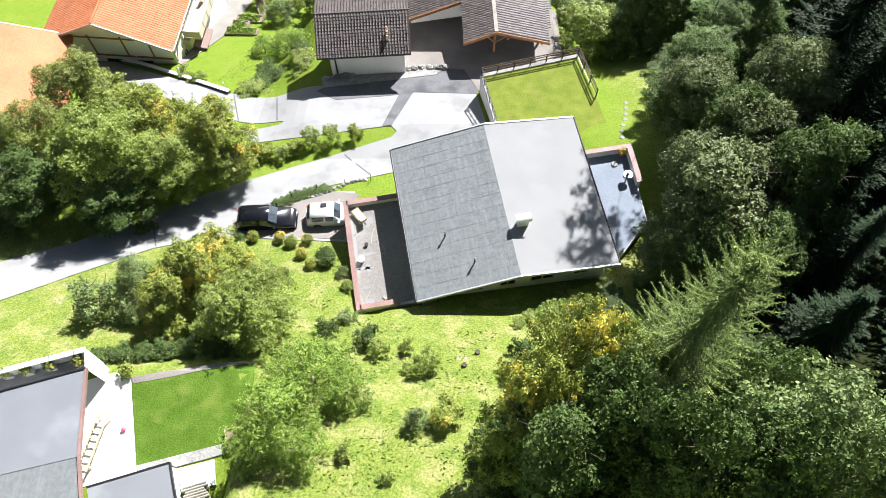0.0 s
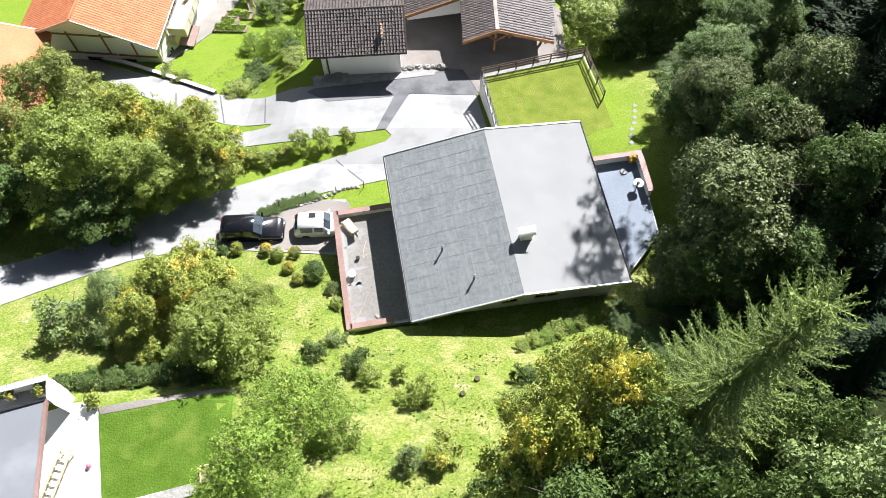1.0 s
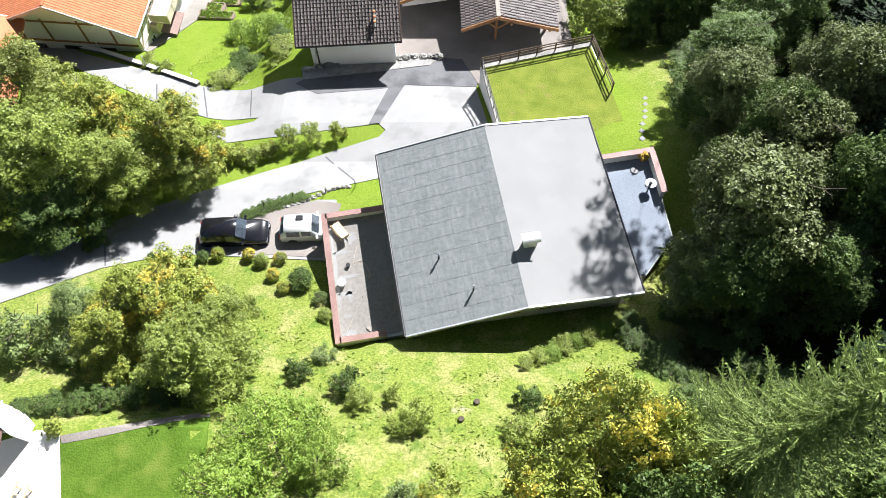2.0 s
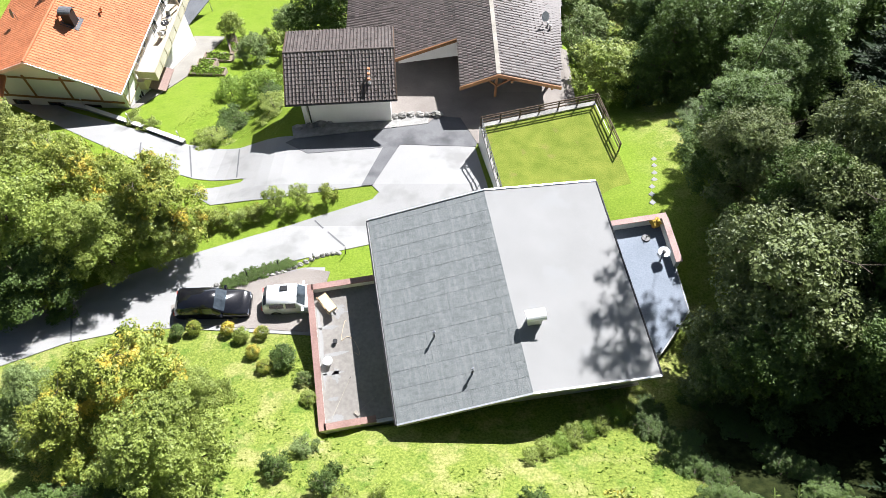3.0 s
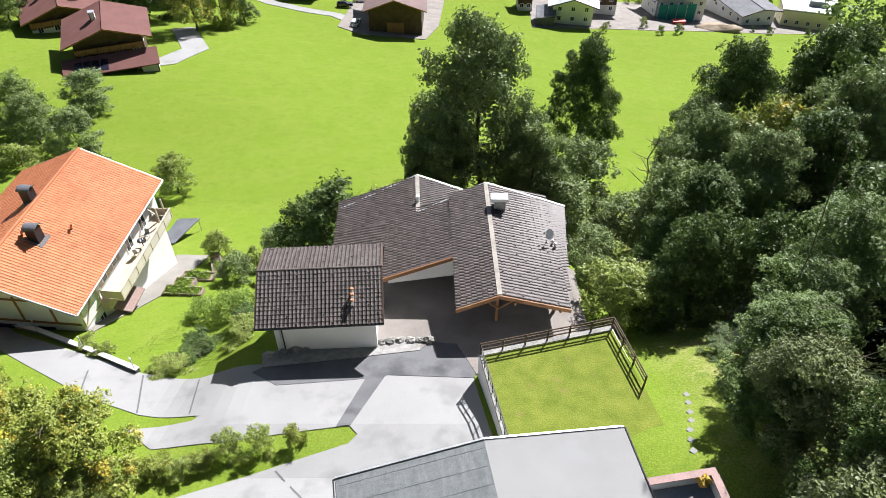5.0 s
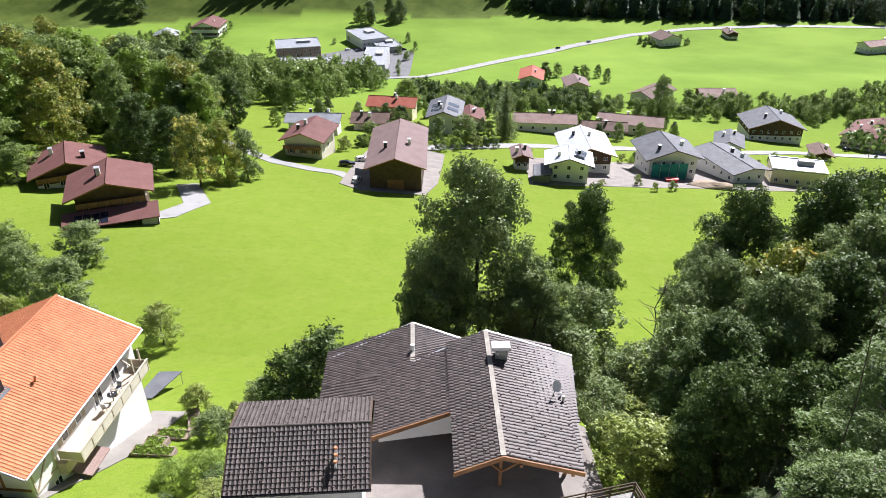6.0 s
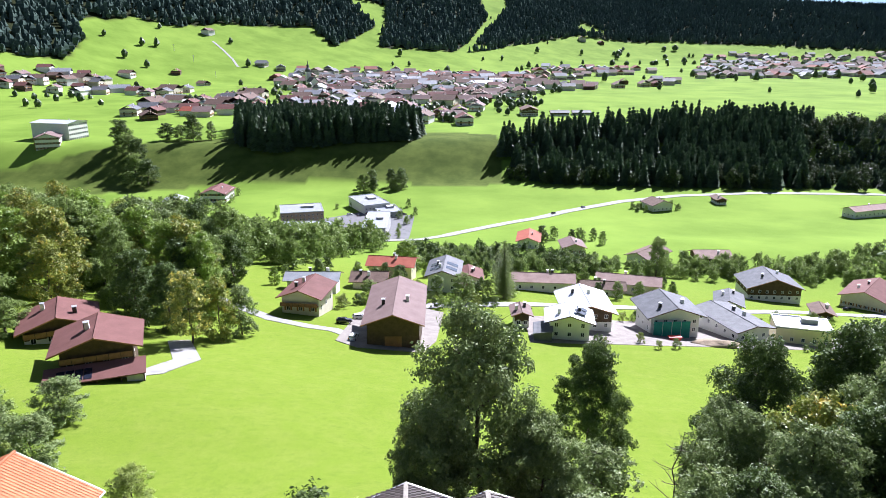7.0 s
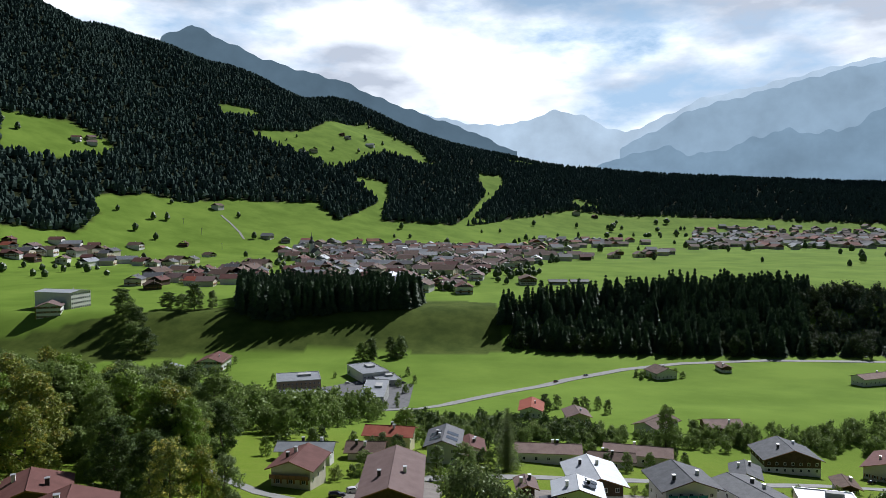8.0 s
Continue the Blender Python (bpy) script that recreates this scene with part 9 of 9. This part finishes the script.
for k in range(1, 5):
    p4, d4 = c4 + (b4 - a4) * (k / 5 - 0.06) + (c4 - a4).normalized() * 0.33 * (k - 1), (c4 - a4).normalized() * 0.34
    q4 = c4 + (b4 - a4) * 0.93 + (c4 - a4).normalized() * 0.33 * (k - 1)
    tiles(broof4, tuple(p4), tuple(q4), tuple(p4 + d4), 0.31, 0.34, M_DARKTILE, M_DARKTILE_J, 0, step=0.034)
snow_guards(rf, (-4.85, 0.7, -3.88), (4.85, 0.7, -3.88), (-4.85, -3.45, -5.86), 7, 1.3)
snow_guards(rf, (-4.85, 0.8, -3.88), (4.85, 0.8, -3.88), (-4.85, 4.2, -4.7), 6, 0.9)
snow_guards(broof4, (5.2, 48.25, bz(5)), (4.75, 61.0, bz(5)), (10.3, 48.05, bz(10.3)), 8, 1.1)
snow_guards(broof, (5.2, 48.25, bz(5)), (4.75, 61.0, bz(5)), (2.15, 47.5, bz(2.15)), 5, 1.1)
snow_guards(broof2, (2.1, 52.9, bz(2.1)), (1.95, 60.0, bz(1.95)), (-3.35, 51.75, bz(-3.35)), 8, 1.1)

# ---- rough grass and weeds on the slope behind the house ----
def tufts(n, poly, size, mat, name, label, seed, tall=0.3):
    r = np.random.RandomState(seed)
    xs, ys_ = [p[0] for p in poly], [p[1] for p in poly]
    x, y = r.uniform(min(xs), max(xs), n * 3), r.uniform(min(ys_), max(ys_), n * 3)
    clump = np.sin(x * 0.9 + 1.7 * np.sin(y * 0.6)) + np.sin(y * 1.1 + 1.3 * np.sin(x * 0.7)) + r.normal(0, 0.7, n * 3)
    ok = in_poly(x, y, poly) & (clump > -0.6)
    x, y = x[ok][:n], y[ok][:n]
    z = height(x, y)
    out = []
    for k in range(4):
        a = r.uniform(0, 6.28, len(x))
        s = size * r.uniform(0.5, 1.3, len(x))
        hgt = s * tall * r.uniform(0.6, 1.3, len(x))
        dx, dy = np.cos(a) * s * 0.5, np.sin(a) * s * 0.5
        lx, ly = r.normal(0, 0.35, len(x)) * hgt, r.normal(0, 0.35, len(x)) * hgt
        c = np.stack([x, y, z - 0.02], 1)
        out.append(np.stack([c + np.stack([-dx, -dy, 0 * x], 1), c + np.stack([dx, dy, 0 * x], 1), c + np.stack([dx * 0.5 + lx, dy * 0.5 + ly, hgt], 1), c + np.stack([-dx * 0.5 + lx, -dy * 0.5 + ly, hgt], 1)], 1).reshape(-1, 3))
    return tagged(new(name, quads_mesh(name, np.concatenate(out), mat)), label, "grass", kind="stuff")


SLOPE = [(-14, 22), (-7, 25.5), (-5.6, 18.5), (-1, 16.5), (6, 17), (13, 20), (15, 12), (14, -2), (-9, -2), (-10.5, 8), (-11, 15)]
L_DRY = leaf_mat("dry_grass", (0.22, 0.24, 0.06), (0.42, 0.40, 0.14), trans=0.45)
L_TUFT = leaf_mat("rough_grass", (0.16, 0.24, 0.03), (0.34, 0.44, 0.08), trans=0.45)
tufts(9000, SLOPE, 0.11, L_TUFT, "rough_grass", "rough light green grass tufts on the slope", 1)
tufts(5000, SLOPE, 0.11, L_DRY, "dry_grass", "dry yellow grass tufts on the slope", 2)
tufts(2600, SLOPE, 0.17, L_LIME, "weeds", "green weeds among the rough grass", 3, 0.4)
tufts(3500, [(-40, 13), (-23, 22), (-14, 25.5), (-11, 22), (-12, 15), (-25, 14.5)], 0.12, L_TUFT, "rough_grass", "rough light green grass tufts below the road", 4)
tufts(2500, [(-24, 50), (-13.5, 46.5), (-12.5, 49), (-14, 62), (-22, 60)], 0.14, L_TUFT, "garden_grass", "uneven garden grass beside the outbuilding", 5)
